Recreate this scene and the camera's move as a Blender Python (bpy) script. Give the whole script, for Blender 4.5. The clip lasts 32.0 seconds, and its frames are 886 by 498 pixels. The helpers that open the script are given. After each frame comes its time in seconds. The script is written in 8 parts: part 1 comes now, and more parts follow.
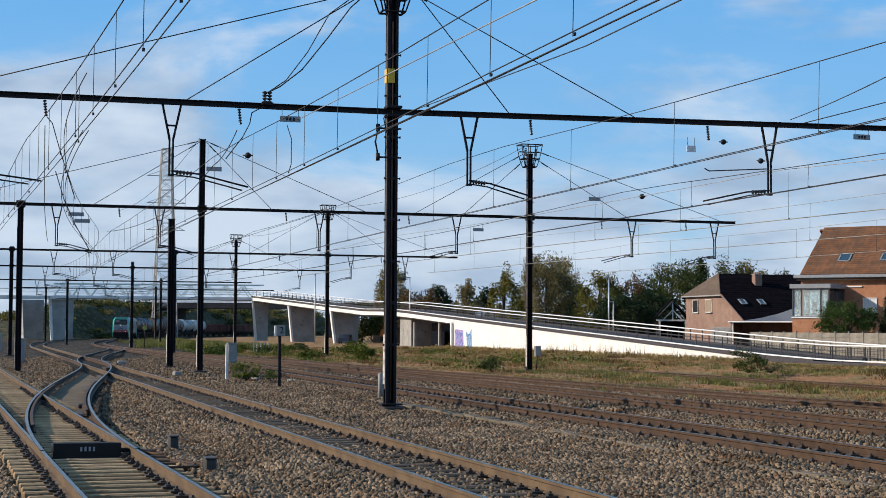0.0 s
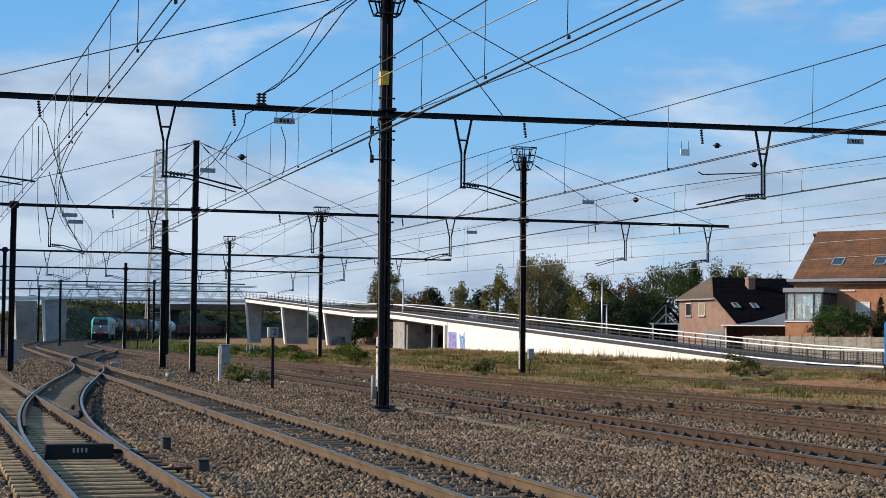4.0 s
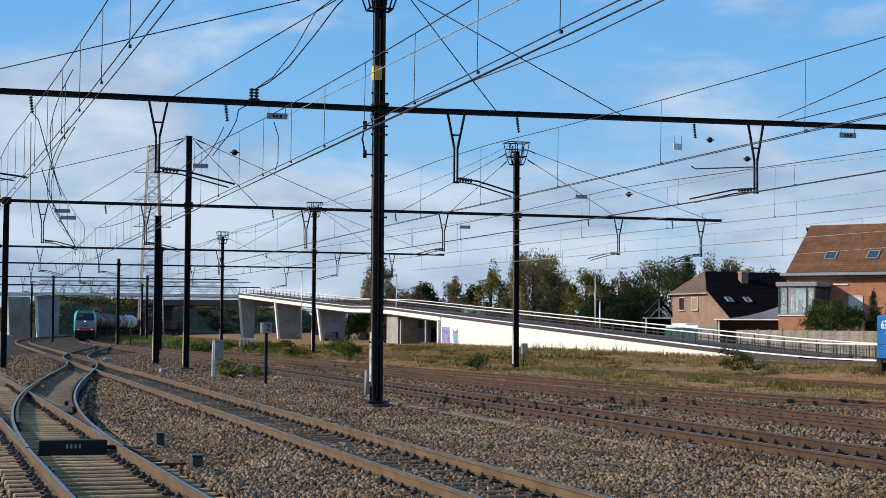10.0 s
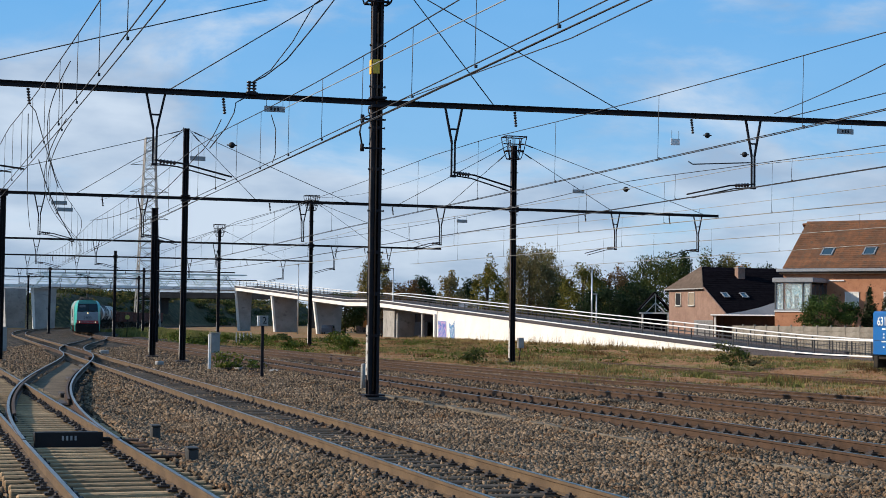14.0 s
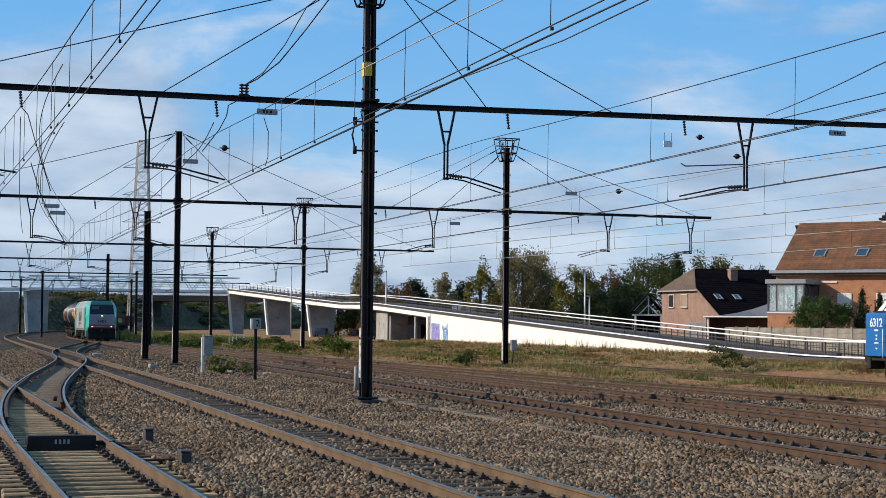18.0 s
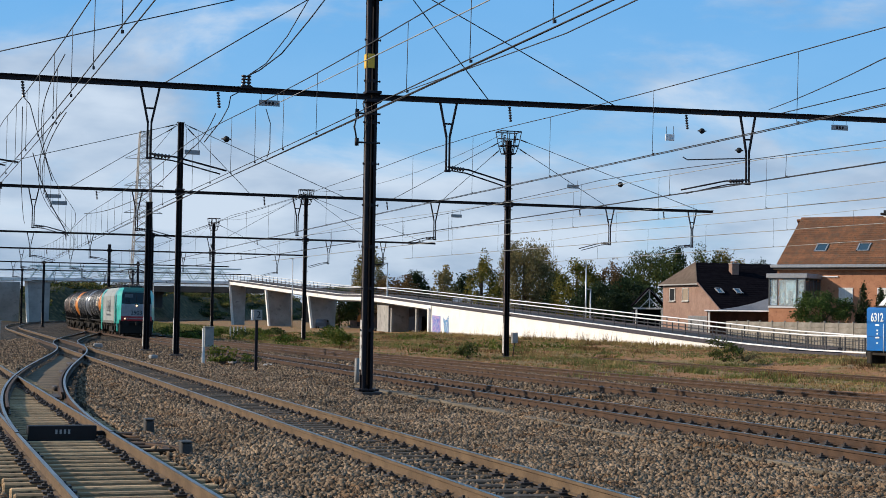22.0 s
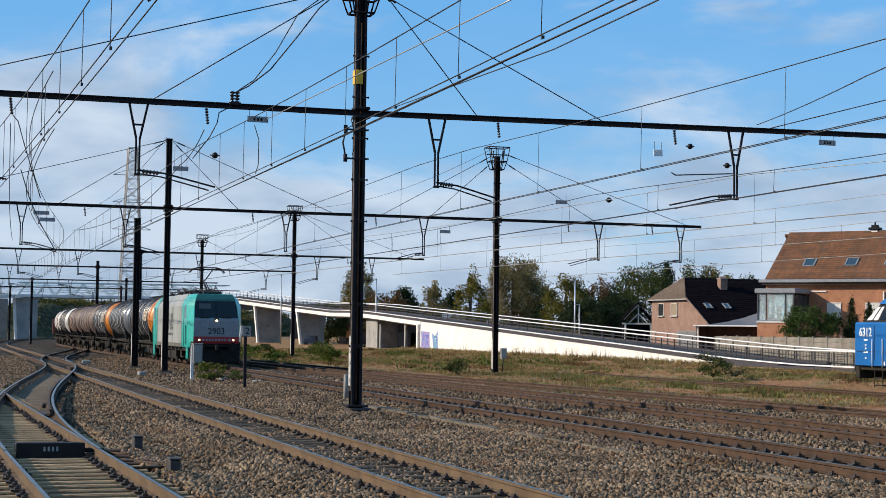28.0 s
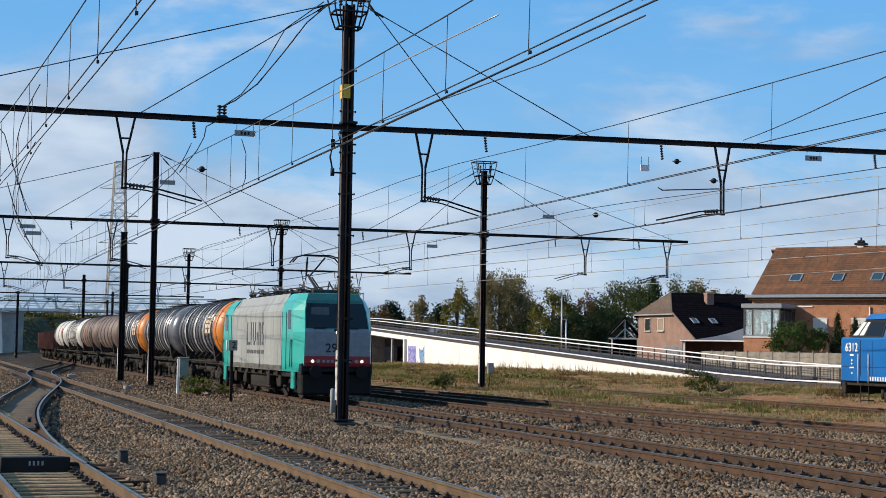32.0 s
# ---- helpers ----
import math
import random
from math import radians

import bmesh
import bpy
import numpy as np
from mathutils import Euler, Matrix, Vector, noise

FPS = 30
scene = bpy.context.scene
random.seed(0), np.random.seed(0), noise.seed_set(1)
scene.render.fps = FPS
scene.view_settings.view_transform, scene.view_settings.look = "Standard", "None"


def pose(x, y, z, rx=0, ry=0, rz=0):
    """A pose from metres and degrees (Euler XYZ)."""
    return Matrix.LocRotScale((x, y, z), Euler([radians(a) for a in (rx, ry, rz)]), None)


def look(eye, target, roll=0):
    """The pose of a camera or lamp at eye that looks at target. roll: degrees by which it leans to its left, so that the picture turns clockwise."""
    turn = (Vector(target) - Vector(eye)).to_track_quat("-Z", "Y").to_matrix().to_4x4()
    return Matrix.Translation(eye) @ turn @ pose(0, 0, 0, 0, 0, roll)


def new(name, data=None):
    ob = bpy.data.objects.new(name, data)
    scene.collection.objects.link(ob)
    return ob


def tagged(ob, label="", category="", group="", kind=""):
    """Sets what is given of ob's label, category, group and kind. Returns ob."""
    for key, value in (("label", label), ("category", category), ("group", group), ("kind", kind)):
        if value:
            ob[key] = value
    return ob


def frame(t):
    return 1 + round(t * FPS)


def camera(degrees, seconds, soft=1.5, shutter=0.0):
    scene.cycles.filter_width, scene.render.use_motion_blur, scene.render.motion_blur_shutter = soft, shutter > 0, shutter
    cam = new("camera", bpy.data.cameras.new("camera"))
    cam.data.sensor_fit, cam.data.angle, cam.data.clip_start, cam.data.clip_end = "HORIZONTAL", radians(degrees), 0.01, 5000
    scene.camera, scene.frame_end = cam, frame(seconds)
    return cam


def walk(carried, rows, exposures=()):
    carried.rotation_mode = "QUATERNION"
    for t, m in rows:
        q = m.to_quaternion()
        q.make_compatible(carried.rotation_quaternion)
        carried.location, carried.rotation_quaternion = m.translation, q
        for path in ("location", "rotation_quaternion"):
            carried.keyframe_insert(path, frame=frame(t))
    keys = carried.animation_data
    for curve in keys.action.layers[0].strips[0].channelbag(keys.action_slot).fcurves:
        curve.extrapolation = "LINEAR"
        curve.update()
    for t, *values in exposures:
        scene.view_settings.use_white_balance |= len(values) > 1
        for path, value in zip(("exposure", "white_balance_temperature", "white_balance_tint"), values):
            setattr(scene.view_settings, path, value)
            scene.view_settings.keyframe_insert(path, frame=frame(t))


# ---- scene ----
EYE = 2.03
cam = camera(31.3, 32.0, 0.65)
walk(cam, [
    (0, pose(0, 0, EYE, 92.920, -0.300, -16.500)),
    (0.5, pose(0, 0, EYE, 92.818, -0.288, -16.733)),
    (1, pose(0, 0, EYE, 92.846, -0.206, -16.868)),
    (1.5, pose(0, 0, EYE, 93.000, -0.437, -16.945)),
    (2, pose(0, 0, EYE, 93.196, -0.383, -16.604)),
    (2.5, pose(0, 0, EYE, 93.262, -0.327, -16.625)),
    (3, pose(0, 0, EYE, 93.278, -0.470, -16.735)),
    (3.5, pose(0, 0, EYE, 93.044, -0.525, -16.772)),
    (4, pose(0, 0, EYE, 93.010, -0.525, -16.745)),
    (4.5, pose(0, 0, EYE, 92.816, -0.571, -16.927)),
    (6.5, pose(0, 0, EYE, 92.682, -0.437, -17.279)),
    (7, pose(0, 0, EYE, 92.772, -0.459, -17.359)),
    (7.5, pose(0, 0, EYE, 92.810, -0.405, -17.489)),
    (8, pose(0, 0, EYE, 92.941, -0.504, -17.542)),
    (8.5, pose(0, 0, EYE, 92.908, -0.527, -17.450)),
    (9, pose(0, 0, EYE, 92.947, -0.472, -17.271)),
    (9.5, pose(0, 0, EYE, 92.891, -0.379, -16.863)),
    (10, pose(0, 0, EYE, 92.828, -0.364, -16.982)),
    (10.5, pose(0, 0, EYE, 93.014, -0.371, -16.931)),
    (11, pose(0, 0, EYE, 92.987, -0.481, -16.659)),
    (11.5, pose(0, 0, EYE, 92.621, -0.462, -16.597)),
    (12, pose(0, 0, EYE, 92.417, -0.473, -16.730)),
    (12.5, pose(0, 0, EYE, 92.374, -0.591, -16.957)),
    (13, pose(0, 0, EYE, 92.468, -0.592, -16.959)),
    (13.5, pose(0, 0, EYE, 92.517, -0.649, -17.054)),
    (14, pose(0, 0, EYE, 92.611, -0.671, -17.112)),
    (14.5, pose(0, 0, EYE, 92.522, -0.782, -17.127)),
    (16.5, pose(0, 0, EYE, 92.718, -0.595, -17.191)),
    (17, pose(0, 0, EYE, 92.677, -0.631, -17.265)),
    (17.5, pose(0, 0, EYE, 92.752, -0.567, -17.358)),
    (18, pose(0, 0, EYE, 92.700, -0.529, -17.361)),
    (18.5, pose(0, 0, EYE, 92.709, -0.686, -17.535)),
    (19, pose(0, 0, EYE, 92.724, -0.743, -17.534)),
    (19.5, pose(0, 0, EYE, 92.437, -0.720, -17.459)),
    (20, pose(0, 0, EYE, 92.581, -0.654, -17.084)),
    (20.5, pose(0, 0, EYE, 92.418, -0.654, -16.933)),
    (21, pose(0, 0, EYE, 92.298, -0.692, -16.963)),
    (21.5, pose(0, 0, EYE, 92.417, -0.898, -17.099)),
    (22, pose(0, 0, EYE, 92.422, -0.857, -17.326)),
    (22.5, pose(0, 0, EYE, 92.535, -0.814, -17.358)),
    (23, pose(0, 0, EYE, 92.629, -0.815, -17.229)),
    (23.5, pose(0, 0, EYE, 92.747, -0.837, -17.419)),
    (24, pose(0, 0, EYE, 93.036, -0.794, -17.474)),
    (24.5, pose(0, 0, EYE, 93.136, -0.908, -17.736)),
    (25, pose(0, 0, EYE, 93.147, -0.869, -17.840)),
    (25.5, pose(0, 0, EYE, 93.128, -0.860, -17.798)),
    (27.5, pose(0, 0, EYE, 92.899, -0.601, -17.650)),
    (28, pose(0, 0, EYE, 92.999, -0.702, -17.725)),
    (28.5, pose(0, 0, EYE, 92.947, -0.713, -17.824)),
    (29, pose(0, 0, EYE, 92.963, -0.626, -17.707)),
    (29.5, pose(0, 0, EYE, 93.055, -0.614, -17.879)),
    (30, pose(0, 0, EYE, 93.122, -0.797, -18.074)),
    (30.5, pose(0, 0, EYE, 93.170, -0.759, -18.146)),
    (31, pose(0, 0, EYE, 93.297, -0.682, -17.940)),
    (31.5, pose(0, 0, EYE, 93.470, -0.662, -18.058)),
    (32, pose(0, 0, EYE, 93.529, -0.802, -18.204)),
])

# ---------------------------------------------------------------- sky and sun
SUN_TO = Vector((-0.90, 0.20, 0.46)).normalized()
SUN_EL = math.asin(SUN_TO.z)
SUN_AZ = math.atan2(SUN_TO.x, SUN_TO.y)

world = bpy.data.worlds.new("sky")
scene.world = world
world.use_nodes = True
wn, wl = world.node_tree.nodes, world.node_tree.links
wn.clear()
w_out = wn.new("ShaderNodeOutputWorld")
w_bg = wn.new("ShaderNodeBackground")
w_sky = wn.new("ShaderNodeTexSky")
w_sky.sky_type = "NISHITA"
w_sky.sun_disc = False
w_sky.sun_elevation = SUN_EL
w_sky.sun_rotation = SUN_AZ
w_sky.air_density = 1.0
w_sky.dust_density = 0.15
w_sky.ozone_density = 3.0
w_bg.inputs["Strength"].default_value = 0.12
w_co = wn.new("ShaderNodeTexCoord")
w_map = wn.new("ShaderNodeMapping")
w_map.inputs["Scale"].default_value = (4.5, 4.5, 13.0)
w_map.inputs["Location"].default_value = (1.3, 0.4, 0.35)
w_n1 = wn.new("ShaderNodeTexNoise")
w_n1.inputs["Scale"].default_value = 1.0
w_n1.inputs["Detail"].default_value = 7.0
w_n1.inputs["Roughness"].default_value = 0.58
w_n1.inputs["Distortion"].default_value = 0.35
w_sep = wn.new("ShaderNodeSeparateXYZ")
w_low = wn.new("ShaderNodeMapRange")      # more cloud towards the horizon
w_low.inputs["From Min"].default_value = -0.02
w_low.inputs["From Max"].default_value = 0.17
w_low.inputs["To Min"].default_value = 0.41
w_low.inputs["To Max"].default_value = 0.0
w_add = wn.new("ShaderNodeMath")
w_add.operation = "ADD"
w_ramp = wn.new("ShaderNodeMapRange")
w_ramp.interpolation_type = "SMOOTHSTEP"
w_ramp.inputs["From Min"].default_value = 0.465
w_ramp.inputs["From Max"].default_value = 0.68
w_ramp.inputs["To Min"].default_value = 0.05
w_ramp.inputs["To Max"].default_value = 0.9
w_n2 = wn.new("ShaderNodeTexNoise")
w_n2.inputs["Scale"].default_value = 2.3
w_n2.inputs["Detail"].default_value = 5.0
w_cl = wn.new("ShaderNodeValToRGB")
w_cl.color_ramp.elements[0].position, w_cl.color_ramp.elements[0].color = 0.35, (2.45, 3.2, 4.3, 1)
w_cl.color_ramp.elements[1].position, w_cl.color_ramp.elements[1].color = 0.62, (4.3, 4.95, 5.8, 1)
w_mix = wn.new("ShaderNodeMix")
w_mix.data_type = "RGBA"
wl.new(w_co.outputs["Generated"], w_map.inputs["Vector"])
wl.new(w_map.outputs["Vector"], w_n1.inputs["Vector"])
wl.new(w_map.outputs["Vector"], w_n2.inputs["Vector"])
wl.new(w_co.outputs["Generated"], w_sep.inputs[0])
wl.new(w_sep.outputs["Z"], w_low.inputs["Value"])
wl.new(w_n1.outputs["Fac"], w_add.inputs[0])
wl.new(w_low.outputs["Result"], w_add.inputs[1])
w_side = wn.new("ShaderNodeMapRange")     # the sky clears towards the right
w_side.inputs["From Min"].default_value = 0.05
w_side.inputs["From Max"].default_value = 0.42
w_side.inputs["To Min"].default_value = 0.035
w_side.inputs["To Max"].default_value = -0.085
w_add2 = wn.new("ShaderNodeMath")
w_add2.operation = "ADD"
wl.new(w_sep.outputs["X"], w_side.inputs["Value"])
wl.new(w_add.outputs[0], w_add2.inputs[0])
wl.new(w_side.outputs["Result"], w_add2.inputs[1])
wl.new(w_add2.outputs[0], w_ramp.inputs["Value"])
wl.new(w_n2.outputs["Fac"], w_cl.inputs["Fac"])
wl.new(w_ramp.outputs["Result"], w_mix.inputs["Factor"])
w_hs = wn.new("ShaderNodeHueSaturation")
w_hs.inputs["Saturation"].default_value = 1.42
w_hs.inputs["Hue"].default_value = 0.513
w_hs.inputs["Value"].default_value = 1.14
wl.new(w_sky.outputs["Color"], w_hs.inputs["Color"])
w_grad = wn.new("ShaderNodeValToRGB")      # clear sky, paler towards the horizon
w_grad.color_ramp.elements[0].position, w_grad.color_ramp.elements[0].color = 0.0, (2.2, 3.5, 4.9, 1)
w_grad.color_ramp.elements[1].position, w_grad.color_ramp.elements[1].color = 0.22, (0.98, 3.0, 5.7, 1)
w_grad.color_ramp.elements.new(0.10).color = (1.5, 3.35, 5.55, 1)
wl.new(w_sep.outputs["Z"], w_grad.inputs["Fac"])
w_blue = wn.new("ShaderNodeMix")
w_blue.data_type = "RGBA"
w_blue.inputs["Factor"].default_value = 0.85
wl.new(w_hs.outputs["Color"], w_blue.inputs["A"])
wl.new(w_grad.outputs["Color"], w_blue.inputs["B"])
wl.new(w_blue.outputs["Result"], w_mix.inputs["A"])
wl.new(w_cl.outputs["Color"], w_mix.inputs["B"])
wl.new(w_mix.outputs["Result"], w_bg.inputs["Color"])
wl.new(w_bg.outputs["Background"], w_out.inputs["Surface"])

sun = new("sun", bpy.data.lights.new("sun", "SUN"))
sun.data.energy = 5.0
sun.data.angle = radians(0.55)
sun.data.color = (1.0, 0.865, 0.70)
sun.matrix_world = look((0, 0, 50), tuple(Vector((0, 0, 50)) - SUN_TO * 10))
scene.view_settings.exposure = 0.32


# ---------------------------------------------------------------- materials
def material(name, a, b=None, rough=0.7, metal=0.0, scale=6.0, fine=60.0, bump=0.3, depth=0.01, c=None, spots=0.62,
             per=None, spread=0.25, squash=(1, 1, 1), emit=0.0, coat=0.0):
    """Two tones in broad patches, a fine grain in value and relief, a third tone in spots; per 'object' or 'island': varied by piece."""
    m = bpy.data.materials.new(name)
    m.use_nodes = True
    n, l = m.node_tree.nodes, m.node_tree.links
    p = n["Principled BSDF"]
    b = b or tuple(v * 0.75 for v in a)
    co = n.new("ShaderNodeTexCoord")
    mp = n.new("ShaderNodeMapping")
    mp.inputs["Scale"].default_value = squash
    l.new(co.outputs["Object"], mp.inputs["Vector"])
    n1 = n.new("ShaderNodeTexNoise")
    n1.inputs["Scale"].default_value, n1.inputs["Detail"].default_value = scale, 5.0
    n2 = n.new("ShaderNodeTexNoise")
    n2.inputs["Scale"].default_value, n2.inputs["Detail"].default_value = fine, 4.0
    for q in (n1, n2):
        l.new(mp.outputs["Vector"], q.inputs["Vector"])
    r1 = n.new("ShaderNodeMapRange")
    r1.inputs["From Min"].default_value, r1.inputs["From Max"].default_value = 0.38, 0.62
    l.new(n1.outputs["Fac"], r1.inputs["Value"])
    mx = n.new("ShaderNodeMix")
    mx.data_type = "RGBA"
    mx.inputs["A"].default_value, mx.inputs["B"].default_value = (*a, 1), (*b, 1)
    l.new(r1.outputs["Result"], mx.inputs["Factor"])
    col = mx.outputs["Result"]
    if c:
        n3 = n.new("ShaderNodeTexNoise")
        n3.inputs["Scale"].default_value, n3.inputs["Detail"].default_value = scale * 2.7, 6.0
        l.new(mp.outputs["Vector"], n3.inputs["Vector"])
        r3 = n.new("ShaderNodeMapRange")
        r3.inputs["From Min"].default_value, r3.inputs["From Max"].default_value = spots - 0.05, spots + 0.06
        l.new(n3.outputs["Fac"], r3.inputs["Value"])
        m3 = n.new("ShaderNodeMix")
        m3.data_type = "RGBA"
        m3.inputs["B"].default_value = (*c, 1)
        l.new(col, m3.inputs["A"])
        l.new(r3.outputs["Result"], m3.inputs["Factor"])
        col = m3.outputs["Result"]
    r2 = n.new("ShaderNodeMapRange")
    r2.inputs["From Min"].default_value, r2.inputs["From Max"].default_value = 0.3, 0.7
    r2.inputs["To Min"].default_value, r2.inputs["To Max"].default_value = 0.67, 0.95
    l.new(n2.outputs["Fac"], r2.inputs["Value"])
    val = r2.outputs["Result"]
    if per:
        src = n.new("ShaderNodeObjectInfo").outputs["Random"] if per == "object" else n.new("ShaderNodeNewGeometry").outputs["Random Per Island"]
        r4 = n.new("ShaderNodeMapRange")
        r4.inputs["To Min"].default_value, r4.inputs["To Max"].default_value = 1 - spread, 1 + spread
        l.new(src, r4.inputs["Value"])
        mu = n.new("ShaderNodeMath")
        mu.operation = "MULTIPLY"
        l.new(val, mu.inputs[0])
        l.new(r4.outputs["Result"], mu.inputs[1])
        val = mu.outputs[0]
    hs = n.new("ShaderNodeHueSaturation")
    l.new(col, hs.inputs["Color"])
    l.new(val, hs.inputs["Value"])
    l.new(hs.outputs["Color"], p.inputs["Base Color"])
    p.inputs["Roughness"].default_value = rough
    if rough >= 0.6 and not metal:
        p.inputs["Specular IOR Level"].default_value = 0.2
    p.inputs["Metallic"].default_value = metal
    p.inputs["Coat Weight"].default_value = coat
    if emit:
        p.inputs["Emission Color"].default_value = (*a, 1)
        p.inputs["Emission Strength"].default_value = emit
    if bump:
        bp = n.new("ShaderNodeBump")
        bp.inputs["Strength"].default_value, bp.inputs["Distance"].default_value = bump, depth
        l.new(n2.outputs["Fac"], bp.inputs["Height"])
        l.new(bp.outputs["Normal"], p.inputs["Normal"])
    return m


def foliage(name, a, b, dry=None, spread=0.4):
    """Leaves: each leaf varied, some light comes through."""
    m = bpy.data.materials.new(name)
    m.use_nodes = True
    n, l = m.node_tree.nodes, m.node_tree.links
    p = n["Principled BSDF"]
    g = n.new("ShaderNodeNewGeometry")
    cr = n.new("ShaderNodeValToRGB")
    cr.color_ramp.elements[0].color, cr.color_ramp.elements[1].color = (*a, 1), (*b, 1)
    if dry:
        e = cr.color_ramp.elements.new(0.85)
        e.color = (*b, 1)
        cr.color_ramp.elements[2].color = (*dry, 1)
    l.new(g.outputs["Random Per Island"], cr.inputs["Fac"])
    co = n.new("ShaderNodeTexCoord")
    nz = n.new("ShaderNodeTexNoise")
    nz.inputs["Scale"].default_value = 0.5
    l.new(co.outputs["Object"], nz.inputs["Vector"])
    r = n.new("ShaderNodeMapRange")
    r.inputs["From Min"].default_value, r.inputs["From Max"].default_value = 0.3, 0.7
    r.inputs["To Min"].default_value, r.inputs["To Max"].default_value = 0.70 * (1 - spread), 0.70 * (1 + spread)
    l.new(nz.outputs["Fac"], r.inputs["Value"])
    hs = n.new("ShaderNodeHueSaturation")
    l.new(cr.outputs["Color"], hs.inputs["Color"])
    l.new(r.outputs["Result"], hs.inputs["Value"])
    l.new(hs.outputs["Color"], p.inputs["Base Color"])
    p.inputs["Roughness"].default_value = 0.7
    p.inputs["Specular IOR Level"].default_value = 0.12
    tr = n.new("ShaderNodeBsdfTranslucent")
    l.new(hs.outputs["Color"], tr.inputs["Color"])
    ms = n.new("ShaderNodeMixShader")
    ms.inputs[0].default_value = 0.22
    l.new(p.outputs[0], ms.inputs[1])
    l.new(tr.outputs[0], ms.inputs[2])
    l.new(ms.outputs[0], n["Material Output"].inputs["Surface"])
    return m


def plain(name, a, rough=0.5, metal=0.0, emit=0.0):
    return material(name, a, tuple(v * 0.88 for v in a), rough, metal, 5.0, 90.0, 0.12, 0.003, emit=emit)


def glass(name, tint=(0.03, 0.04, 0.05), spec=0.8):
    m = bpy.data.materials.new(name)
    m.use_nodes = True
    p = m.node_tree.nodes["Principled BSDF"]
    p.inputs["Base Color"].default_value = (*tint, 1)
    p.inputs["Roughness"].default_value = 0.04
    p.inputs["Specular IOR Level"].default_value = spec
    return m


M_RAIL = material("rail_rust", (0.084, 0.049, 0.030), (0.056, 0.034, 0.022), 0.75, 0.0, 3.0, 40, 0.3, 0.004, c=(0.07, 0.045, 0.035))
M_RAIL_TAN = material("rail_dusty", (0.145, 0.098, 0.058), (0.10, 0.067, 0.041), 0.75, 0.0, 2.0, 40, 0.3, 0.004, c=(0.12, 0.075, 0.05), spots=0.66)
M_HEAD = material("rail_head_steel", (0.27, 0.26, 0.255), (0.18, 0.165, 0.15), 0.36, 0.9, 1.2, 50, 0.1, 0.002)
M_HEAD_RUST = material("rail_head_rusty", (0.15, 0.10, 0.072), (0.10, 0.065, 0.045), 0.5, 0.3, 1.5, 50, 0.1, 0.002)
M_SLEEPER = material("sleeper_wood", (0.10, 0.078, 0.058), (0.055, 0.045, 0.036), 0.85, 0.0, 4.0, 30, 0.6, 0.012, c=(0.16, 0.125, 0.09), per="object", spread=0.3, squash=(0.4, 3, 3))
M_SLEEPER_TAN = material("sleeper_oak", (0.50, 0.335, 0.185), (0.31, 0.21, 0.12), 0.85, 0.0, 4.0, 30, 0.6, 0.012, c=(0.10, 0.08, 0.06), per="object", spread=0.3, squash=(0.4, 3, 3))
M_CLIP = material("clip_iron", (0.06, 0.045, 0.038), (0.035, 0.028, 0.026), 0.7, 0.2)
M_STEEL = material("mast_black_steel", (0.011, 0.009, 0.013), (0.018, 0.013, 0.015), 0.62, 0.0, 1.2, 35, 0.15, 0.004, c=(0.04, 0.022, 0.016), spots=0.67)
# worn steel, made paler to paint sunlight on the masts' left edges
M_STEEL_SUNLIT = material("mast_sunlit_worn_edge", (0.13, 0.105, 0.095), (0.085, 0.066, 0.058), 0.6, 0.0, 2.0, 40, 0.15, 0.003, c=(0.05, 0.035, 0.03), spots=0.62)
M_STEEL_LIGHT = material("mast_galvanised", (0.36, 0.35, 0.33), (0.25, 0.24, 0.23), 0.55, 0.3, 2.0, 40, 0.15, 0.003, c=(0.2, 0.12, 0.08), spots=0.68)
M_WIRE = material("wire_copper_dark", (0.035, 0.034, 0.036), (0.025, 0.024, 0.026), 0.6, 0.2, 1.0, 30, 0.0)
# pale copy of the wire colour: sunlight on some wires is painted in
M_WIRE_SUNLIT = material("wire_sunlit", (0.55, 0.53, 0.48), (0.42, 0.40, 0.37), 0.4, 0.5, 1.0, 30, 0.0)
M_INSUL = material("insulator_brown", (0.045, 0.028, 0.024), (0.03, 0.02, 0.02), 0.25, 0.0, 5, 40, 0.0)
M_CONCRETE = material("concrete_grey", (0.36, 0.35, 0.33), (0.27, 0.26, 0.25), 0.9, 0.0, 0.5, 25, 0.3, 0.006, c=(0.2, 0.195, 0.19), spots=0.64)
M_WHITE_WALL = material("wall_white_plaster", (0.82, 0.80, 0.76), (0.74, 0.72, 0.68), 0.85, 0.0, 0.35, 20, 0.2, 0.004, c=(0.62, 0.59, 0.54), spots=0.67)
M_WHITE = material("white_paint", (0.80, 0.80, 0.80), (0.70, 0.70, 0.70), 0.5, 0.0, 1.5, 40, 0.1, 0.002)
M_WHITE_WORN = material("white_paint_worn", (0.58, 0.57, 0.54), (0.42, 0.40, 0.37), 0.6, 0.0, 2.5, 40, 0.1, 0.002, c=(0.16, 0.13, 0.11), spots=0.60)
M_YELLOW = plain("yellow_paint", (0.75, 0.46, 0.03), 0.5)
M_SIGN = plain("sign_grey", (0.30, 0.31, 0.32), 0.5)
M_DARK = plain("dark_paint", (0.014, 0.014, 0.016), 0.6)
M_BLACK = plain("black_rubber", (0.012, 0.012, 0.012), 0.7)
M_GALV = material("galvanised_rail", (0.52, 0.53, 0.54), (0.42, 0.43, 0.44), 0.45, 0.5, 2, 40, 0.1, 0.002)


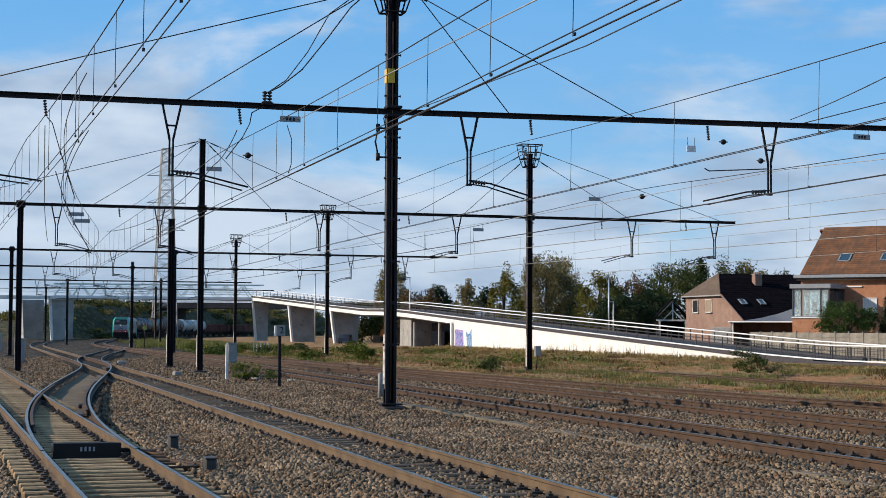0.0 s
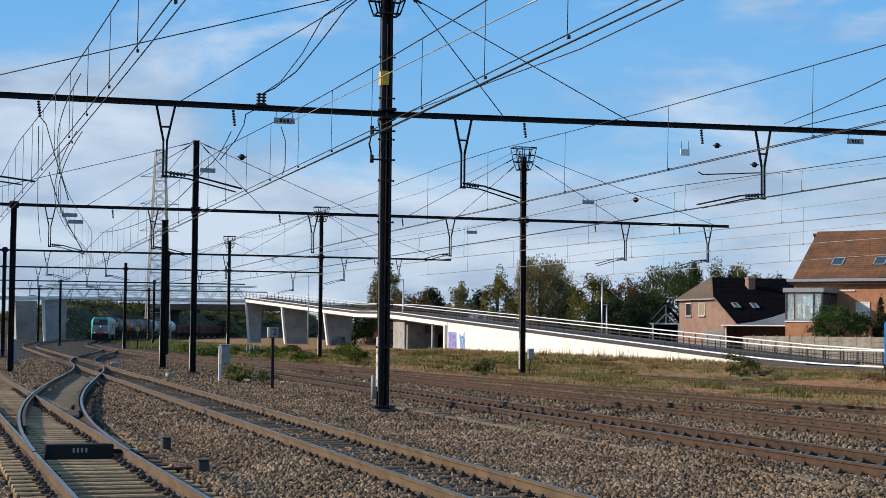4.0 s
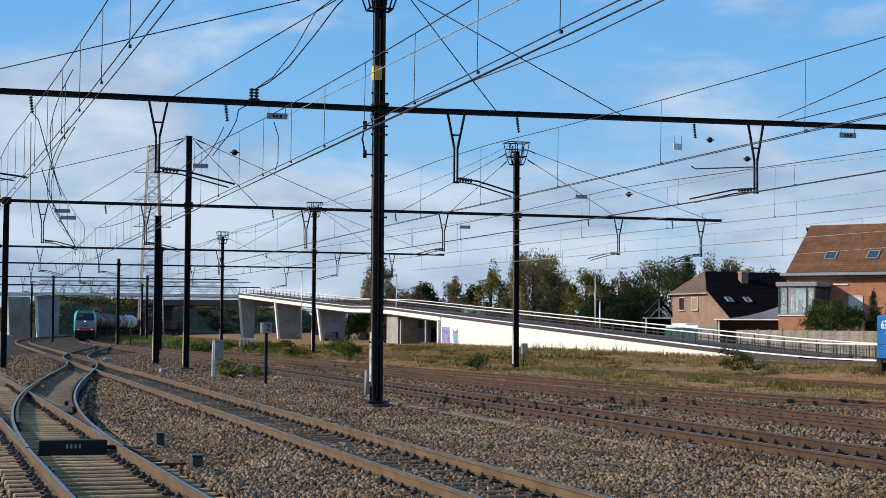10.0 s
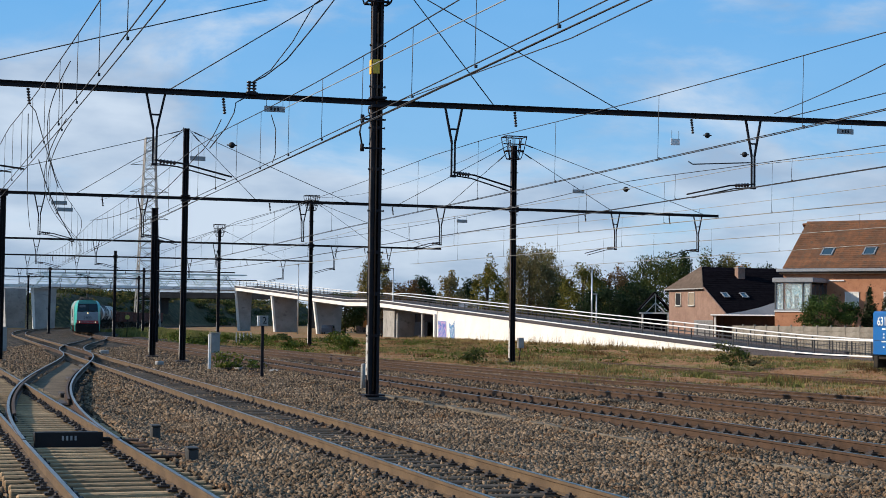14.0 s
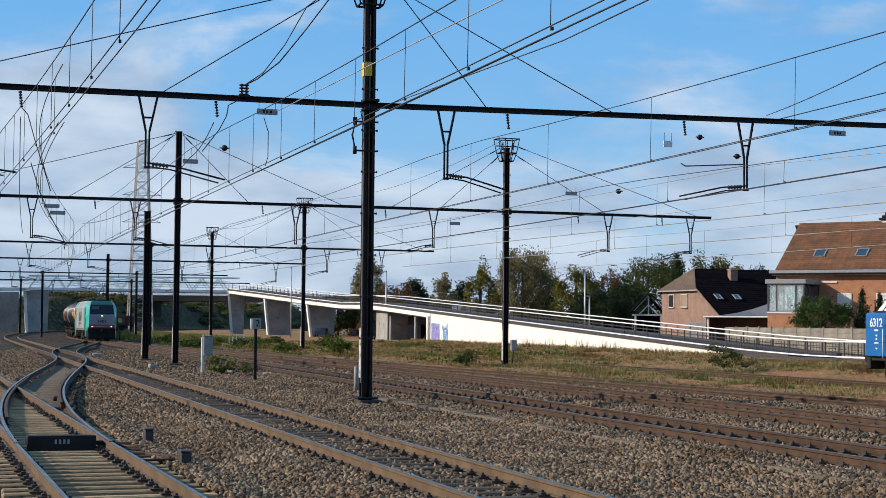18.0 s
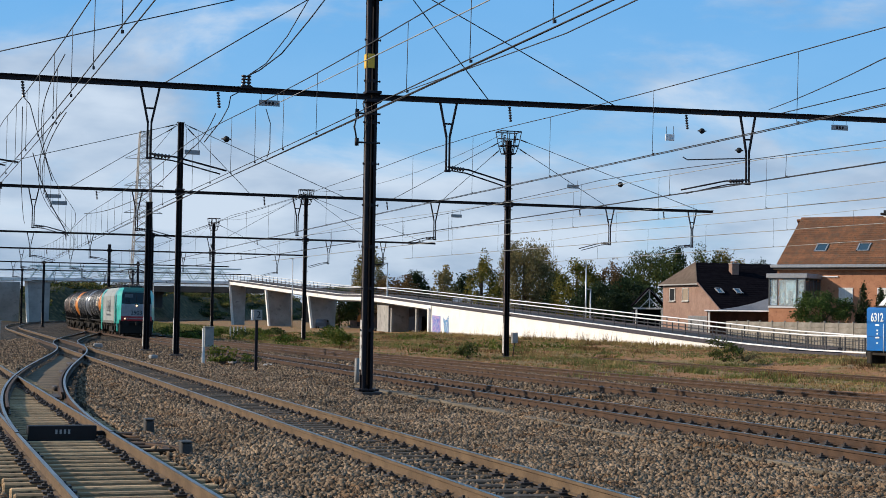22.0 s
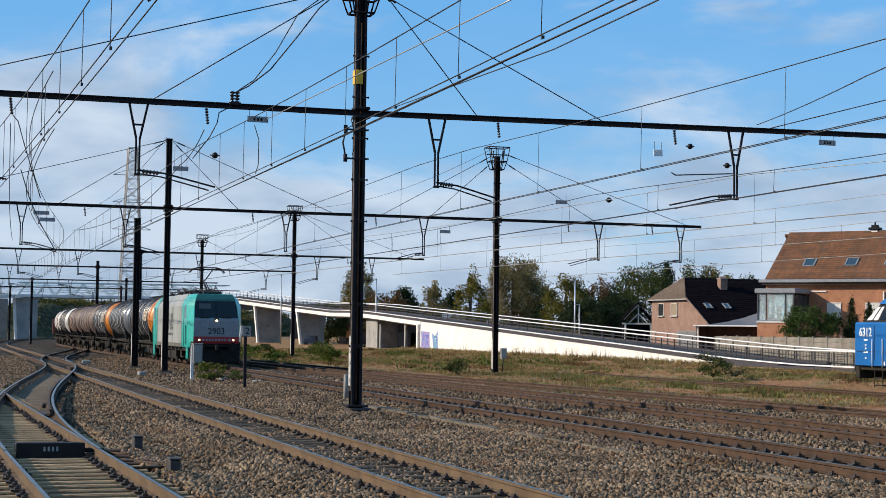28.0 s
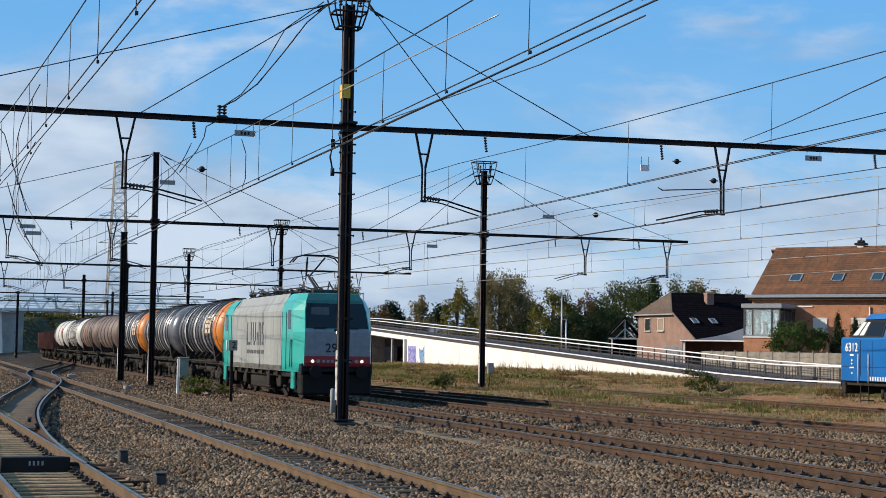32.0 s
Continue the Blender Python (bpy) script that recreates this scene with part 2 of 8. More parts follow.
# ---------------------------------------------------------------- mesh building
class Mesh:
    """Gathers points and faces for one part."""

    def __init__(self):
        self.v, self.f, self.s = [], [], []

    def add(self, verts, faces, smooth=False):
        k = len(self.v)
        self.v += [tuple(p) for p in verts]
        self.f += [tuple(i + k for i in q) for q in faces]
        self.s += [smooth] * len(faces)
        return self

    def box(self, x, y, z, sx, sy, sz, bev=0.0, m=None):
        """A box centred at x, y with its foot at z; bev: chamfered edges."""
        hx, hy, hz = sx / 2, sy / 2, sz / 2
        if bev <= 0:
            pts = [(a * hx, b * hy, c * hz) for a in (-1, 1) for b in (-1, 1) for c in (-1, 1)]
            fs = [(0, 1, 3, 2), (4, 6, 7, 5), (0, 4, 5, 1), (2, 3, 7, 6), (0, 2, 6, 4), (1, 5, 7, 3)]
        else:
            e = min(bev, hx * 0.9, hy * 0.9, hz * 0.9)
            pts, idx = [], {}
            for a in (-1, 1):
                for b in (-1, 1):
                    for c in (-1, 1):
                        for ax in range(3):
                            q = [a * (hx - e), b * (hy - e), c * (hz - e)]
                            q[ax] = (a * hx, b * hy, c * hz)[ax]
                            idx[(a, b, c, ax)] = len(pts)
                            pts.append(tuple(q))
            fs = []
            for ax in range(3):
                o = [i for i in range(3) if i != ax]
                for s in (-1, 1):
                    ring = []
                    for p, q in ((-1, -1), (1, -1), (1, 1), (-1, 1)):
                        k = [0, 0, 0]
                        k[ax], k[o[0]], k[o[1]] = s, p, q
                        ring.append(idx[(*k, ax)])
                    fs.append(tuple(ring if (s > 0) == (ax != 1) else ring[::-1]))
                for p in (-1, 1):
                    for q in (-1, 1):
                        k0, k1 = [0, 0, 0], [0, 0, 0]
                        k0[ax], k1[ax] = -1, 1
                        for k in (k0, k1):
                            k[o[0]], k[o[1]] = p, q
                        fs.append((idx[(*k0, o[0])], idx[(*k1, o[0])], idx[(*k1, o[1])], idx[(*k0, o[1])]))
            for a in (-1, 1):
                for b in (-1, 1):
                    for c in (-1, 1):
                        fs.append((idx[(a, b, c, 0)], idx[(a, b, c, 1)], idx[(a, b, c, 2)]))
        out = [Vector(p) + Vector((x, y, z + hz)) for p in pts]
        if m:
            out = [m @ p for p in out]
        return self.add(out, fs)

    def bar(self, p, q, w, h=None):
        """A square bar from p to q, w wide and h high."""
        p, q = Vector(p), Vector(q)
        h = h or w
        d = (q - p).normalized()
        side = d.cross(Vector((0, 0, 1)))
        side = side.normalized() if side.length > 1e-4 else Vector((1, 0, 0))
        top = side.cross(d)
        pts = [e + side * (a * w / 2) + top * (b * h / 2) for e in (p, q) for a, b in ((-1, -1), (1, -1), (1, 1), (-1, 1))]
        return self.add(pts, [(3, 2, 1, 0), (4, 5, 6, 7), (0, 1, 5, 4), (1, 2, 6, 5), (2, 3, 7, 6), (3, 0, 4, 7)])

    def tube(self, pts, r, n=6, caps=True):
        """A round tube along points; r may be one radius or one for each point."""
        pts = [Vector(p) for p in pts]
        rs = r if isinstance(r, (list, tuple)) else [r] * len(pts)
        ring, verts = [], []
        for i, p in enumerate(pts):
            d = (pts[min(i + 1, len(pts) - 1)] - pts[max(i - 1, 0)]).normalized()
            a = d.cross(Vector((0, 0, 1)))
            a = a.normalized() if a.length > 1e-3 else d.cross(Vector((0, 1, 0))).normalized()
            b = d.cross(a)
            verts += [p + (a * math.cos(2 * math.pi * k / n) + b * math.sin(2 * math.pi * k / n)) * rs[i] for k in range(n)]
        fs = [(i * n + k, i * n + (k + 1) % n, (i + 1) * n + (k + 1) % n, (i + 1) * n + k) for i in range(len(pts) - 1) for k in range(n)]
        self.add(verts, fs, True)
        if caps:
            k = len(self.v) - len(verts)
            self.f += [tuple(k + j for j in range(n))[::-1], tuple(k + (len(pts) - 1) * n + j for j in range(n))]
            self.s += [False, False]
        return self

    def lathe(self, prof, axis="x", at=(0, 0, 0), n=24):
        """Turns a profile of (along, radius) round an axis."""
        verts = []
        for s, r in prof:
            for k in range(n):
                a = 2 * math.pi * k / n
                c, d = r * math.cos(a), r * math.sin(a)
                q = {"x": (s, c, d), "y": (c, s, d), "z": (c, d, s)}[axis]
                verts.append(tuple(q[i] + at[i] for i in range(3)))
        fs = [(i * n + k, i * n + (k + 1) % n, (i + 1) * n + (k + 1) % n, (i + 1) * n + k) for i in range(len(prof) - 1) for k in range(n)]
        self.add(verts, fs, True)
        k = len(self.v) - len(verts)
        self.f += [tuple(k + j for j in range(n)), tuple(k + (len(prof) - 1) * n + j for j in range(n))[::-1]]
        self.s += [False, False]
        return self

    def prism(self, outline, p, q, axis="y"):
        """An outline of pairs pushed from p to q along an axis."""
        def put(a, b, s):
            return {"x": (s, a, b), "y": (a, s, b), "z": (a, b, s)}[axis]
        n = len(outline)
        verts = [put(a, b, p) for a, b in outline] + [put(a, b, q) for a, b in outline]
        fs = [tuple(range(n))[::-1], tuple(range(n, 2 * n))] + [(i, (i + 1) % n, n + (i + 1) % n, n + i) for i in range(n)]
        return self.add(verts, fs)

    def data(self, name, mat):
        me = bpy.data.meshes.new(name)
        me.from_pydata([tuple(p) for p in self.v], [], self.f)
        me.polygons.foreach_set("use_smooth", self.s)
        bm = bmesh.new()
        bm.from_mesh(me)
        bmesh.ops.recalc_face_normals(bm, faces=bm.faces)
        bm.to_mesh(me)
        bm.free()
        for q in (mat if isinstance(mat, (list, tuple)) else [mat]):
            me.materials.append(q)
        return me


def part(name, mesh, mat, parent=None, label="", kind="", at=None):
    """One mesh object; mesh is a Mesh or mesh data that is shared."""
    me = mesh.data(name, mat) if isinstance(mesh, Mesh) else mesh
    ob = new(name, me)
    ob.parent = parent
    if at is not None:
        ob.matrix_basis = at
    return tagged(ob, label, kind=kind)


def thing(name, label, category, at=None, group="", kind=""):
    ob = new(name)
    ob.empty_display_size = 0.2
    if at is not None:
        ob.matrix_basis = at
    return tagged(ob, label, category, group, kind)


def letters(text, size, mat, parent, at, name="lettering", bold=0.0):
    cu = bpy.data.curves.new(name, "FONT")
    cu.body, cu.size, cu.align_x, cu.align_y, cu.extrude = text, size, "CENTER", "CENTER", 0.004
    cu.offset = bold
    tmp = bpy.data.objects.new(name, cu)
    me = bpy.data.meshes.new_from_object(tmp)
    bpy.data.objects.remove(tmp)
    me.materials.clear()
    me.materials.append(mat)
    ob = new(name, me)
    ob.parent = parent
    ob.matrix_basis = at
    return ob


# ---------------------------------------------------------------- the lines of the tracks
C_X, BEND_AT, BEND_R = 14.5, 170.0, 675.0


def bend(s, x0):
    """A point and heading (degrees to the right) s metres along a line that bends to the right beyond BEND_AT."""
    if s <= BEND_AT:
        return x0, s, 0.0
    r = BEND_R + C_X - x0
    a = (s - BEND_AT) / r
    return x0 + r * (1 - math.cos(a)), BEND_AT + r * math.sin(a), math.degrees(a)


def smooth(a, b, t):
    t = min(1.0, max(0.0, (t - a) / (b - a)))
    return t * t * (3 - 2 * t)


def line_a(s):
    return 2.09 - 0.0262 * (s - 19), s


def line_b(s):
    x, y, _ = bend(s, 6.74)
    return x, y


def line_s(s):
    """The curved track of the turnout, from A over to B."""
    a, b = line_a(s)[0], 6.74
    return a + (b - a) * smooth(26, 98, s), s


def line_c(s):
    x, y, _ = bend(s, C_X)
    return x, y


def line_d(s):
    return 19.3 - 0.9 * smooth(45, 95, s) - 4.1 * smooth(85, 190, s) + max(0, s - BEND_AT) ** 2 / 1350, s


def line_e(s):
    return 24.6 - 0.105 * (s - 42) + (0.0006 * (s - 42) ** 2 if s > 42 else 0), s


def line_f(s):
    return 31.6 - 0.13 * (s - 50) + (0.0006 * (s - 50) ** 2 if s > 50 else 0), s


def line_g(s):
    return 38.5 - 0.05 * (s - 51), s


def field_edge(y):
    """Where the ballast gives way to weeds."""
    return 24.6 + 1.4 * math.sin(y * 0.09) + 1.1 * math.sin(y * 0.31 + 1) - 0.03 * max(0, y - 60)


TRACK_LINES = [line_a, line_b, line_c, line_d, line_e]


def bank(x, y):
    """Height of the grassy bank outside the bend, beyond the footbridge."""
    if y < 300:
        return 0.0
    d = math.hypot(x - C_X - BEND_R, y - BEND_AT) - BEND_R
    near = 6.5 * smooth(325, 350, y)
    top = 3.4 + 4.0 * smooth(2, 24, x)
    return top * smooth(12.5 - near, 26 - 1.4 * near, d) * smooth(304, 340, y)


def ground_z(x, y):
    z = -0.33
    if 0 < y < 420:
        for fn in TRACK_LINES:
            d = abs(x - fn(y)[0])
            if fn is line_a:
                z = max(z, -0.33 + 0.03 * (1 - smooth(1.5, 2.3, d)) + 0.10 * smooth(0.8, 1.1, x - fn(y)[0]) * (1 - smooth(1.6, 2.3, d)))
            else:
                z = max(z, -0.33 + 0.13 * smooth(0.70, 0.98, d) * (1 - smooth(1.5, 2.4, d)) + 0.098 * (1 - smooth(0.7, 0.98, d)))
    if 27 < y < 112:
        # the turnout lies in a shallow hollow
        d = abs(x - line_s(y)[0])
        z -= (z + 0.40) * (1 - smooth(0.95, 1.4, d)) * smooth(27, 33, y) * smooth(112, 95, y)
    if 8 < y < 40:
        # little ballast is left between the oak sleepers
        z -= 0.11 * (1 - smooth(0.95, 1.35, abs(x - line_a(y)[0]))) * smooth(40, 33, y)
    z += 0.03 * noise.noise(Vector((x * 0.5, y * 0.5, 0)))
    if x > 23:
        z += 0.06 * noise.noise(Vector((x * 0.25, y * 0.25, 3))) + 0.08 * smooth(24, 32, x)
        z -= 0.34 * smooth(33.2, 36.0, x) * smooth(46, 42, x) * smooth(100, 85, y)
    return z + bank(x, y) * (1 + 0.10 * noise.noise(Vector((x * 0.06, y * 0.06, 8))))


def steps(spans):
    out = []
    for a, b, d in spans:
        k = max(1, round((b - a) / d))
        out += [a + (b - a) * i / k for i in range(k)]
    return out + [spans[-1][1]]


# ---------------------------------------------------------------- ground
def ground_material():
    m = bpy.data.materials.new("ground_ballast_and_weeds")
    m.use_nodes = True
    n, l = m.node_tree.nodes, m.node_tree.links
    p = n["Principled BSDF"]
    co = n.new("ShaderNodeTexCoord")
    P = co.outputs["Object"]

    def tex(kind, scale, detail=5.0):
        q = n.new(kind)
        q.inputs["Scale"].default_value = scale
        if kind == "ShaderNodeTexNoise":
            q.inputs["Detail"].default_value = detail
        l.new(P, q.inputs["Vector"])
        return q

    def ramp(src, stops):
        q = n.new("ShaderNodeValToRGB")
        while len(q.color_ramp.elements) < len(stops):
            q.color_ramp.elements.new(0.5)
        for e, (at, c) in zip(q.color_ramp.elements, stops):
            e.position, e.color = at, (*c, 1)
        l.new(src, q.inputs["Fac"])
        return q.outputs["Color"]

    def mix(f, a, b):
        q = n.new("ShaderNodeMix")
        q.data_type = "RGBA"
        l.new(f, q.inputs["Factor"])
        l.new(a, q.inputs["A"])
        l.new(b, q.inputs["B"])
        return q.outputs["Result"]

    def rng(src, a, b, c=0.0, d=1.0):
        q = n.new("ShaderNodeMapRange")
        q.interpolation_type = "SMOOTHSTEP"
        for k, v in (("From Min", a), ("From Max", b), ("To Min", c), ("To Max", d)):
            q.inputs[k].default_value = v
        l.new(src, q.inputs["Value"])
        return q.outputs["Result"]

    def math_node(op, a, b):
        q = n.new("ShaderNodeMath")
        q.operation = op
        for k, v in ((0, a), (1, b)):
            if isinstance(v, float):
                q.inputs[k].default_value = v
            else:
                l.new(v, q.inputs[k])
        return q.outputs[0]

    vor = tex("ShaderNodeTexVoronoi", 15.0)
    sx = n.new("ShaderNodeSeparateColor")
    l.new(vor.outputs["Color"], sx.inputs[0])
    stone = ramp(sx.outputs[0], [(0.0, (0.014, 0.011, 0.008)), (0.35, (0.042, 0.033, 0.023)), (0.7, (0.10, 0.08, 0.057)), (1.0, (0.19, 0.155, 0.115))])
    gap = rng(vor.outputs["Distance"], 0.25, 0.60, 0.70, 0.10)
    hs = n.new("ShaderNodeHueSaturation")
    l.new(stone, hs.inputs["Color"])
    l.new(gap, hs.inputs["Value"])
    big = tex("ShaderNodeTexNoise", 0.35)
    rustc = n.new("ShaderNodeRGB")
    rustc.outputs[0].default_value = (0.115, 0.075, 0.045, 1)
    ballast = mix(math_node("MULTIPLY", rng(big.outputs["Fac"], 0.47, 0.68), 0.6), hs.outputs["Color"], rustc.outputs[0])
    # weeds, dry grass and bare rusty earth
    g1, g2 = tex("ShaderNodeTexNoise", 0.22), tex("ShaderNodeTexNoise", 2.6)
    grass = ramp(g2.outputs["Fac"], [(0.25, (0.10, 0.073, 0.030)), (0.5, (0.195, 0.132, 0.056)), (0.75, (0.30, 0.20, 0.09))])
    earth = ramp(g2.outputs["Fac"], [(0.3, (0.195, 0.085, 0.034)), (0.7, (0.32, 0.17, 0.078))])
    field = mix(rng(g1.outputs["Fac"], 0.46, 0.52), grass, earth)
    sep = n.new("ShaderNodeSeparateXYZ")
    l.new(P, sep.inputs[0])
    wob = math_node("MULTIPLY", math_node("SUBTRACT", tex("ShaderNodeTexNoise", 0.5).outputs["Fac"], 0.5), 6.0)
    edge = math_node("ADD", sep.outputs["X"], wob)
    edge = math_node("ADD", edge, math_node("MULTIPLY", sep.outputs["Y"], 0.012))
    # ballast goes on along the bend of the lines
    far = math_node("MAXIMUM", math_node("SUBTRACT", sep.outputs["Y"], 170.0), 0.0)
    edge = math_node("SUBTRACT", edge, math_node("DIVIDE", math_node("MULTIPLY", far, far), 1350.0))
    right = rng(edge, 23.5, 27.0)
    left = rng(edge, -12.0, -16.0)
    hub = n.new("ShaderNodeVectorMath")
    hub.operation = "DISTANCE"
    hub.inputs[1].default_value = (C_X + BEND_R, BEND_AT, 0.0)
    l.new(P, hub.inputs[0])
    past = math_node("MULTIPLY", rng(hub.outputs["Value"], BEND_R + 5.0, BEND_R + 9.0), rng(sep.outputs["Y"], 296.0, 312.0))
    green = ramp(tex("ShaderNodeTexNoise", 0.9).outputs["Fac"], [(0.34, (0.016, 0.017, 0.008)), (0.53, (0.042, 0.039, 0.017)), (0.70, (0.13, 0.098, 0.048))])
    field = mix(past, field, green)
    f = math_node("MAXIMUM", math_node("MAXIMUM", right, left), past)
    l.new(mix(f, ballast, field), p.inputs["Base Color"])
    p.inputs["Roughness"].default_value = 0.95
    p.inputs["Specular IOR Level"].default_value = 0.2
    bp = n.new("ShaderNodeBump")
    bp.inputs["Strength"].default_value, bp.inputs["Distance"].default_value = 0.9, 0.04
    hgt = math_node("ADD", math_node("MULTIPLY", vor.outputs["Distance"], -1.0), math_node("MULTIPLY", g2.outputs["Fac"], 0.5))
    l.new(hgt, bp.inputs["Height"])
    l.new(bp.outputs["Normal"], p.inputs["Normal"])
    return m


M_GROUND = ground_material()
gx = steps([(-2500, -300, 400), (-300, -40, 30), (-40, -6, 3), (-6, -1, 0.4), (-1, 17, 0.22), (17, 24, 0.4), (24, 70, 2), (70, 140, 4), (140, 300, 20), (300, 2500, 400)])
gy = steps([(-400, 0, 60), (0, 14, 2), (14, 64, 0.5), (64, 170, 2), (170, 300, 8), (300, 480, 4), (480, 560, 10), (560, 3500, 300)])
gm = Mesh()
gm.v = [(x, y, ground_z(x, y)) for y in gy for x in gx]
gn = len(gx)
gm.f = [(j * gn + i, j * gn + i + 1, (j + 1) * gn + i + 1, (j + 1) * gn + i) for j in range(len(gy) - 1) for i in range(gn - 1)]
gm.s = [True] * len(gm.f)
tagged(part("ground", gm, M_GROUND), "stony ballast yard giving way to dry weeds and earth", "ground", kind="structure")


# ---------------------------------------------------------------- tracks
RAIL_PROFILE = [(-0.068, -0.172), (0.068, -0.172), (0.068, -0.160), (0.012, -0.145), (0.010, -0.050), (0.036, -0.038), (0.036, -0.004),
                (0.030, 0.0), (-0.030, 0.0), (-0.036, -0.004), (-0.036, -0.038), (-0.010, -0.050), (-0.012, -0.145), (-0.068, -0.160)]


def sweep(fn, off, s0, s1, step, profile, lift=0.0, cap=True):
    k = max(2, round((s1 - s0) / step) + 1)
    verts, n = [], len(profile)
    for i in range(k):
        s = s0 + (s1 - s0) * i / (k - 1)
        x, y = fn(s)
        x1, y1 = fn(s + 0.5)
        x2, y2 = fn(s - 0.5)
        d = Vector((x1 - x2, y1 - y2, 0)).normalized()
        nx, ny = d.y, -d.x
        verts += [(x + nx * (off + a), y + ny * (off + a), b + lift) for a, b in profile]
    fs = [(i * n + j, i * n + (j + 1) % n, (i + 1) * n + (j + 1) % n, (i + 1) * n + j) for i in range(k - 1) for j in range(n)]
    if cap:
        fs += [tuple(range(n)), tuple((k - 1) * n + j for j in range(n))[::-1]]
    return verts, fs


GAUGE = 1.53


def sleeper_mesh(name, mat, length=2.6, wide=0.25):
    return Mesh().box(0, 0, -0.17, length, wide, 0.17, 0.02).data(name, mat)


def fastening(mm, x, y, z, turn):
    """A rail clip with its bolt on a baseplate."""
    m = Matrix.Translation((x, y, z)) @ Matrix.Rotation(turn, 4, "Z")
    mm.box(0, 0, 0, 0.17, 0.19, 0.022, m=m)
    mm.box(0.0, 0, 0.022, 0.07, 0.12, 0.028, m=m)
    mm.box(0.01, 0, 0.05, 0.03, 0.04, 0.028, m=m)


def make_track(label, fn, s0, s1, rail, head, wood, near, group="tracks of the yard", drop=0.0, rails=(-1, 1), length=2.6, pitch=0.6, sleepers=True):
    tr = thing("railway_track", label, "railway track", group=group)
    for side in rails:
        v, f = sweep(fn, side * GAUGE / 2, s0, s1, 1.5, RAIL_PROFILE, drop)
        r = part("rail", Mesh().add(v, f), rail, tr)
        v, f = sweep(fn, side * GAUGE / 2, s0, s1, 1.5, [(-0.027, 0.001), (0.027, 0.001), (0.027, 0.004), (-0.027, 0.004)], drop)
        part("running_surface", Mesh().add(v, f), head, r, "worn steel running surface")
    if not sleepers:
        return tr
    me, clips, rest = sleeper_mesh("sleeper", wood, length, 0.16 if wood is M_SLEEPER_TAN else 0.24), Mesh(), Mesh()
    rnd = random.Random(int(fn(40)[0] * 100))
    s = s0
    while s < min(s1, near + 70):
        x, y = fn(s)
        x1, y1 = fn(s + 1)
        a = -math.atan2(x1 - x, y1 - y)
        m = pose(x + rnd.uniform(-0.04, 0.04), y, -0.178 + drop + rnd.uniform(-0.008, 0.004), 0, 0, math.degrees(a) + rnd.uniform(-1, 1))
        if s < near:
            part("sleeper", me, wood, tr, at=m)
            for side in (-1, 1):
                for io in (-1, 1):
                    q = m @ Vector((side * GAUGE / 2 + io * 0.12, 0, 0))
                    fastening(clips, q.x, q.y, -0.178 + drop, a)
        else:
            rest.box(0, 0, -0.17, length, 0.25, 0.17, m=m)
        s += pitch
    if clips.v:
        part("fastening", clips, M_CLIP, tr, "dark iron rail clips", "stuff")
    if rest.v:
        part("sleeper_run", rest, wood, tr, "weathered wooden sleepers", "stuff")
    return tr


T_A = make_track("shiny rails on tan oak sleepers leading into a turnout", line_a, 12, 120, M_RAIL_TAN, M_HEAD, M_SLEEPER_TAN, 60)
T_B = make_track("dusty brown rails on dark sleepers in grey ballast", line_b, 12, 330, M_RAIL_TAN, M_HEAD, M_SLEEPER, 72)
T_C = make_track("rust-brown rails used by the tank train, bending away", line_c, 15, 480, M_RAIL, M_HEAD, M_SLEEPER, 85)
T_D = make_track("rusty rails joining the train's line beyond the mast", line_d, 18, 300, M_RAIL, M_HEAD_RUST, M_SLEEPER, 75)
T_E = make_track("rusty siding rails at the edge of the weeds", line_e, 24, 110, M_RAIL, M_HEAD_RUST, M_SLEEPER, 56, drop=-0.05)
T_G = make_track("overgrown siding under the blue locomotive", line_g, 38, 90, M_RAIL, M_HEAD_RUST, M_SLEEPER, 30, drop=-0.34)

# the turnout: curved rails, guard rails, frogs
turnout = thing("turnout", "curved switch rails with guard rails and bare steel heads", "railway turnout")
for side in (-1, 1):
    v, f = sweep(line_s, side * GAUGE / 2, 27, 118, 1.0, RAIL_PROFILE, 0.012)
    # darker rail colour than the straight rails, standing in for their shaded side
    r = part("curved_rail", Mesh().add(v, f), M_RAIL, turnout)
    v, f = sweep(line_s, side * GAUGE / 2, 27, 118, 1.0, [(-0.030, 0.001), (0.030, 0.001), (0.030, 0.004), (-0.030, 0.004)], 0.012)
    part("running_surface", Mesh().add(v, f), M_HEAD, r, "worn steel running surface")
for off, a, b in ((-GAUGE / 2 + 0.11, 34, 58), (GAUGE / 2 - 0.11, 40, 62)):
    v, f = sweep(line_s, off, a, b, 1.0, RAIL_PROFILE, 0.018)
    part("guard_rail", Mesh().add(v, f), M_RAIL, turnout, "dark check rail beside the running rail")
for s in (50.3, 84.0):
    x, y = line_s(s)
    part("frog_block", Mesh().box(x + (-0.72 if s < 60 else 0.55), y, -0.17, 0.26, 2.4, 0.165, 0.02), M_RAIL, turnout, "cast steel crossing nose")
for s in np.arange(29.5, 36, 0.62):
    x, y = line_s(float(s))
    part("sleeper", bpy.data.meshes.get("turnout_sleeper") or sleeper_mesh("turnout_sleeper", M_SLEEPER, 1.75), M_SLEEPER, turnout,
         at=pose(x, y, -0.21, 0, 0, 1.0))

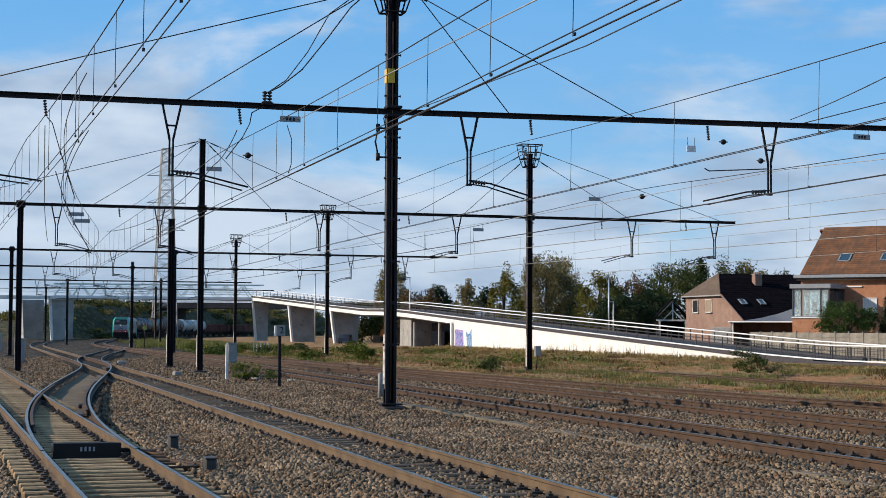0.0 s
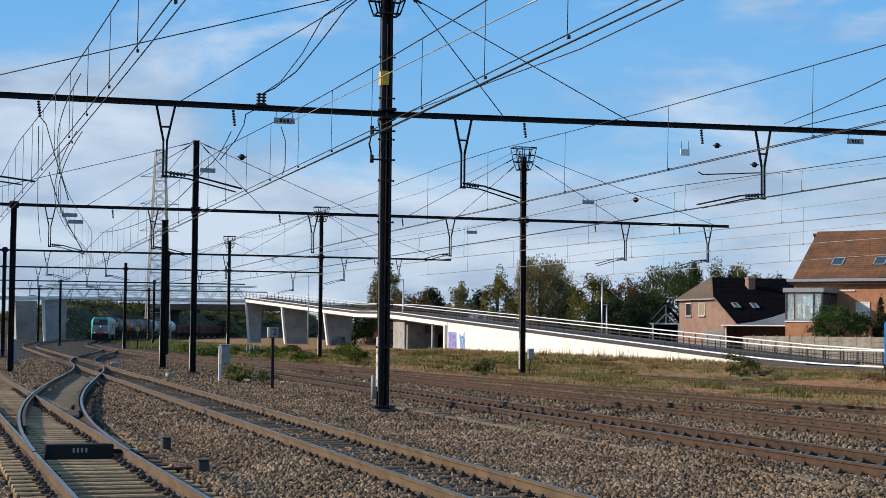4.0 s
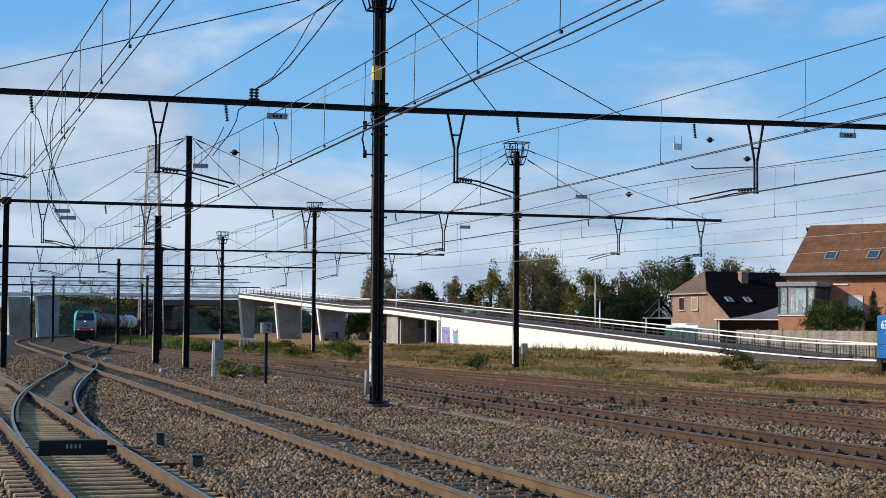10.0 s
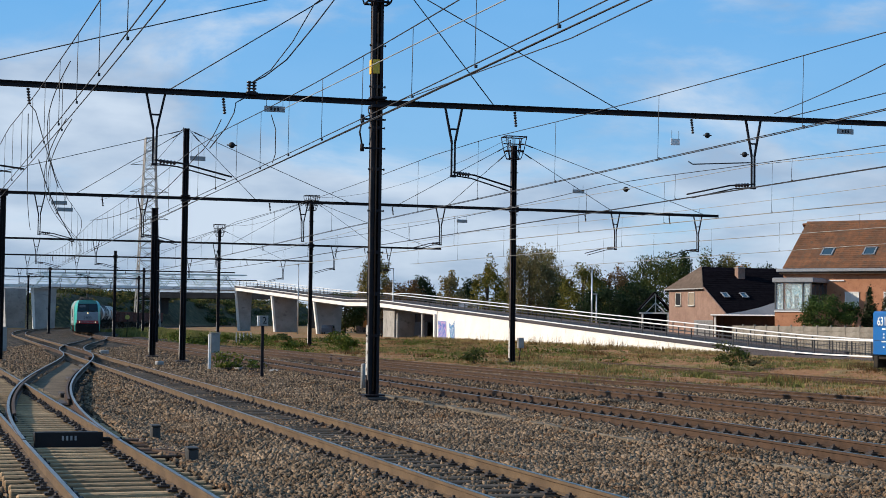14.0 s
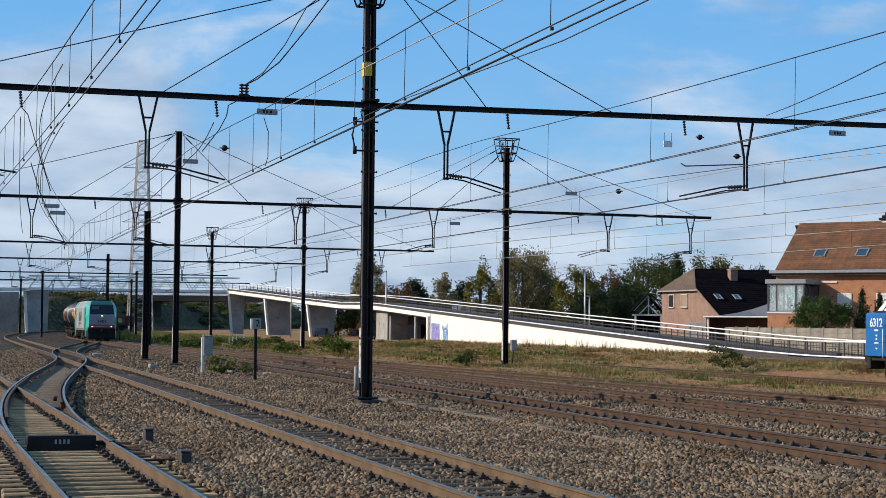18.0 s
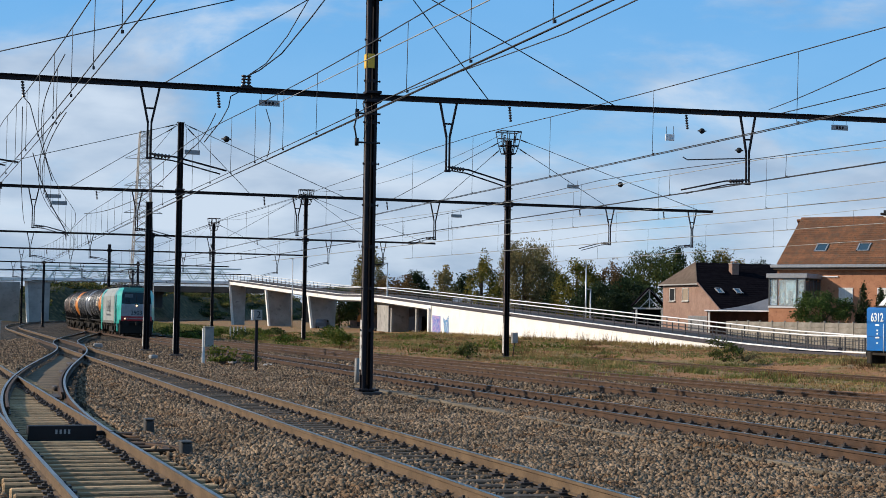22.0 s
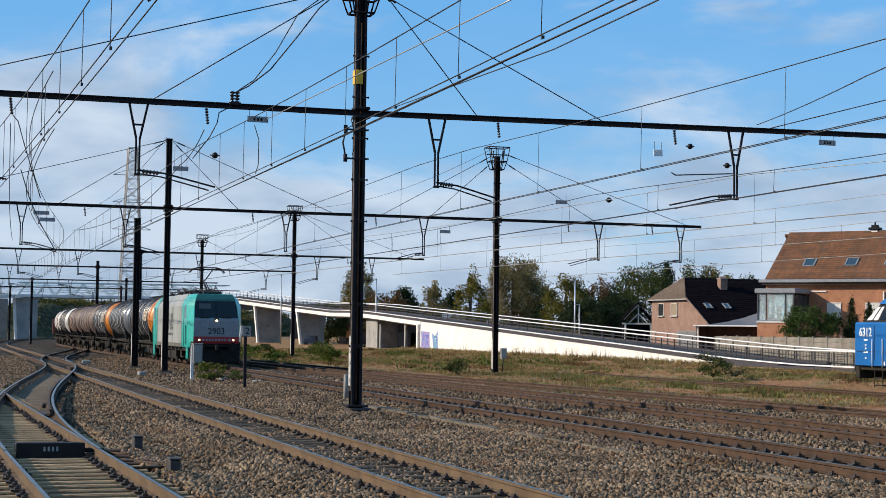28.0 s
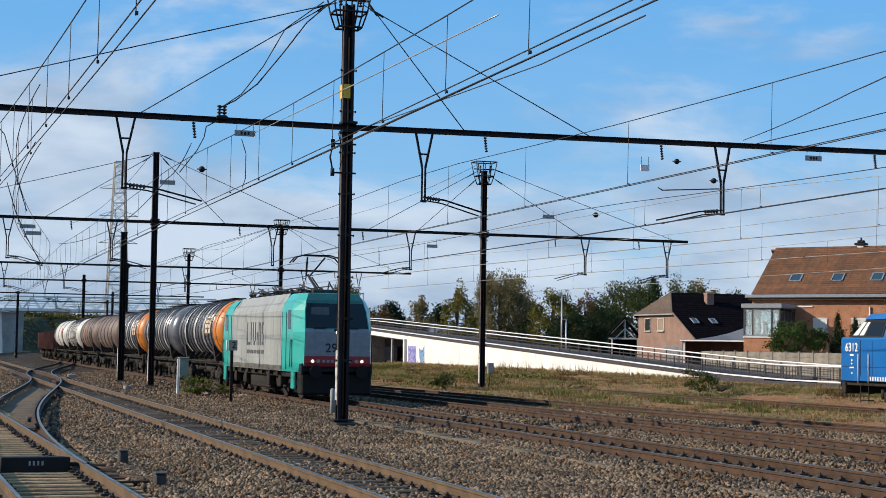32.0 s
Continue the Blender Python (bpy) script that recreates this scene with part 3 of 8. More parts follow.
M_DUST = material("packed_dust", (0.17, 0.128, 0.085), (0.115, 0.086, 0.058), 0.95, 0.0, 1.1, 22, 0.6, 0.02, c=(0.08, 0.062, 0.045), spots=0.60)
v, f = sweep(line_s, 0.0, 33, 92, 1.0, [(-0.62, -0.36), (0.62, -0.36), (0.62, -0.25), (0.3, -0.235), (-0.3, -0.24), (-0.62, -0.255)])
part("packed_earth", Mesh().add(v, f), M_DUST, turnout, "dusty packed earth between the switch rails")
for s, w, d in ((41.0, 0.20, 1.6), (46.2, 0.16, 0.9), (57.5, 0.22, 1.5), (66.0, 0.3, 2.2), (72.0, 0.22, 2.8)):
    x, y = line_s(s)
    part("base_block", Mesh().box(x + 0.52, y, -0.24, w, d, 0.13, 0.03), M_CLIP, turnout, "dark iron block beside the rail")
# a second crossover beyond the turnout, low dark rails between the two running lines
def line_x(s):
    return 6.74 + (C_X - 6.74) * smooth(92, 178, s), s


T_X = make_track("dark crossover rails joining the two bending lines", line_x, 92, 178, M_RAIL, M_HEAD, M_SLEEPER, 60, rails=(-1, 1))
switch_cover = thing("switch_cover", "black steel cover plate lying between the rails", "switch cover", pose(1.89, 27.75, -0.12))
part("cover", Mesh().box(0, 0.35, 0, 1.12, 0.75, 0.15, 0.02).box(0, -0.06, -0.08, 1.14, 0.05, 0.27, 0.01).box(0.7, 0.05, 0.02, 0.4, 0.09, 0.07, 0.01), M_DARK, switch_cover)
for i, dx in enumerate((-0.10, -0.03, 0.04, 0.11)):
    part("marking", Mesh().box(dx, -0.088, 0.05, 0.035, 0.006, 0.075), M_SIGN, switch_cover, "pale illegible marking")

M_HOUSING = material("housing_dull_grey", (0.050, 0.048, 0.046), (0.034, 0.032, 0.031), 0.7, 0.1)
point_motor = thing("point_motor", "rusty point rods with two grey boxes beside the rail", "point machine", pose(3.48, 25.65, -0.22))
for x, y, w, d, h in ((-0.35, 3.2, 0.5, 0.22, 0.10), (-0.2, 2.6, 0.3, 0.5, 0.09), (-0.45, 2.0, 0.7, 0.16, 0.08), (0.0, 1.5, 0.16, 1.3, 0.09), (-0.3, 0.9, 0.55, 0.2, 0.10), (-0.1, 0.2, 0.16, 1.1, 0.08), (-0.5, -0.3, 0.6, 0.18, 0.07)):
    part("linkage", Mesh().box(x, y, -0.02, w, d, h, 0.02), M_RAIL, point_motor, "rusty drive linkage")
for x, y, w, h in ((0.12, -0.6, 0.17, 0.20), (0.05, 3.6, 0.16, 0.27)):
    part("housing", Mesh().box(x, y, 0, w, 0.3, h, 0.02).box(x, y, h, w * 1.1, 0.34, 0.03, 0.01), M_HOUSING, point_motor, "small grey housing")
part("rod", Mesh().tube([(-0.9, -0.4, 0.06), (0.0, -0.4, 0.06)], 0.025).tube([(-0.7, 1.4, 0.07), (0.1, 0.2, 0.05), (0.1, -0.5, 0.05)], 0.03)
     .tube([(-0.6, 2.6, 0.07), (0.0, 1.9, 0.05), (0.06, 3.5, 0.05)], 0.03), M_RAIL, point_motor, "rusty drive rod")
for y, w in ((0.7, 0.9), (2.1, 0.7)):
    part("bearer", Mesh().box(-0.1, y, -0.05, w, 0.26, 0.1, 0.01), M_RAIL, point_motor, "rust-brown bearer plate")

# a run of worn concrete trough lids in the ballast beside the train's line
trough = thing("cable_trough", "worn concrete cable trough lids half buried in ballast", "cable trough")
lid = Mesh().box(0, 0, 0, 0.36, 0.96, 0.07, 0.012).data("lid", M_CONCRETE)
M_TROUGH = material("trough_lid_dirty", (0.17, 0.14, 0.105), (0.12, 0.098, 0.072), 0.92, 0.0, 1.2, 25, 0.4, 0.006, c=(0.15, 0.125, 0.095), per="object", spread=0.2)
lid.materials[0] = M_TROUGH
rnd_t = random.Random(9)
for i in range(34):
    part("lid", lid, M_TROUGH, trough, at=pose(12.85 - 0.010 * i + rnd_t.uniform(-0.02, 0.02), 15.5 + i, -0.278 + rnd_t.uniform(-0.015, 0.015), rnd_t.uniform(-1, 1), rnd_t.uniform(-3, 3), rnd_t.uniform(-2, 2)))

# bolted joints in the train's line
for side, s in ((-1, 34.2), (-1, 39.0), (1, 39.6), (1, 44.0)):
    x, y = line_c(s)
    for d in (-1, 1):
        part("fishplate", Mesh().box(x + side * GAUGE / 2 + d * 0.035, y, -0.14, 0.04, 0.9, 0.09, 0.008), M_RAIL, T_C, "bolted joint bar")
x, y = line_c(36.6)
part("closure_rail", Mesh().box(x - GAUGE / 2 + 0.11, y, -0.16, 0.10, 5.2, 0.15, 0.015), M_RAIL, T_C, "rusty extra rail beside the running rail")


# ---------------------------------------------------------------- masts and gantries of the overhead line
BEAM_Z = 8.40


def mast(name_label, x, y, top, kind, group="overhead line masts", w=0.30):
    """kind: 'twin' two channels side by side, 'plain' an H column, 'cage' a column with a basket on top."""
    m = thing("overhead_line_mast", name_label, "mast", pose(x, y, -0.32), group)
    h = top + 0.32
    if kind == "twin":
        for sx, mat in ((-1, M_STEEL), (1, M_STEEL)):
            ch = Mesh().box(sx * 0.085, 0, 0.1, 0.045, 0.30, h - 0.1, 0.006)
            ch.box(sx * 0.115, -0.145, 0.1, 0.08, 0.03, h - 0.1).box(sx * 0.115, 0.145, 0.1, 0.08, 0.03, h - 0.1)
            part("channel", ch, mat, m, "black steel channel")
        part("web_plate", Mesh().box(0, 0.03, 0.1, 0.22, 0.04, h - 0.1), M_STEEL, m)
        # strip that carries the sunlit left face in its colour
        part("sunlit_strip", Mesh().box(-0.165, -0.10, 0.6, 0.04, 0.12, h - 1.4, 0.005), M_STEEL_SUNLIT, m, "slim worn grey-brown strip painted as the sunlit edge")
        part("cable_pipe", Mesh().tube([(-0.02, -0.16, 0.3), (-0.02, -0.16, h - 1.0)], 0.026), M_RAIL, m, "brown cable pipe")
        z = 1.9
        while z < h - 1:
            for sx in (-1, 1):
                part("step_bolt", Mesh().tube([(sx * 0.15, -0.10, z), (sx * 0.23, -0.10, z)], 0.02).tube([(sx * 0.215, -0.10, z), (sx * 0.245, -0.10, z)], 0.036), M_STEEL, m)
            part("batten_plate", Mesh().box(0, -0.168, z - 0.05, 0.27, 0.016, 0.10, 0.004), M_STEEL, m)
            z += 1.22
        part("white_band", Mesh().box(-0.192, -0.04, 0.75, 0.012, 0.22, 1.45, 0.002), M_WHITE_WORN, m, "white painted strip")
        part("yellow_band", Mesh().box(-0.193, -0.02, 9.60, 0.016, 0.24, 0.42, 0.003).box(-0.06, -0.182, 9.60, 0.20, 0.012, 0.42), M_YELLOW, m, "yellow painted band")
        part("footing", Mesh().box(0.08, 0, -0.25, 0.66, 0.7, 0.36, 0.03), M_CLIP, m, "low dark footing")
        part("base_plate", Mesh().box(0.0, 0, 0.14, 0.62, 0.6, 0.05, 0.008), M_STEEL, m)
    else:
        col = Mesh().box(0, 0, 0.1, 0.03, w * 0.9, h - 0.1)
        col.box(-w / 2 + 0.02, 0, 0.1, 0.035, w * 0.9, h - 0.1, 0.005).box(w / 2 - 0.02, 0, 0.1, 0.035, w * 0.9, h - 0.1, 0.005)
        col.box(0, w * 0.2, 0.1, w * 0.92, 0.03, h - 0.1)
        part("column", col, M_STEEL, m)
        part("cap", Mesh().box(0, 0, h, w * 1.1, w, 0.06, 0.01), M_STEEL, m)
        # paler strip painted for the sunlit left edge
        part("lit_edge", Mesh().box(-w / 2 - 0.006, -w * 0.2, 0.5, 0.014, w * 0.5, h * 0.8, 0.002), M_STEEL_SUNLIT, m, "worn brown strip painted as the sunlit edge")
        part("white_band", Mesh().box(-w / 2 - 0.018, 0, 0.3, 0.012, w * 0.75, 1.7, 0.002), M_WHITE_WORN, m, "white painted strip")
        part("footing", Mesh().box(0, 0, -0.25, 0.7, 0.7, 0.36, 0.03), M_CLIP, m, "low dark footing")
        z = 2.4
        while z < h - 0.4 and kind == "cage":
            for sx in (-1, 1):
                part("step_bolt", Mesh().box(sx * (w / 2 + 0.04), -0.1, z, 0.09, 0.05, 0.05), M_STEEL, m)
            z += 1.2
    if kind in ("cage", "twin"):
        b = part("basket", Mesh().bar((-0.62, 0, h + 0.15), (0.62, 0, h + 0.15), 0.06), M_STEEL, m, "open steel basket of bent straps")
        for z, r in ((h + 0.55, 0.62), (h - 0.25, 0.48), (h - 0.7, 0.34)):
            ring = [(sx * r, sy * r * 0.7, z) for sx, sy in ((-1, -1), (1, -1), (1, 1), (-1, 1), (-1, -1))]
            part("hoop", Mesh().tube(ring, 0.034, 5), M_STEEL, b)
        for sx in (-1, -0.35, 0.35, 1):
            for sy in (-1, 1):
                part("strap", Mesh().tube([(sx * 0.62, sy * 0.43, h + 0.55), (sx * 0.48, sy * 0.33, h - 0.25), (sx * 0.34, sy * 0.24, h - 0.7)], 0.026, 5), M_STEEL, b)
        for sx in (-1, 1):
            part("insulator", insulator_mesh((sx * 0.3, -0.2, h + 0.35), (sx * 0.3, -0.2, h - 0.1), 0.06), M_INSUL, b)
    return m


def insulator_mesh(p, q, r=0.055, n=5):
    """A string of ribbed discs from p to q."""
    p, q = Vector(p), Vector(q)
    pts, rs = [], []
    for i in range(n):
        for d, k in ((0.0, 0.35), (0.25, 1.0), (0.6, 1.0), (0.85, 0.35)):
            pts.append(p + (q - p) * ((i + d) / n))
            rs.append(r * k)
    return Mesh().tube(pts, rs, 8)


def hanger(parent, x, y, tip, w=0.26, arm=None, top=BEAM_Z):
    """A V of two legs under the beam that meet in an upright, with a bracket arm."""
    h = part("hanger", Mesh().bar((x - w, y, top - 0.05), (x - 0.05, y, 7.35), 0.06).bar((x + w, y, top - 0.05), (x + 0.05, y, 7.35), 0.06)
             .bar((x - 0.05, y, 7.35), (x - 0.05, y, tip), 0.05).bar((x + 0.05, y, 7.35), (x + 0.05, y, tip), 0.05)
             .bar((x - 0.15, y, 7.75), (x + 0.15, y, 7.75), 0.05).box(x, y, tip - 0.04, 0.17, 0.1, 0.06), M_STEEL, parent, "black V-shaped hanger")
    if arm:
        part("bracket_arm", Mesh().tube([(x, y, tip + 0.12), (x + arm * 0.35, y, tip + 0.05), (x + arm, y, tip - 0.28)], 0.028)
             .tube([(x, y, tip + 0.02), (x + arm * 0.3, y, tip - 0.05), (x + arm * 0.92, y, tip - 0.38)], 0.022), M_STEEL, h, "slim registration arm")
        part("insulator", insulator_mesh((x + arm * 0.06, y, tip + 0.09), (x + arm * 0.28, y, tip + 0.05), 0.065), M_INSUL, h)
    return h


def dropper_insulator(parent, x, y, drop=0.55, top=BEAM_Z):
    part("hung_insulator", insulator_mesh((x, y, top - 0.08), (x + 0.05, y, top - drop), 0.05, 6), M_INSUL, parent, "dark ribbed insulator")


def gantry(label, y, x0, x1, masts, hangers, insulators, stays, tip=6.35, rise=0.0):
    g = thing("gantry_beam", label, "gantry", group="overhead line gantries")
    turn = masts[0][0]

    def bz(x):
        return BEAM_Z + rise * max(0.0, x - turn)
    bm_ = Mesh()
    for p, q in ((x0, turn), (turn, x1)):
        for dz, wid, hgt in ((0.0875, 0.18, 0.025), (-0.0425, 0.18, 0.025), (0.0225, 0.03, 0.11)):
            bm_.bar((p, y, bz(p) + dz), (q, y, bz(q) + dz), wid, hgt)
    part("beam", bm_, M_STEEL, g)
    x = x0 + 1.0
    while x < x1:
        part("stiffener", Mesh().box(x, y, bz(x) - 0.03, 0.03, 0.15, 0.105), M_STEEL, g)
        x += 3.0
    for mx, my, top, kind, lab in masts:
        mast(lab, mx, my, top, kind)
        part("clamp", Mesh().box(mx, y, BEAM_Z - 0.15, 0.46, 0.44, 0.08, 0.01).box(mx, y, BEAM_Z + 0.11, 0.46, 0.44, 0.08, 0.01), M_STEEL, g)
    for hx, arm in hangers:
        hanger(g, hx, y, tip, arm=arm, top=bz(hx))
    for ix in insulators:
        dropper_insulator(g, ix, y, top=bz(ix))
    for (ax, az), bx in stays:
        part("stay_rod", Mesh().tube([(ax, y, az), (bx, y, bz(bx) + 0.10)], 0.017, 5), M_WIRE, g, "thin dark stay rod")
        d = Vector((bx - ax, 0, BEAM_Z - az)).normalized()
        part("stay_link", Mesh().tube([Vector((ax, y, az)) + d * 0.25, Vector((ax, y, az)) + d * 0.7], 0.035, 6), M_WIRE, g)
    return g


gantry("long black steel gantry beam on the tall riveted mast", 44.8, -12, 46,
       [(11.70, 44.95, 12.1, "twin", "tall black twin-channel mast with a basket top")],
       [(-2.6, 4.3), (5.24, 2.2), (14.05, 1.9), (24.0, -2.3), (31.6, 2.0)], [1.75, 7.15, 15.98, 21.85, 29.6],
       [((11.3, 12.2), 5.65), ((11.3, 12.1), -0.9), ((12.1, 12.35), 15.3), ((12.1, 12.1), 19.4), ((42.0, 13.2), 25.2)], rise=0.0115)
gantry("second black gantry beam ending over the sidings", 84.5, -9, 43.0,
       [(11.56, 84.6, 12.1, "plain", "plain black H-column mast"), (30.15, 84.6, 12.0, "cage", "black mast with an open basket top"),
        (2.2, 84.6, 8.5, "plain", "short black column under the gantry beam")],
       [(-6.5, 1.8), (4.02, 2.0), (9.32, 2.0), (17.96, None), (25.8, -1.8), (36.4, -1.9), (41.65, -1.9)], [0.9, 7.2, 16.1, 23.0, 34.5, 39.8],
       [((11.4, 12.0), 5.9), ((11.4, 12.05), -1.5), ((11.75, 12.0), 15.3), ((11.75, 12.05), 20.5), ((29.7, 12.0), 23.4), ((29.7, 11.6), 26.2), ((30.6, 12.2), 42.0), ((30.6, 11.7), 36.2)], 6.3)
gantry("third black gantry beam over the yard", 134, -9, 41.0,
       [(2.85, 134.1, 8.6, "plain", "short black column under the third gantry"), (29.25, 134.1, 12.2, "cage", "black mast with an open basket top"),
        (16.1, 134.1, 8.5, "plain", "slim black column beside the train's line")],
       [(-4, 2.0), (6.2, 2.0), (11.0, 2.0), (21.0, None), (31.3, -1.8), (36.2, -1.8)], [1.0, 9.0, 18.4, 25.0, 34.0],
       [((28.9, 12.2), 22.5), ((28.9, 12.2), 18.0), ((29.6, 12.2), 35.0), ((29.6, 12.2), 40.0)], 6.4)
gantry("fourth gantry beam farther along the yard", 170, -8, 37.0,
       [(16.0, 170.1, 9.0, "plain", "black column of the fourth gantry"), (27.0, 170.1, 11.6, "cage", "black mast with an open basket top"), (3.6, 170.1, 8.6, "plain", "black column of the fourth gantry")],
       [(7.0, 2.0), (12.0, 2.0), (23.8, None), (34.0, -1.8)], [9.5, 20.0, 30.0], [((26.7, 11.6), 20.0), ((27.3, 11.6), 34.0)], 6.4)
gantry("fifth gantry beam near the footbridge", 219, 2, 37.0,
       [(12.0, 219.1, 8.6, "plain", "distant black gantry column"), (24.5, 219.1, 8.8, "plain", "distant black gantry column")],
       [(8.0, 2.0), (17.0, 2.0), (30.0, -1.8)], [14, 22], [], 6.4)
gantry("sixth gantry beam beyond the fifth", 262, 6, 48.0,
       [(11.0, 262.1, 8.6, "plain", "distant black gantry column"), (28.5, 262.1, 8.8, "plain", "distant black gantry column")],
       [(16.0, 2.0), (24.0, 2.0), (36.0, -1.8)], [], [], 6.4)
mast("free-standing black column beside the train's line", 11.2, 95.0, 8.5, "plain", w=0.36)

# enclosure on the tall mast: brackets and a tension device
tension = thing("tension_bracket", "black cable brackets with small insulators clamped to the mast", "cable bracket", pose(11.70, 44.75, 0))
for z in (7.05, 7.9):
    part("bracket", Mesh().bar((-0.5, -0.15, z), (0.2, -0.15, z), 0.05).tube([(-0.5, -0.15, z - 0.1), (-0.5, -0.15, z + 0.12)], 0.06, 8), M_STEEL, tension)
part("cable_loop", Mesh().tube([(-0.5, -0.15, 7.9), (-0.58, -0.15, 7.5), (-0.5, -0.15, 7.1)], 0.03).tube([(-0.35, -0.2, 8.2), (-0.2, -0.2, 7.6), (-0.3, -0.2, 7.15)], 0.018), M_WIRE, tension)


# ---------------------------------------------------------------- overhead wires
SUPPORTS = [(-18.8, 7.15), (44.8, 7.15), (84.5, 7.1), (134, 7.1), (170, 7.1), (219, 7.1), (262, 7.1), (310, 7.1)]


def messenger_z(s):
    for (a, za), (b, zb) in zip(SUPPORTS, SUPPORTS[1:]):
        if s <= b:
            t = (s - a) / (b - a)
            return za + (zb - za) * t - 0.52 * ((b - a) / 63.6) ** 2 * 4 * t * (1 - t)
    return 7.1


def catenary(label, fn, s0, s1, shift=0.0, contact=5.56, light=False, lift=0.0, low=0.0, first=None, pitch=6.5, apart=0.05):
    c = thing("overhead_wire", label, "overhead wire", group="overhead wires")
    ss = [s0 + (s1 - s0) * i / 60 for i in range(61)]

    def at(s, z, dx=0.0):
        x, y = fn(s)
        return (x + shift + dx + 0.10 * math.sin(s * 0.075), y, z)
    part("messenger_wire", Mesh().tube([at(s, messenger_z(s) + lift - low) for s in ss], 0.0105, 5), M_WIRE_SUNLIT if light else M_WIRE, c)
    for dx in (-apart, apart):
        part("contact_wire", Mesh().tube([at(s, contact + lift, dx) for s in ss], 0.0095, 5), M_WIRE_SUNLIT if light else M_WIRE, c)
    s = s0 + 2.0 if first is None else first
    while s < min(s1, 140):
        part("dropper", Mesh().tube([at(s, messenger_z(s) + lift - low), at(s + 0.05, contact + lift)], 0.006, 4), M_WIRE, c)
        part("dropper_clamp", Mesh().box(at(s, 0)[0], at(s, 0)[1], contact + lift, 0.035, 0.04, 0.04), M_WIRE, c)
        s += pitch
    return c


catenary("sagging overhead wires above the turnout track", line_a, -10, 125, -0.15, first=-8.5, pitch=3.2, apart=0.07)
catenary("overhead wires above the dusty brown rails", line_b, -10, 300, 0.0, first=-8.0, pitch=3.2, apart=0.11)
catenary("overhead wires above the train's line", line_c, -5, 310, -0.2, low=-0.15, first=0.8, pitch=6.05)
catenary("overhead wires above the second rusty line", line_d, 0, 230, 0.2, low=0.75)
catenary("overhead wires above the siding", line_e, 10, 105, 0.2, light=True)
catenary("overhead wires over the crossover", line_s, 30, 110, 0.0, 5.7)


def cable(label, pts, r=0.015, sag=0.0, mat=None):
    out = []
    for p, q in zip(pts, pts[1:]):
        for i in range(12):
            t = i / 12
            out.append(Vector(p).lerp(Vector(q), t) - Vector((0, 0, sag * 4 * t * (1 - t))))
    out.append(Vector(pts[-1]))
    return tagged(new("cable", Mesh().tube(out, r, 5).data("cable", mat or M_WIRE)), label, "cable", "loose cables")


cable("wire painted pale as sunlit, slanting past the mast", [(8.87, 44.8, 8.08), (8.42, 33.0, 7.51), (8.04, 22.0, 7.0)], 0.012, 0.0, M_WIRE_SUNLIT)
cable("feeder cable strung along the masts", [(11.4, 84.5, 12.2), (11.3, 134, 11.8)], 0.014, 0.8)
cable("feeder cable strung along the basket masts", [(30.1, 84.5, 12.6), (29.3, 134, 12.6), (27.0, 170, 12.2), (30, 219, 11.5)], 0.012, 1.0)
cable("black feeder cable running down to the beam", [(7.9, 44.7, 8.77), (8.32, 44.7, 9.0), (8.93, 44.6, 9.5), (9.7, 44.6, 10.5), (10.35, 44.6, 11.4), (11.0, 44.7, 12.0)], 0.02)
cable("black feeder cable hanging beside the beam", [(7.95, 44.75, 8.8), (8.5, 44.75, 9.2), (9.12, 44.75, 10.05), (9.75, 44.75, 11.2), (10.9, 44.8, 12.1)], 0.016)
cable("black jumper loop from the beam to the wires", [(7.85, 44.7, 8.4), (7.5, 44.7, 8.2), (7.45, 44.7, 7.9), (7.25, 44.7, 7.5), (6.77, 44.7, 6.85)], 0.016)
cable("jumper cable under the gantry beam", [(7.1, 44.8, 7.7), (6.9, 48, 7.0), (6.7, 60, 6.3), (6.6, 84.5, 7.1)], 0.014, 0.15)
cable("feeder wire slanting down to the beam end", [(24.75, 44.8, 8.75), (19.27, 30, 7.75), (15.5, 20, 7.2)], 0.014, 0.05)
cable("twin feeder wire beside the mast", [(12.05, 44.8, 8.38), (11.11, 28.0, 7.46), (9.5, 20.0, 6.71)], 0.013, 0.0)
cable("slack jumper hanging from the beam insulator", [(1.86, 46.0, 8.01), (2.02, 46.0, 7.83), (2.22, 46.0, 7.14), (2.69, 46.0, 5.68)], 0.014)
cable("slack jumper crossing between two contact wires", [(2.13, 46.0, 6.47), (2.38, 46.0, 5.67), (2.7, 46.0, 4.96), (3.15, 46.0, 4.17)], 0.014)
cable("curved jumper loop below the beam sign", [(8.77, 46.0, 8.07), (8.91, 46.0, 7.65), (8.91, 46.0, 6.9), (8.83, 46.0, 6.63)], 0.014)
cable("crossing wire slung to the turnout", [(1.77, 44.8, 7.6), (2.4, 60, 6.6), (3.6, 84.5, 6.5)], 0.013, 0.3)


stand = thing("beam_insulator", "black ribbed insulators clamped on top of the beam", "insulator", pose(7.95, 44.75, 0))
for dx in (-0.07, 0.07):
    part("insulator", insulator_mesh((dx, 0, 8.50), (dx, 0, 8.86), 0.075, 4), M_INSUL, stand)
part("clamp", Mesh().box(0, 0, 8.44, 0.34, 0.2, 0.08, 0.01), M_STEEL, stand)


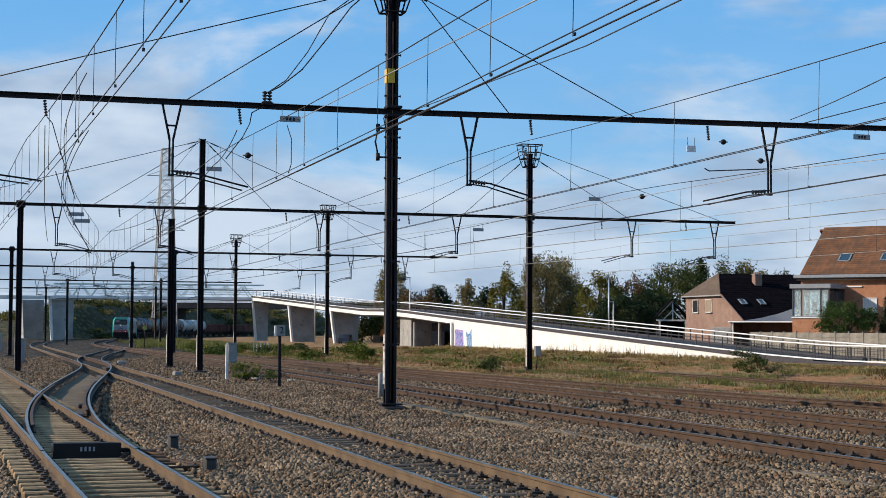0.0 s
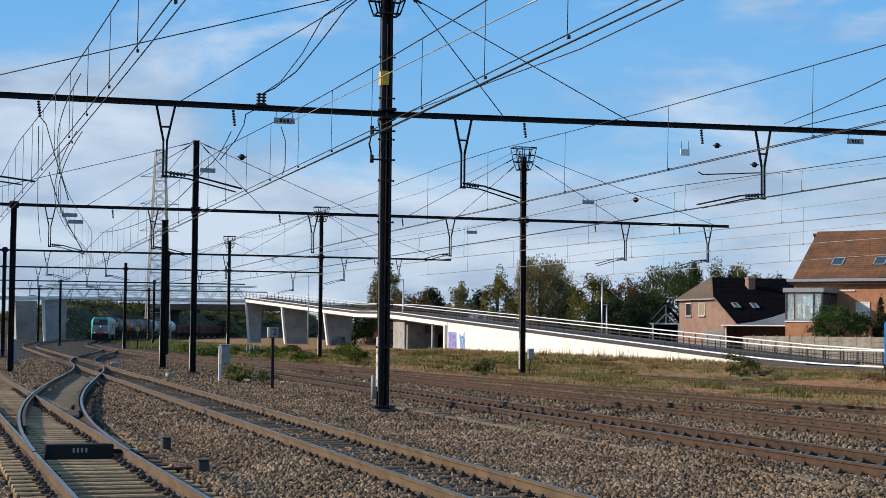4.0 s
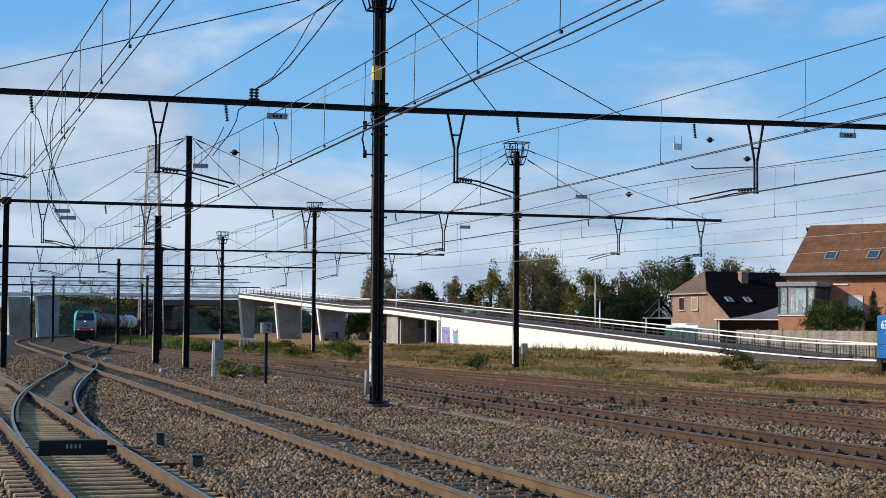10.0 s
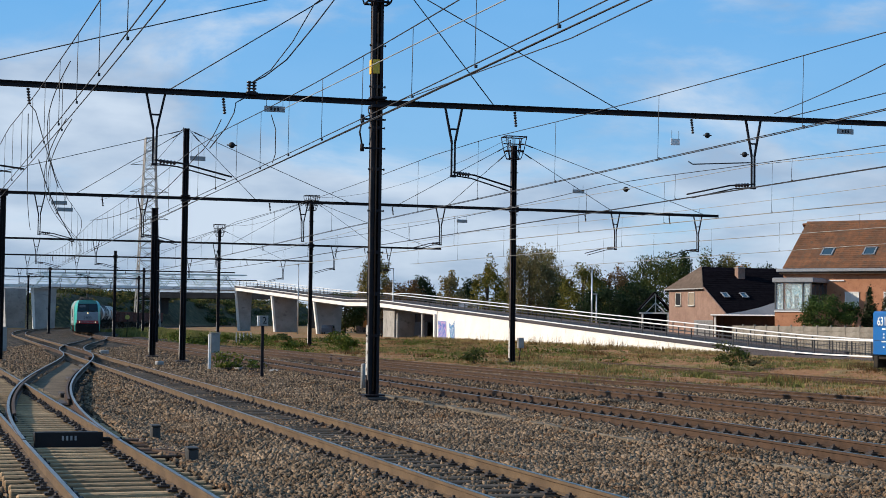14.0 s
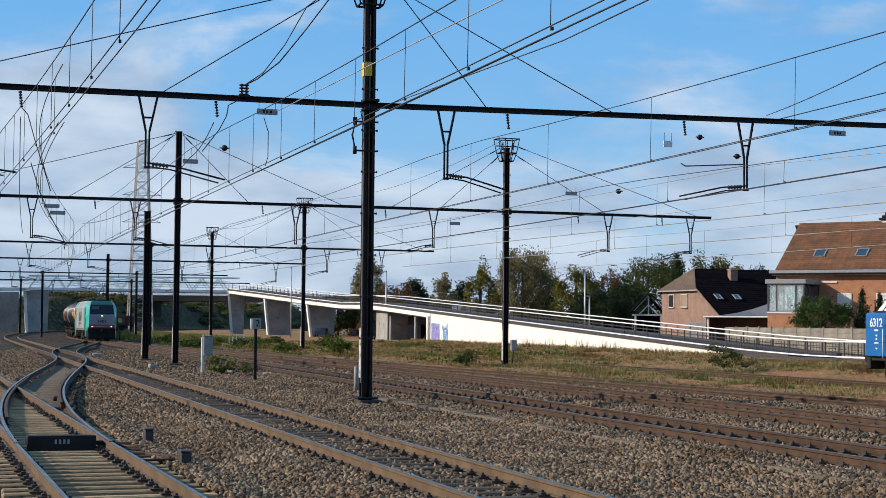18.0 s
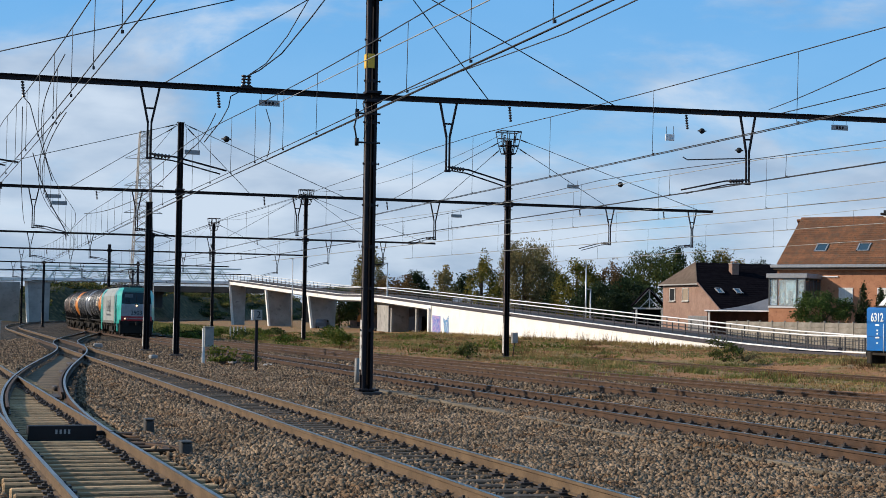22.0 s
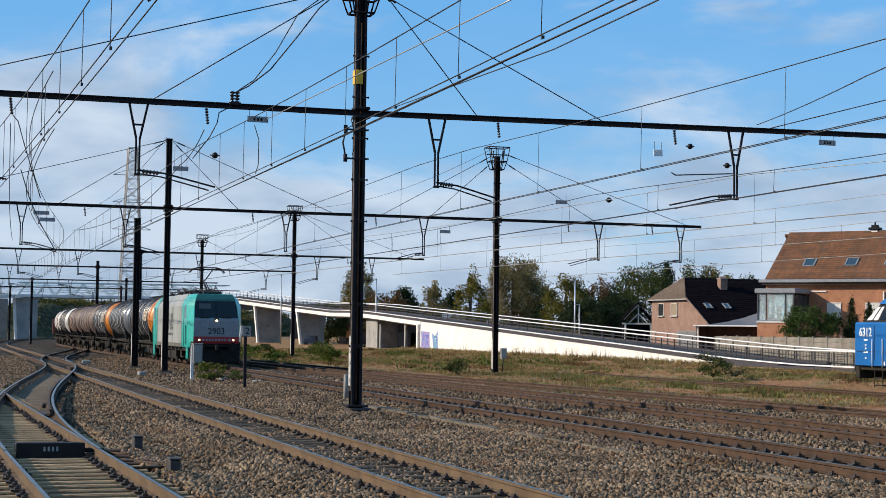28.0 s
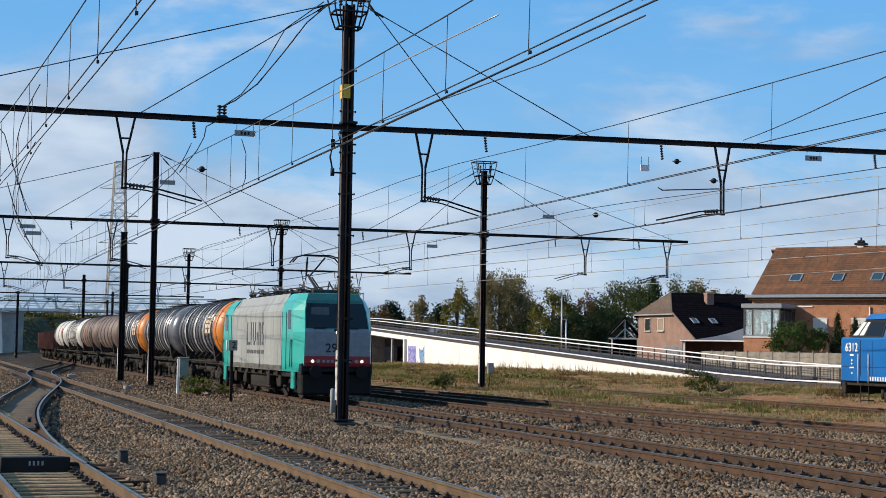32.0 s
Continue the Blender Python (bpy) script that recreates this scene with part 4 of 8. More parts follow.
def plate_sign(label, x, y, z, w=0.46, h=0.2, mat=None, bars=3, strap=0.25):
    s = thing("cable_sign", label, "sign", pose(x, y, z), "signs on the wires")
    part("plate", Mesh().box(0, 0, 0, w, 0.03, h, 0.006), mat or M_SIGN, s)
    for i in range(bars):
        part("mark", Mesh().box((i - (bars - 1) / 2) * 0.1, -0.019, h * 0.25, 0.06, 0.006, h * 0.5), M_DARK, s, "dark illegible marking")
    for sx in (-0.4, 0.4):
        part("strap", Mesh().tube([(w * sx, 0, h), (w * sx, 0, h + strap)], 0.008, 4), M_WIRE, s)
    return s


plate_sign("small grey plate with dark marks hung under the beam", 8.62, 44.7, 7.98, 0.60, 0.17)
plate_sign("small grey plate with dark marks on the wires", 27.25, 44.7, 8.2, 0.60, 0.17)
plate_sign("small white plate tilted on its wire", 21.25, 44.7, 7.58, 0.30, 0.2, M_WHITE, 0)
plate_sign("plain grey plate hung between the masts", 12.16, 84.4, 10.44, 0.82, 0.24, None, 0, 1.1)
plate_sign("plain grey plate slung under a wire", 34.0, 84.3, 9.45, 0.72, 0.22, None, 0)
plate_sign("plain grey plate slung beyond the beam", 27.0, 84.3, 7.55, 0.62, 0.18, None, 0)
plate_sign("plain grey plate hung over the crossover", 5.3, 84.3, 7.5, 0.8, 0.2, None, 0)
plate_sign("plain grey plate hung above the turnout", 5.0, 84.4, 7.85, 0.8, 0.2, None, 0)


def ball(label, x, y, z, r=0.09):
    b = thing("marker_ball", label, "marker ball", pose(x, y, z), "balls on the wires")
    part("ball", Mesh().lathe([(r * math.sin(a), max(0.004, r * math.cos(a))) for a in [(-1.5 + 3.0 * i / 8) for i in range(9)]], "x", n=12), M_DARK, b)
    part("clamp", Mesh().tube([(-r * 1.6, 0, 0), (r * 1.6, 0, 0)], 0.02, 5), M_WIRE, b)


ball("dark ball weight on the tension wire", 7.42, 44.8, 6.98)
ball("dark ball weight beside a white plate", 22.4, 44.8, 7.95)
ball("dark ball weight on the hanger", 23.7, 44.8, 7.4)
ball("dark ball weight over the sidings", 37.0, 84.4, 9.8, 0.16)
cable("thin bent arm wire reaching from the hanger", [(21.75, 44.8, 7.1), (21.9, 44.8, 7.02), (23.9, 44.8, 7.15)], 0.02, 0.0)
catenary("sunlit overhead wires above the overgrown siding", line_f, 20, 95, 0.0, light=True)
catenary("sunlit overhead wires above the blue locomotive's siding", line_g, 46, 95, 0.0, light=True)
cable("extra contact wire running beside the others", [(6.66, 5, 5.40), (6.66, 44.8, 5.47), (6.7, 84.5, 5.5)], 0.011)


# ---------------------------------------------------------------- cycle ramp and footbridge
def ramp_x(y):
    return 57.0 - (6.3 * ((y - 205) / 95) ** 1.6 if y > 205 else 0)


def ramp_z(y):
    """Top of the ramp's kerb along its length: a steady climb with a short landing."""
    return float(np.interp(y, (88, 97.7, 107, 189, 213, 220.5, 231.6, 252, 300), (0.0, 0.02, 0.26, 3.69, 4.72, 4.92, 5.04, 5.92, 8.30)))


RAMP_END, WALL_END, RAMP_W = 300.0, 187.5, 4.2
ramp = thing("cycle_ramp", "long white concrete ramp with steel railings", "ramp")
ys = [107 + (WALL_END - 107) * i / 16 for i in range(17)]
for a, b in zip(ys[::4], ys[4::4]):      # wall in four pours
    n = 6
    vv, ff = [], []
    for i in range(n + 1):
        y = a + 0.02 + (b - a - 0.04) * i / n
        zt = ramp_z(y) - 0.34
        vv += [(ramp_x(y), y, -0.7), (ramp_x(y), y, max(zt, -0.4)), (ramp_x(y) + 0.35, y, max(zt, -0.4)), (ramp_x(y) + 0.35, y, -0.7)]
    for i in range(n):
        k = i * 4
        ff += [(k + j, k + (j + 1) % 4, k + 4 + (j + 1) % 4, k + 4 + j) for j in range(4)]
    ff += [(0, 1, 2, 3), (n * 4 + 3, n * 4 + 2, n * 4 + 1, n * 4)]
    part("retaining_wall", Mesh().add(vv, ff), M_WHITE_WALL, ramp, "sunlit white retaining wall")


def strip(y0, y1, x_off, w, z_off, h, step=3.0):
    k = max(2, round((y1 - y0) / step) + 1)
    vv, ff = [], []
    for i in range(k):
        y = y0 + (y1 - y0) * i / (k - 1)
        x, z = ramp_x(y) + x_off, ramp_z(y) + z_off
        vv += [(x, y, z), (x + w, y, z), (x + w, y, z + h), (x, y, z + h)]
    for i in range(k - 1):
        a = i * 4
        ff += [(a + j, a + (j + 1) % 4, a + 4 + (j + 1) % 4, a + 4 + j) for j in range(4)]
    ff += [(0, 1, 2, 3), tuple(range(4 * k - 4, 4 * k))[::-1]]
    return Mesh().add(vv, ff)


PIER_A, PIER_B, PIER_C = 299.0, 275.0, 249.5
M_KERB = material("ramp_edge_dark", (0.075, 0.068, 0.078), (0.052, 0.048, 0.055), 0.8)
M_DECK = material("ramp_asphalt", (0.055, 0.053, 0.056), (0.038, 0.037, 0.04), 0.9)
part("plinth", Mesh().box(56.87, 100, -0.75, 0.2, 24, 0.70), M_KERB, ramp, "dark grey plinth")
part("edge_beam", strip(100, RAMP_END, -0.06, 0.4, -0.33, 0.33), M_KERB, ramp, "dark grey edge beam")
part("edge_trim", strip(88, RAMP_END, -0.09, 0.2, 0.0, 0.09), M_WHITE, ramp, "white edge trim")
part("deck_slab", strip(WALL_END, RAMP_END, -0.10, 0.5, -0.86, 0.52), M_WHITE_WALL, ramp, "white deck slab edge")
part("deck_soffit", strip(WALL_END, RAMP_END, 0.4, RAMP_W - 0.6, -1.05, 0.60), M_CONCRETE, ramp, "grey concrete underside")
part("path", strip(100, RAMP_END, 0.3, RAMP_W - 0.6, -0.30, 0.26), M_DECK, ramp, "grey asphalt path")
part("far_wall", strip(107, WALL_END, RAMP_W - 0.3, 0.3, -6.0, 5.7), M_CONCRETE, ramp)
part("far_edge", strip(100, RAMP_END, RAMP_W - 0.3, 0.35, -0.32, 0.42), M_KERB, ramp, "dark grey far edge beam")
M_POST = plain("rail_post_grey", (0.06, 0.06, 0.064), 0.6)
for xo in (0.05, RAMP_W - 0.1):
    pts = [(ramp_x(y) + xo, y, ramp_z(y) + 1.06) for y in np.arange(86, RAMP_END + 0.1, 2)]
    part("handrail", Mesh().tube(pts, 0.06, 6), M_WHITE, ramp, "white tubular handrail")
    part("mid_rail", Mesh().tube([(x, y, z - 0.34) for x, y, z in pts], 0.024, 5), M_POST, ramp)
    part("low_rail", Mesh().tube([(x, y, z - 0.68) for x, y, z in pts], 0.024, 5), M_POST, ramp)
post = Mesh().box(0, 0, 0, 0.07, 0.10, 1.06, 0.01).data("rail_post", M_POST)
y = 88.0
while y < RAMP_END:
    for xo in (0.05, RAMP_W - 0.1):
        part("rail_post", post, M_POST, ramp, at=pose(ramp_x(y) + xo, y, ramp_z(y)))
    y += 2.4
bal = Mesh()
y = 88.3
while y < 112:
    bal.box(ramp_x(y) + 0.05, y, ramp_z(y) + 0.1, 0.025, 0.03, 0.82)
    y += 0.4
part("baluster", bal, M_POST, ramp, "slim railing bars", "stuff")
for y, w in ((PIER_C, 4.0), (PIER_B, 4.2), (PIER_A, 2.5)):
    x, z = ramp_x(y), ramp_z(y) - 0.95
    part("pier", Mesh().prism([(x + 0.6, -0.6), (x + w + 0.3, -0.6), (x + w + 0.5, z), (x - 0.1, z)], y - 0.45, y + 0.45), M_CONCRETE, ramp, "flared concrete pier")
    # white flank on the grey pier: sunlight put into the colour
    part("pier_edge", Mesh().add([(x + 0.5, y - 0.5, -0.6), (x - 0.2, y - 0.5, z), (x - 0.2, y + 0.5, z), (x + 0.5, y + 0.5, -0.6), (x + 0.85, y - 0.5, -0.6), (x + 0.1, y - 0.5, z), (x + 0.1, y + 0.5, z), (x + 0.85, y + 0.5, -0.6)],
         [(0, 1, 2, 3), (4, 7, 6, 5), (0, 4, 5, 1), (3, 2, 6, 7), (1, 5, 6, 2), (0, 3, 7, 4)]), M_WHITE_WALL, ramp, "pier flank painted pale as if sunlit")
# the open bay under the deck next to the wall: a dark sheet painted for its shade, slim pale columns, a pale end post
part("bay_shade", Mesh().box(ramp_x(205) + RAMP_W - 0.4, 200, -0.6, 0.3, 25, 3.6), M_KERB, ramp, "dark sheet in place of the shade under the deck")
for y in (195.6, 207.6):
    part("column", Mesh().box(57.5, y, -0.6, 0.3, 0.5, 3.6, 0.02), M_CONCRETE, ramp, "slim concrete column")
part("bay_block", Mesh().box(59.4, 213.2, -0.6, 3.4, 6.0, 4.4, 0.03), M_CONCRETE, ramp, "plain concrete abutment block")
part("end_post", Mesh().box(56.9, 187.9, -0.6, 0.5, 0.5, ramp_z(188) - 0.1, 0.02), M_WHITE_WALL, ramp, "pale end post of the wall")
# graffiti panels on the wall's end
M_GRAF = material("graffiti_blue", (0.03, 0.06, 0.40), (0.12, 0.28, 0.55), 0.6, 0.0, 1.6, 8, 0.0, c=(0.60, 0.36, 0.50), spots=0.53)
M_GRAF2 = material("graffiti_cyan", (0.015, 0.10, 0.36), (0.02, 0.24, 0.42), 0.6, 0.0, 2.0, 8, 0.0, c=(0.65, 0.68, 0.75), spots=0.54)
graf = thing("graffiti", "blue and violet spray-painted patches on the white wall", "graffiti")
part("paint_patch", Mesh().prism([(183.6, -0.1), (187.0, -0.1), (187.1, 2.1), (183.7, 2.0)], 56.985, 56.996, "x"), M_GRAF, graf, "violet-blue lettering patch")
part("paint_patch", Mesh().prism([(180.3, -0.1), (182.0, -0.3), (182.7, 1.9), (181.5, 1.5), (180.4, 2.1)], 56.985, 56.996, "x"), M_GRAF2, graf, "cyan-blue lettering patch")

bridge = thing("footbridge", "pale steel truss footbridge over the tracks", "footbridge")
TY, TX0, TX1, TZ0, TZ1 = 300.0, 14.0, 51.0, 7.75, 10.15
M_TRUSS = material("truss_pale_green", (0.66, 0.74, 0.70), (0.56, 0.63, 0.60), 0.5, 0.0)
for ty in (TY, TY + 3.6):
    part("top_chord", Mesh().bar((TX0, ty, TZ1), (TX1 + 2, ty, TZ1 + 0.2), 0.20), M_TRUSS, bridge)
    part("bottom_chord", Mesh().bar((TX0, ty, TZ0), (TX1, ty, TZ0), 0.35, 0.5), M_WHITE, bridge)
    k = 22
    for i in range(k):
        a, b = TX0 + (TX1 - TX0) * i / k, TX0 + (TX1 - TX0) * (i + 1) / k
        part("diagonal", Mesh().bar((a, ty, TZ0 if i % 2 == 0 else TZ1), (b, ty, TZ1 if i % 2 == 0 else TZ0), 0.15), M_TRUSS, bridge)
    for zz in (8.5, 8.9, 9.3, 9.7):
        part("truss_rail", Mesh().bar((TX0, ty, zz), (TX1, ty, zz), 0.055), M_TRUSS, bridge)
part("deck", Mesh().box((TX0 + TX1) / 2, TY + 1.8, TZ0 - 0.35, TX1 - TX0, 3.6, 0.35), M_CONCRETE, bridge)
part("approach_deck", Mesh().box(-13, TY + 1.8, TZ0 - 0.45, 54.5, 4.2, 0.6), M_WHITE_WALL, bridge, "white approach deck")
part("approach_rail", Mesh().tube([(-40, TY, 9.0), (TX0, TY, 9.2)], 0.07, 5).tube([(-40, TY, 8.5), (TX0, TY, 8.7)], 0.04, 5), M_WHITE, bridge, "white tubular railing")
for x, dy in ((15.6, 0.0), (10.6, 9.0), (-6, 0.0)):
    y0, y1, zt = TY + 0.4 + dy, TY + 2.4 + dy, TZ0 - 0.45
    part("pier", Mesh().prism([(x - 1.55, -0.6), (x + 1.9, -0.6), (x + 2.1, zt), (x - 2.0, zt)], y0, y1), M_CONCRETE, bridge, "flared concrete pier")
    # white chamfered strip, widened and coloured to stand for the sunlit side
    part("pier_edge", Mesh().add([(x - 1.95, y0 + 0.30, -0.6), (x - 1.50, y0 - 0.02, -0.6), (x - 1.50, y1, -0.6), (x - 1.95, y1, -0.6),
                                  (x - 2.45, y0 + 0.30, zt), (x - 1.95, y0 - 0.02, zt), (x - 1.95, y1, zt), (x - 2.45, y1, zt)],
         [(0, 1, 2, 3), (4, 5, 6, 7), (0, 1, 5, 4), (1, 2, 6, 5), (2, 3, 7, 6), (3, 0, 4, 7)]), M_WHITE_WALL, bridge, "pier flank painted pale as if sunlit")
part("pier_cap", Mesh().box(15.4, TY + 1.4, TZ0 - 0.75, 1.6, 2.6, 0.3, 0.02), M_CONCRETE, bridge, "concrete bearing block")

# the road bridge over the bend; its own shade is put into the dark concrete colour
M_SHADE = material("concrete_shaded", (0.048, 0.048, 0.05), (0.032, 0.032, 0.033), 0.9, 0.0, 0.4, 20, 0.3, 0.006, c=(0.035, 0.035, 0.034), spots=0.6)
over = thing("road_bridge", "grey road bridge over the bending tracks, coloured dark as in shade", "bridge", pose(63.6, 422.9, 0, 0, 0, -22))
part("deck", Mesh().box(18, 0, 7.3, 84, 9.5, 1.0, 0.05), M_SHADE, over, "grey concrete deck beam")
for y in (-4.6, 4.6):
    part("parapet", Mesh().box(18, y, 8.3, 84, 0.3, 0.55, 0.02), M_SHADE, over)
    part("guard_rail", Mesh().bar((-24, y, 9.35), (60, y, 9.35), 0.1).bar((-24, y, 9.05), (60, y, 9.05), 0.06), M_GALV, over, "pale steel guard rail")
    for i in range(29):
        part("guard_post", Mesh().box(-23.5 + i * 2.98, y, 8.8, 0.08, 0.08, 0.55), M_GALV, over)
for x in (-11.5, 10.0, 30.0):
    part("pier", Mesh().box(x, 0, -0.6, 1.1, 8.0, 7.6, 0.05), M_SHADE, over)
    part("pier_cap", Mesh().box(x, 0, 6.9, 1.8, 8.8, 0.4, 0.04), M_SHADE, over)
part("abutment", Mesh().box(-21, 0, -0.6, 6.0, 10.5, 8.0, 0.1), M_SHADE, over)
part("abutment", Mesh().box(57, 0, -0.6, 7.0, 10.5, 8.0, 0.1), M_SHADE, over)


# ---------------------------------------------------------------- rolling stock
M_TURQ = material("loco_turquoise", (0.017, 0.40, 0.345), (0.016, 0.35, 0.30), 0.35, 0.0, 1.0, 60, 0.05, 0.002, coat=0.3)
M_TURQ_DARK = material("loco_dark_teal", (0.012, 0.13, 0.12), (0.010, 0.10, 0.095), 0.45)
M_LGREY = material("loco_pale_grey", (0.32, 0.338, 0.325), (0.26, 0.278, 0.262), 0.5, 0.0, 0.8, 30, 0.05, 0.002, c=(0.17, 0.165, 0.145), spots=0.63, squash=(1, 1.6, 0.35))
M_FGREY = material("loco_front_grey", (0.25, 0.275, 0.31), (0.21, 0.235, 0.26), 0.4)
M_RED = plain("loco_red", (0.36, 0.02, 0.03), 0.45)
M_GRIME = material("underframe_grime", (0.022, 0.020, 0.018), (0.036, 0.030, 0.024), 0.85, 0.0, 3, 40, 0.3, 0.01)
M_ROOFGEAR = material("roof_gear", (0.035, 0.035, 0.037), (0.06, 0.055, 0.055), 0.7)
M_SCREEN = glass("windscreen_dark", (0.006, 0.008, 0.011), 0.35)
M_LAMP = plain("headlamp", (1.0, 0.66, 0.36), 0.3, emit=2.2)
M_LOGO = plain("logo_grey", (0.075, 0.08, 0.085), 0.5)
M_SILL = material("sill_grime", (0.16, 0.155, 0.14), (0.10, 0.095, 0.085), 0.7, 0.0, 2.0, 30, 0.1, 0.003)
M_NUM = plain("number_dark", (0.012, 0.016, 0.03), 0.5)
M_BLIND_DIM = plain("cab_blind", (0.10, 0.11, 0.12), 0.6)
M_BLUE = material("loco_blue", (0.005, 0.125, 0.40), (0.004, 0.11, 0.36), 0.35, 0.0, 0.8, 40, 0.05, 0.002, coat=0.3)


def wheel_mesh(r=0.5):
    return Mesh().lathe([(-0.07, r * 0.35), (-0.07, r * 0.92), (-0.07, r * 1.06), (-0.03, r * 1.06), (-0.03, r), (0.07, r * 0.985), (0.07, r * 0.85), (0.03, r * 0.8), (0.03, r * 0.4), (0.08, r * 0.3), (0.08, 0.02)], "x", n=20)


def bogie(parent, y, base, r, axles=2):
    b = part("bogie", Mesh().box(0, y, 0.52, 0.5, base * 0.5, 0.22, 0.03), M_GRIME, parent, "grimy bogie frame")
    for sx in (-1, 1):
        side = Mesh().box(sx * 1.02, y, 0.55, 0.16, base + 0.9, 0.2, 0.03).box(sx * 1.03, y, 0.38, 0.18, 0.7, 0.3, 0.03)
        for i in range(axles):
            yy = y + (i / (axles - 1) - 0.5) * base
            side.box(sx * 1.06, yy, 0.36, 0.22, 0.36, 0.34, 0.04)
            side.tube([(sx * 1.08, yy - 0.32, 0.45), (sx * 1.08, yy - 0.32, 0.85)], 0.09, 8).tube([(sx * 1.08, yy + 0.32, 0.45), (sx * 1.08, yy + 0.32, 0.85)], 0.09, 8)
        part("side_frame", side, M_GRIME, b)
    for i in range(axles):
        yy = y + (i / (axles - 1) - 0.5) * base
        for sx in (-1, 1):
            w = wheel_mesh(r)
            w.v = [(x * (-sx) + sx * 0.765, q + yy, z + r) for x, q, z in w.v]
            part("wheel", w, M_GRIME, b)
    return b


def buffers(parent, y, d):
    for sx in (-1, 1):
        part("buffer", Mesh().lathe([(0, 0.11), (d * 0.35, 0.11), (d * 0.35, 0.08), (d * 0.55, 0.08), (d * 0.55, 0.24), (d * 0.6, 0.24)], "y", (sx * 0.87, y, 1.05), 14), M_BLACK, parent)


def cab_levels(y0, d):
    """Outlines of the cab at rising heights; d = 1 faces -y from y0."""
    rows = [(1.02, 1.46, 1.22, 0.10, 0.75), (1.36, 1.49, 1.25, 0.0, 0.75), (2.50, 1.49, 1.23, 0.0, 0.75), (3.30, 1.49, 1.17, 0.34, 1.0), (3.68, 1.34, 1.08, 0.52, 1.15), (3.95, 1.10, 0.95, 0.74, 1.45)]
    out = []
    for z, w1, w2, yf, yc in rows:
        ring = [(-w1, 2.8, z), (-w1, yc, z), (-w2, yf, z), (w2, yf, z), (w1, yc, z), (w1, 2.8, z)]
        out.append([(x, y0 + d * y, zz) for x, y, zz in ring])
    return rows, out


def cab_panel(y0, d, z0, z1, u0, u1, out=0.012):
    """A panel on the cab's face between two heights, u from -1 to 1 across."""
    rows, _ = cab_levels(0, 1)

    def face(z):
        for (za, _, wa, ya, _), (zb, _, wb, yb, _) in zip(rows, rows[1:]):
            if z <= zb:
                t = (z - za) / (zb - za)
                return wa + (wb - wa) * t, ya + (yb - ya) * t
        return rows[-1][2], rows[-1][3]
    zs = sorted({z0, z1} | {r[0] for r in rows if z0 < r[0] < z1})
    vv, ff = [], []
    for z in zs:
        w, y = face(z)
        for u in (u0, u1):
            vv += [(u * w, y0 + d * (y - out), z), (u * w, y0 + d * (y + 0.02), z)]
    for i in range(len(zs) - 1):
        a = i * 4
        ff += [(a, a + 2, a + 6, a + 4), (a + 1, a + 5, a + 7, a + 3), (a, a + 4, a + 5, a + 1), (a + 2, a + 3, a + 7, a + 6)]
    ff += [(0, 1, 3, 2), (len(vv) - 4, len(vv) - 2, len(vv) - 1, len(vv) - 3)]
    return Mesh().add(vv, ff)


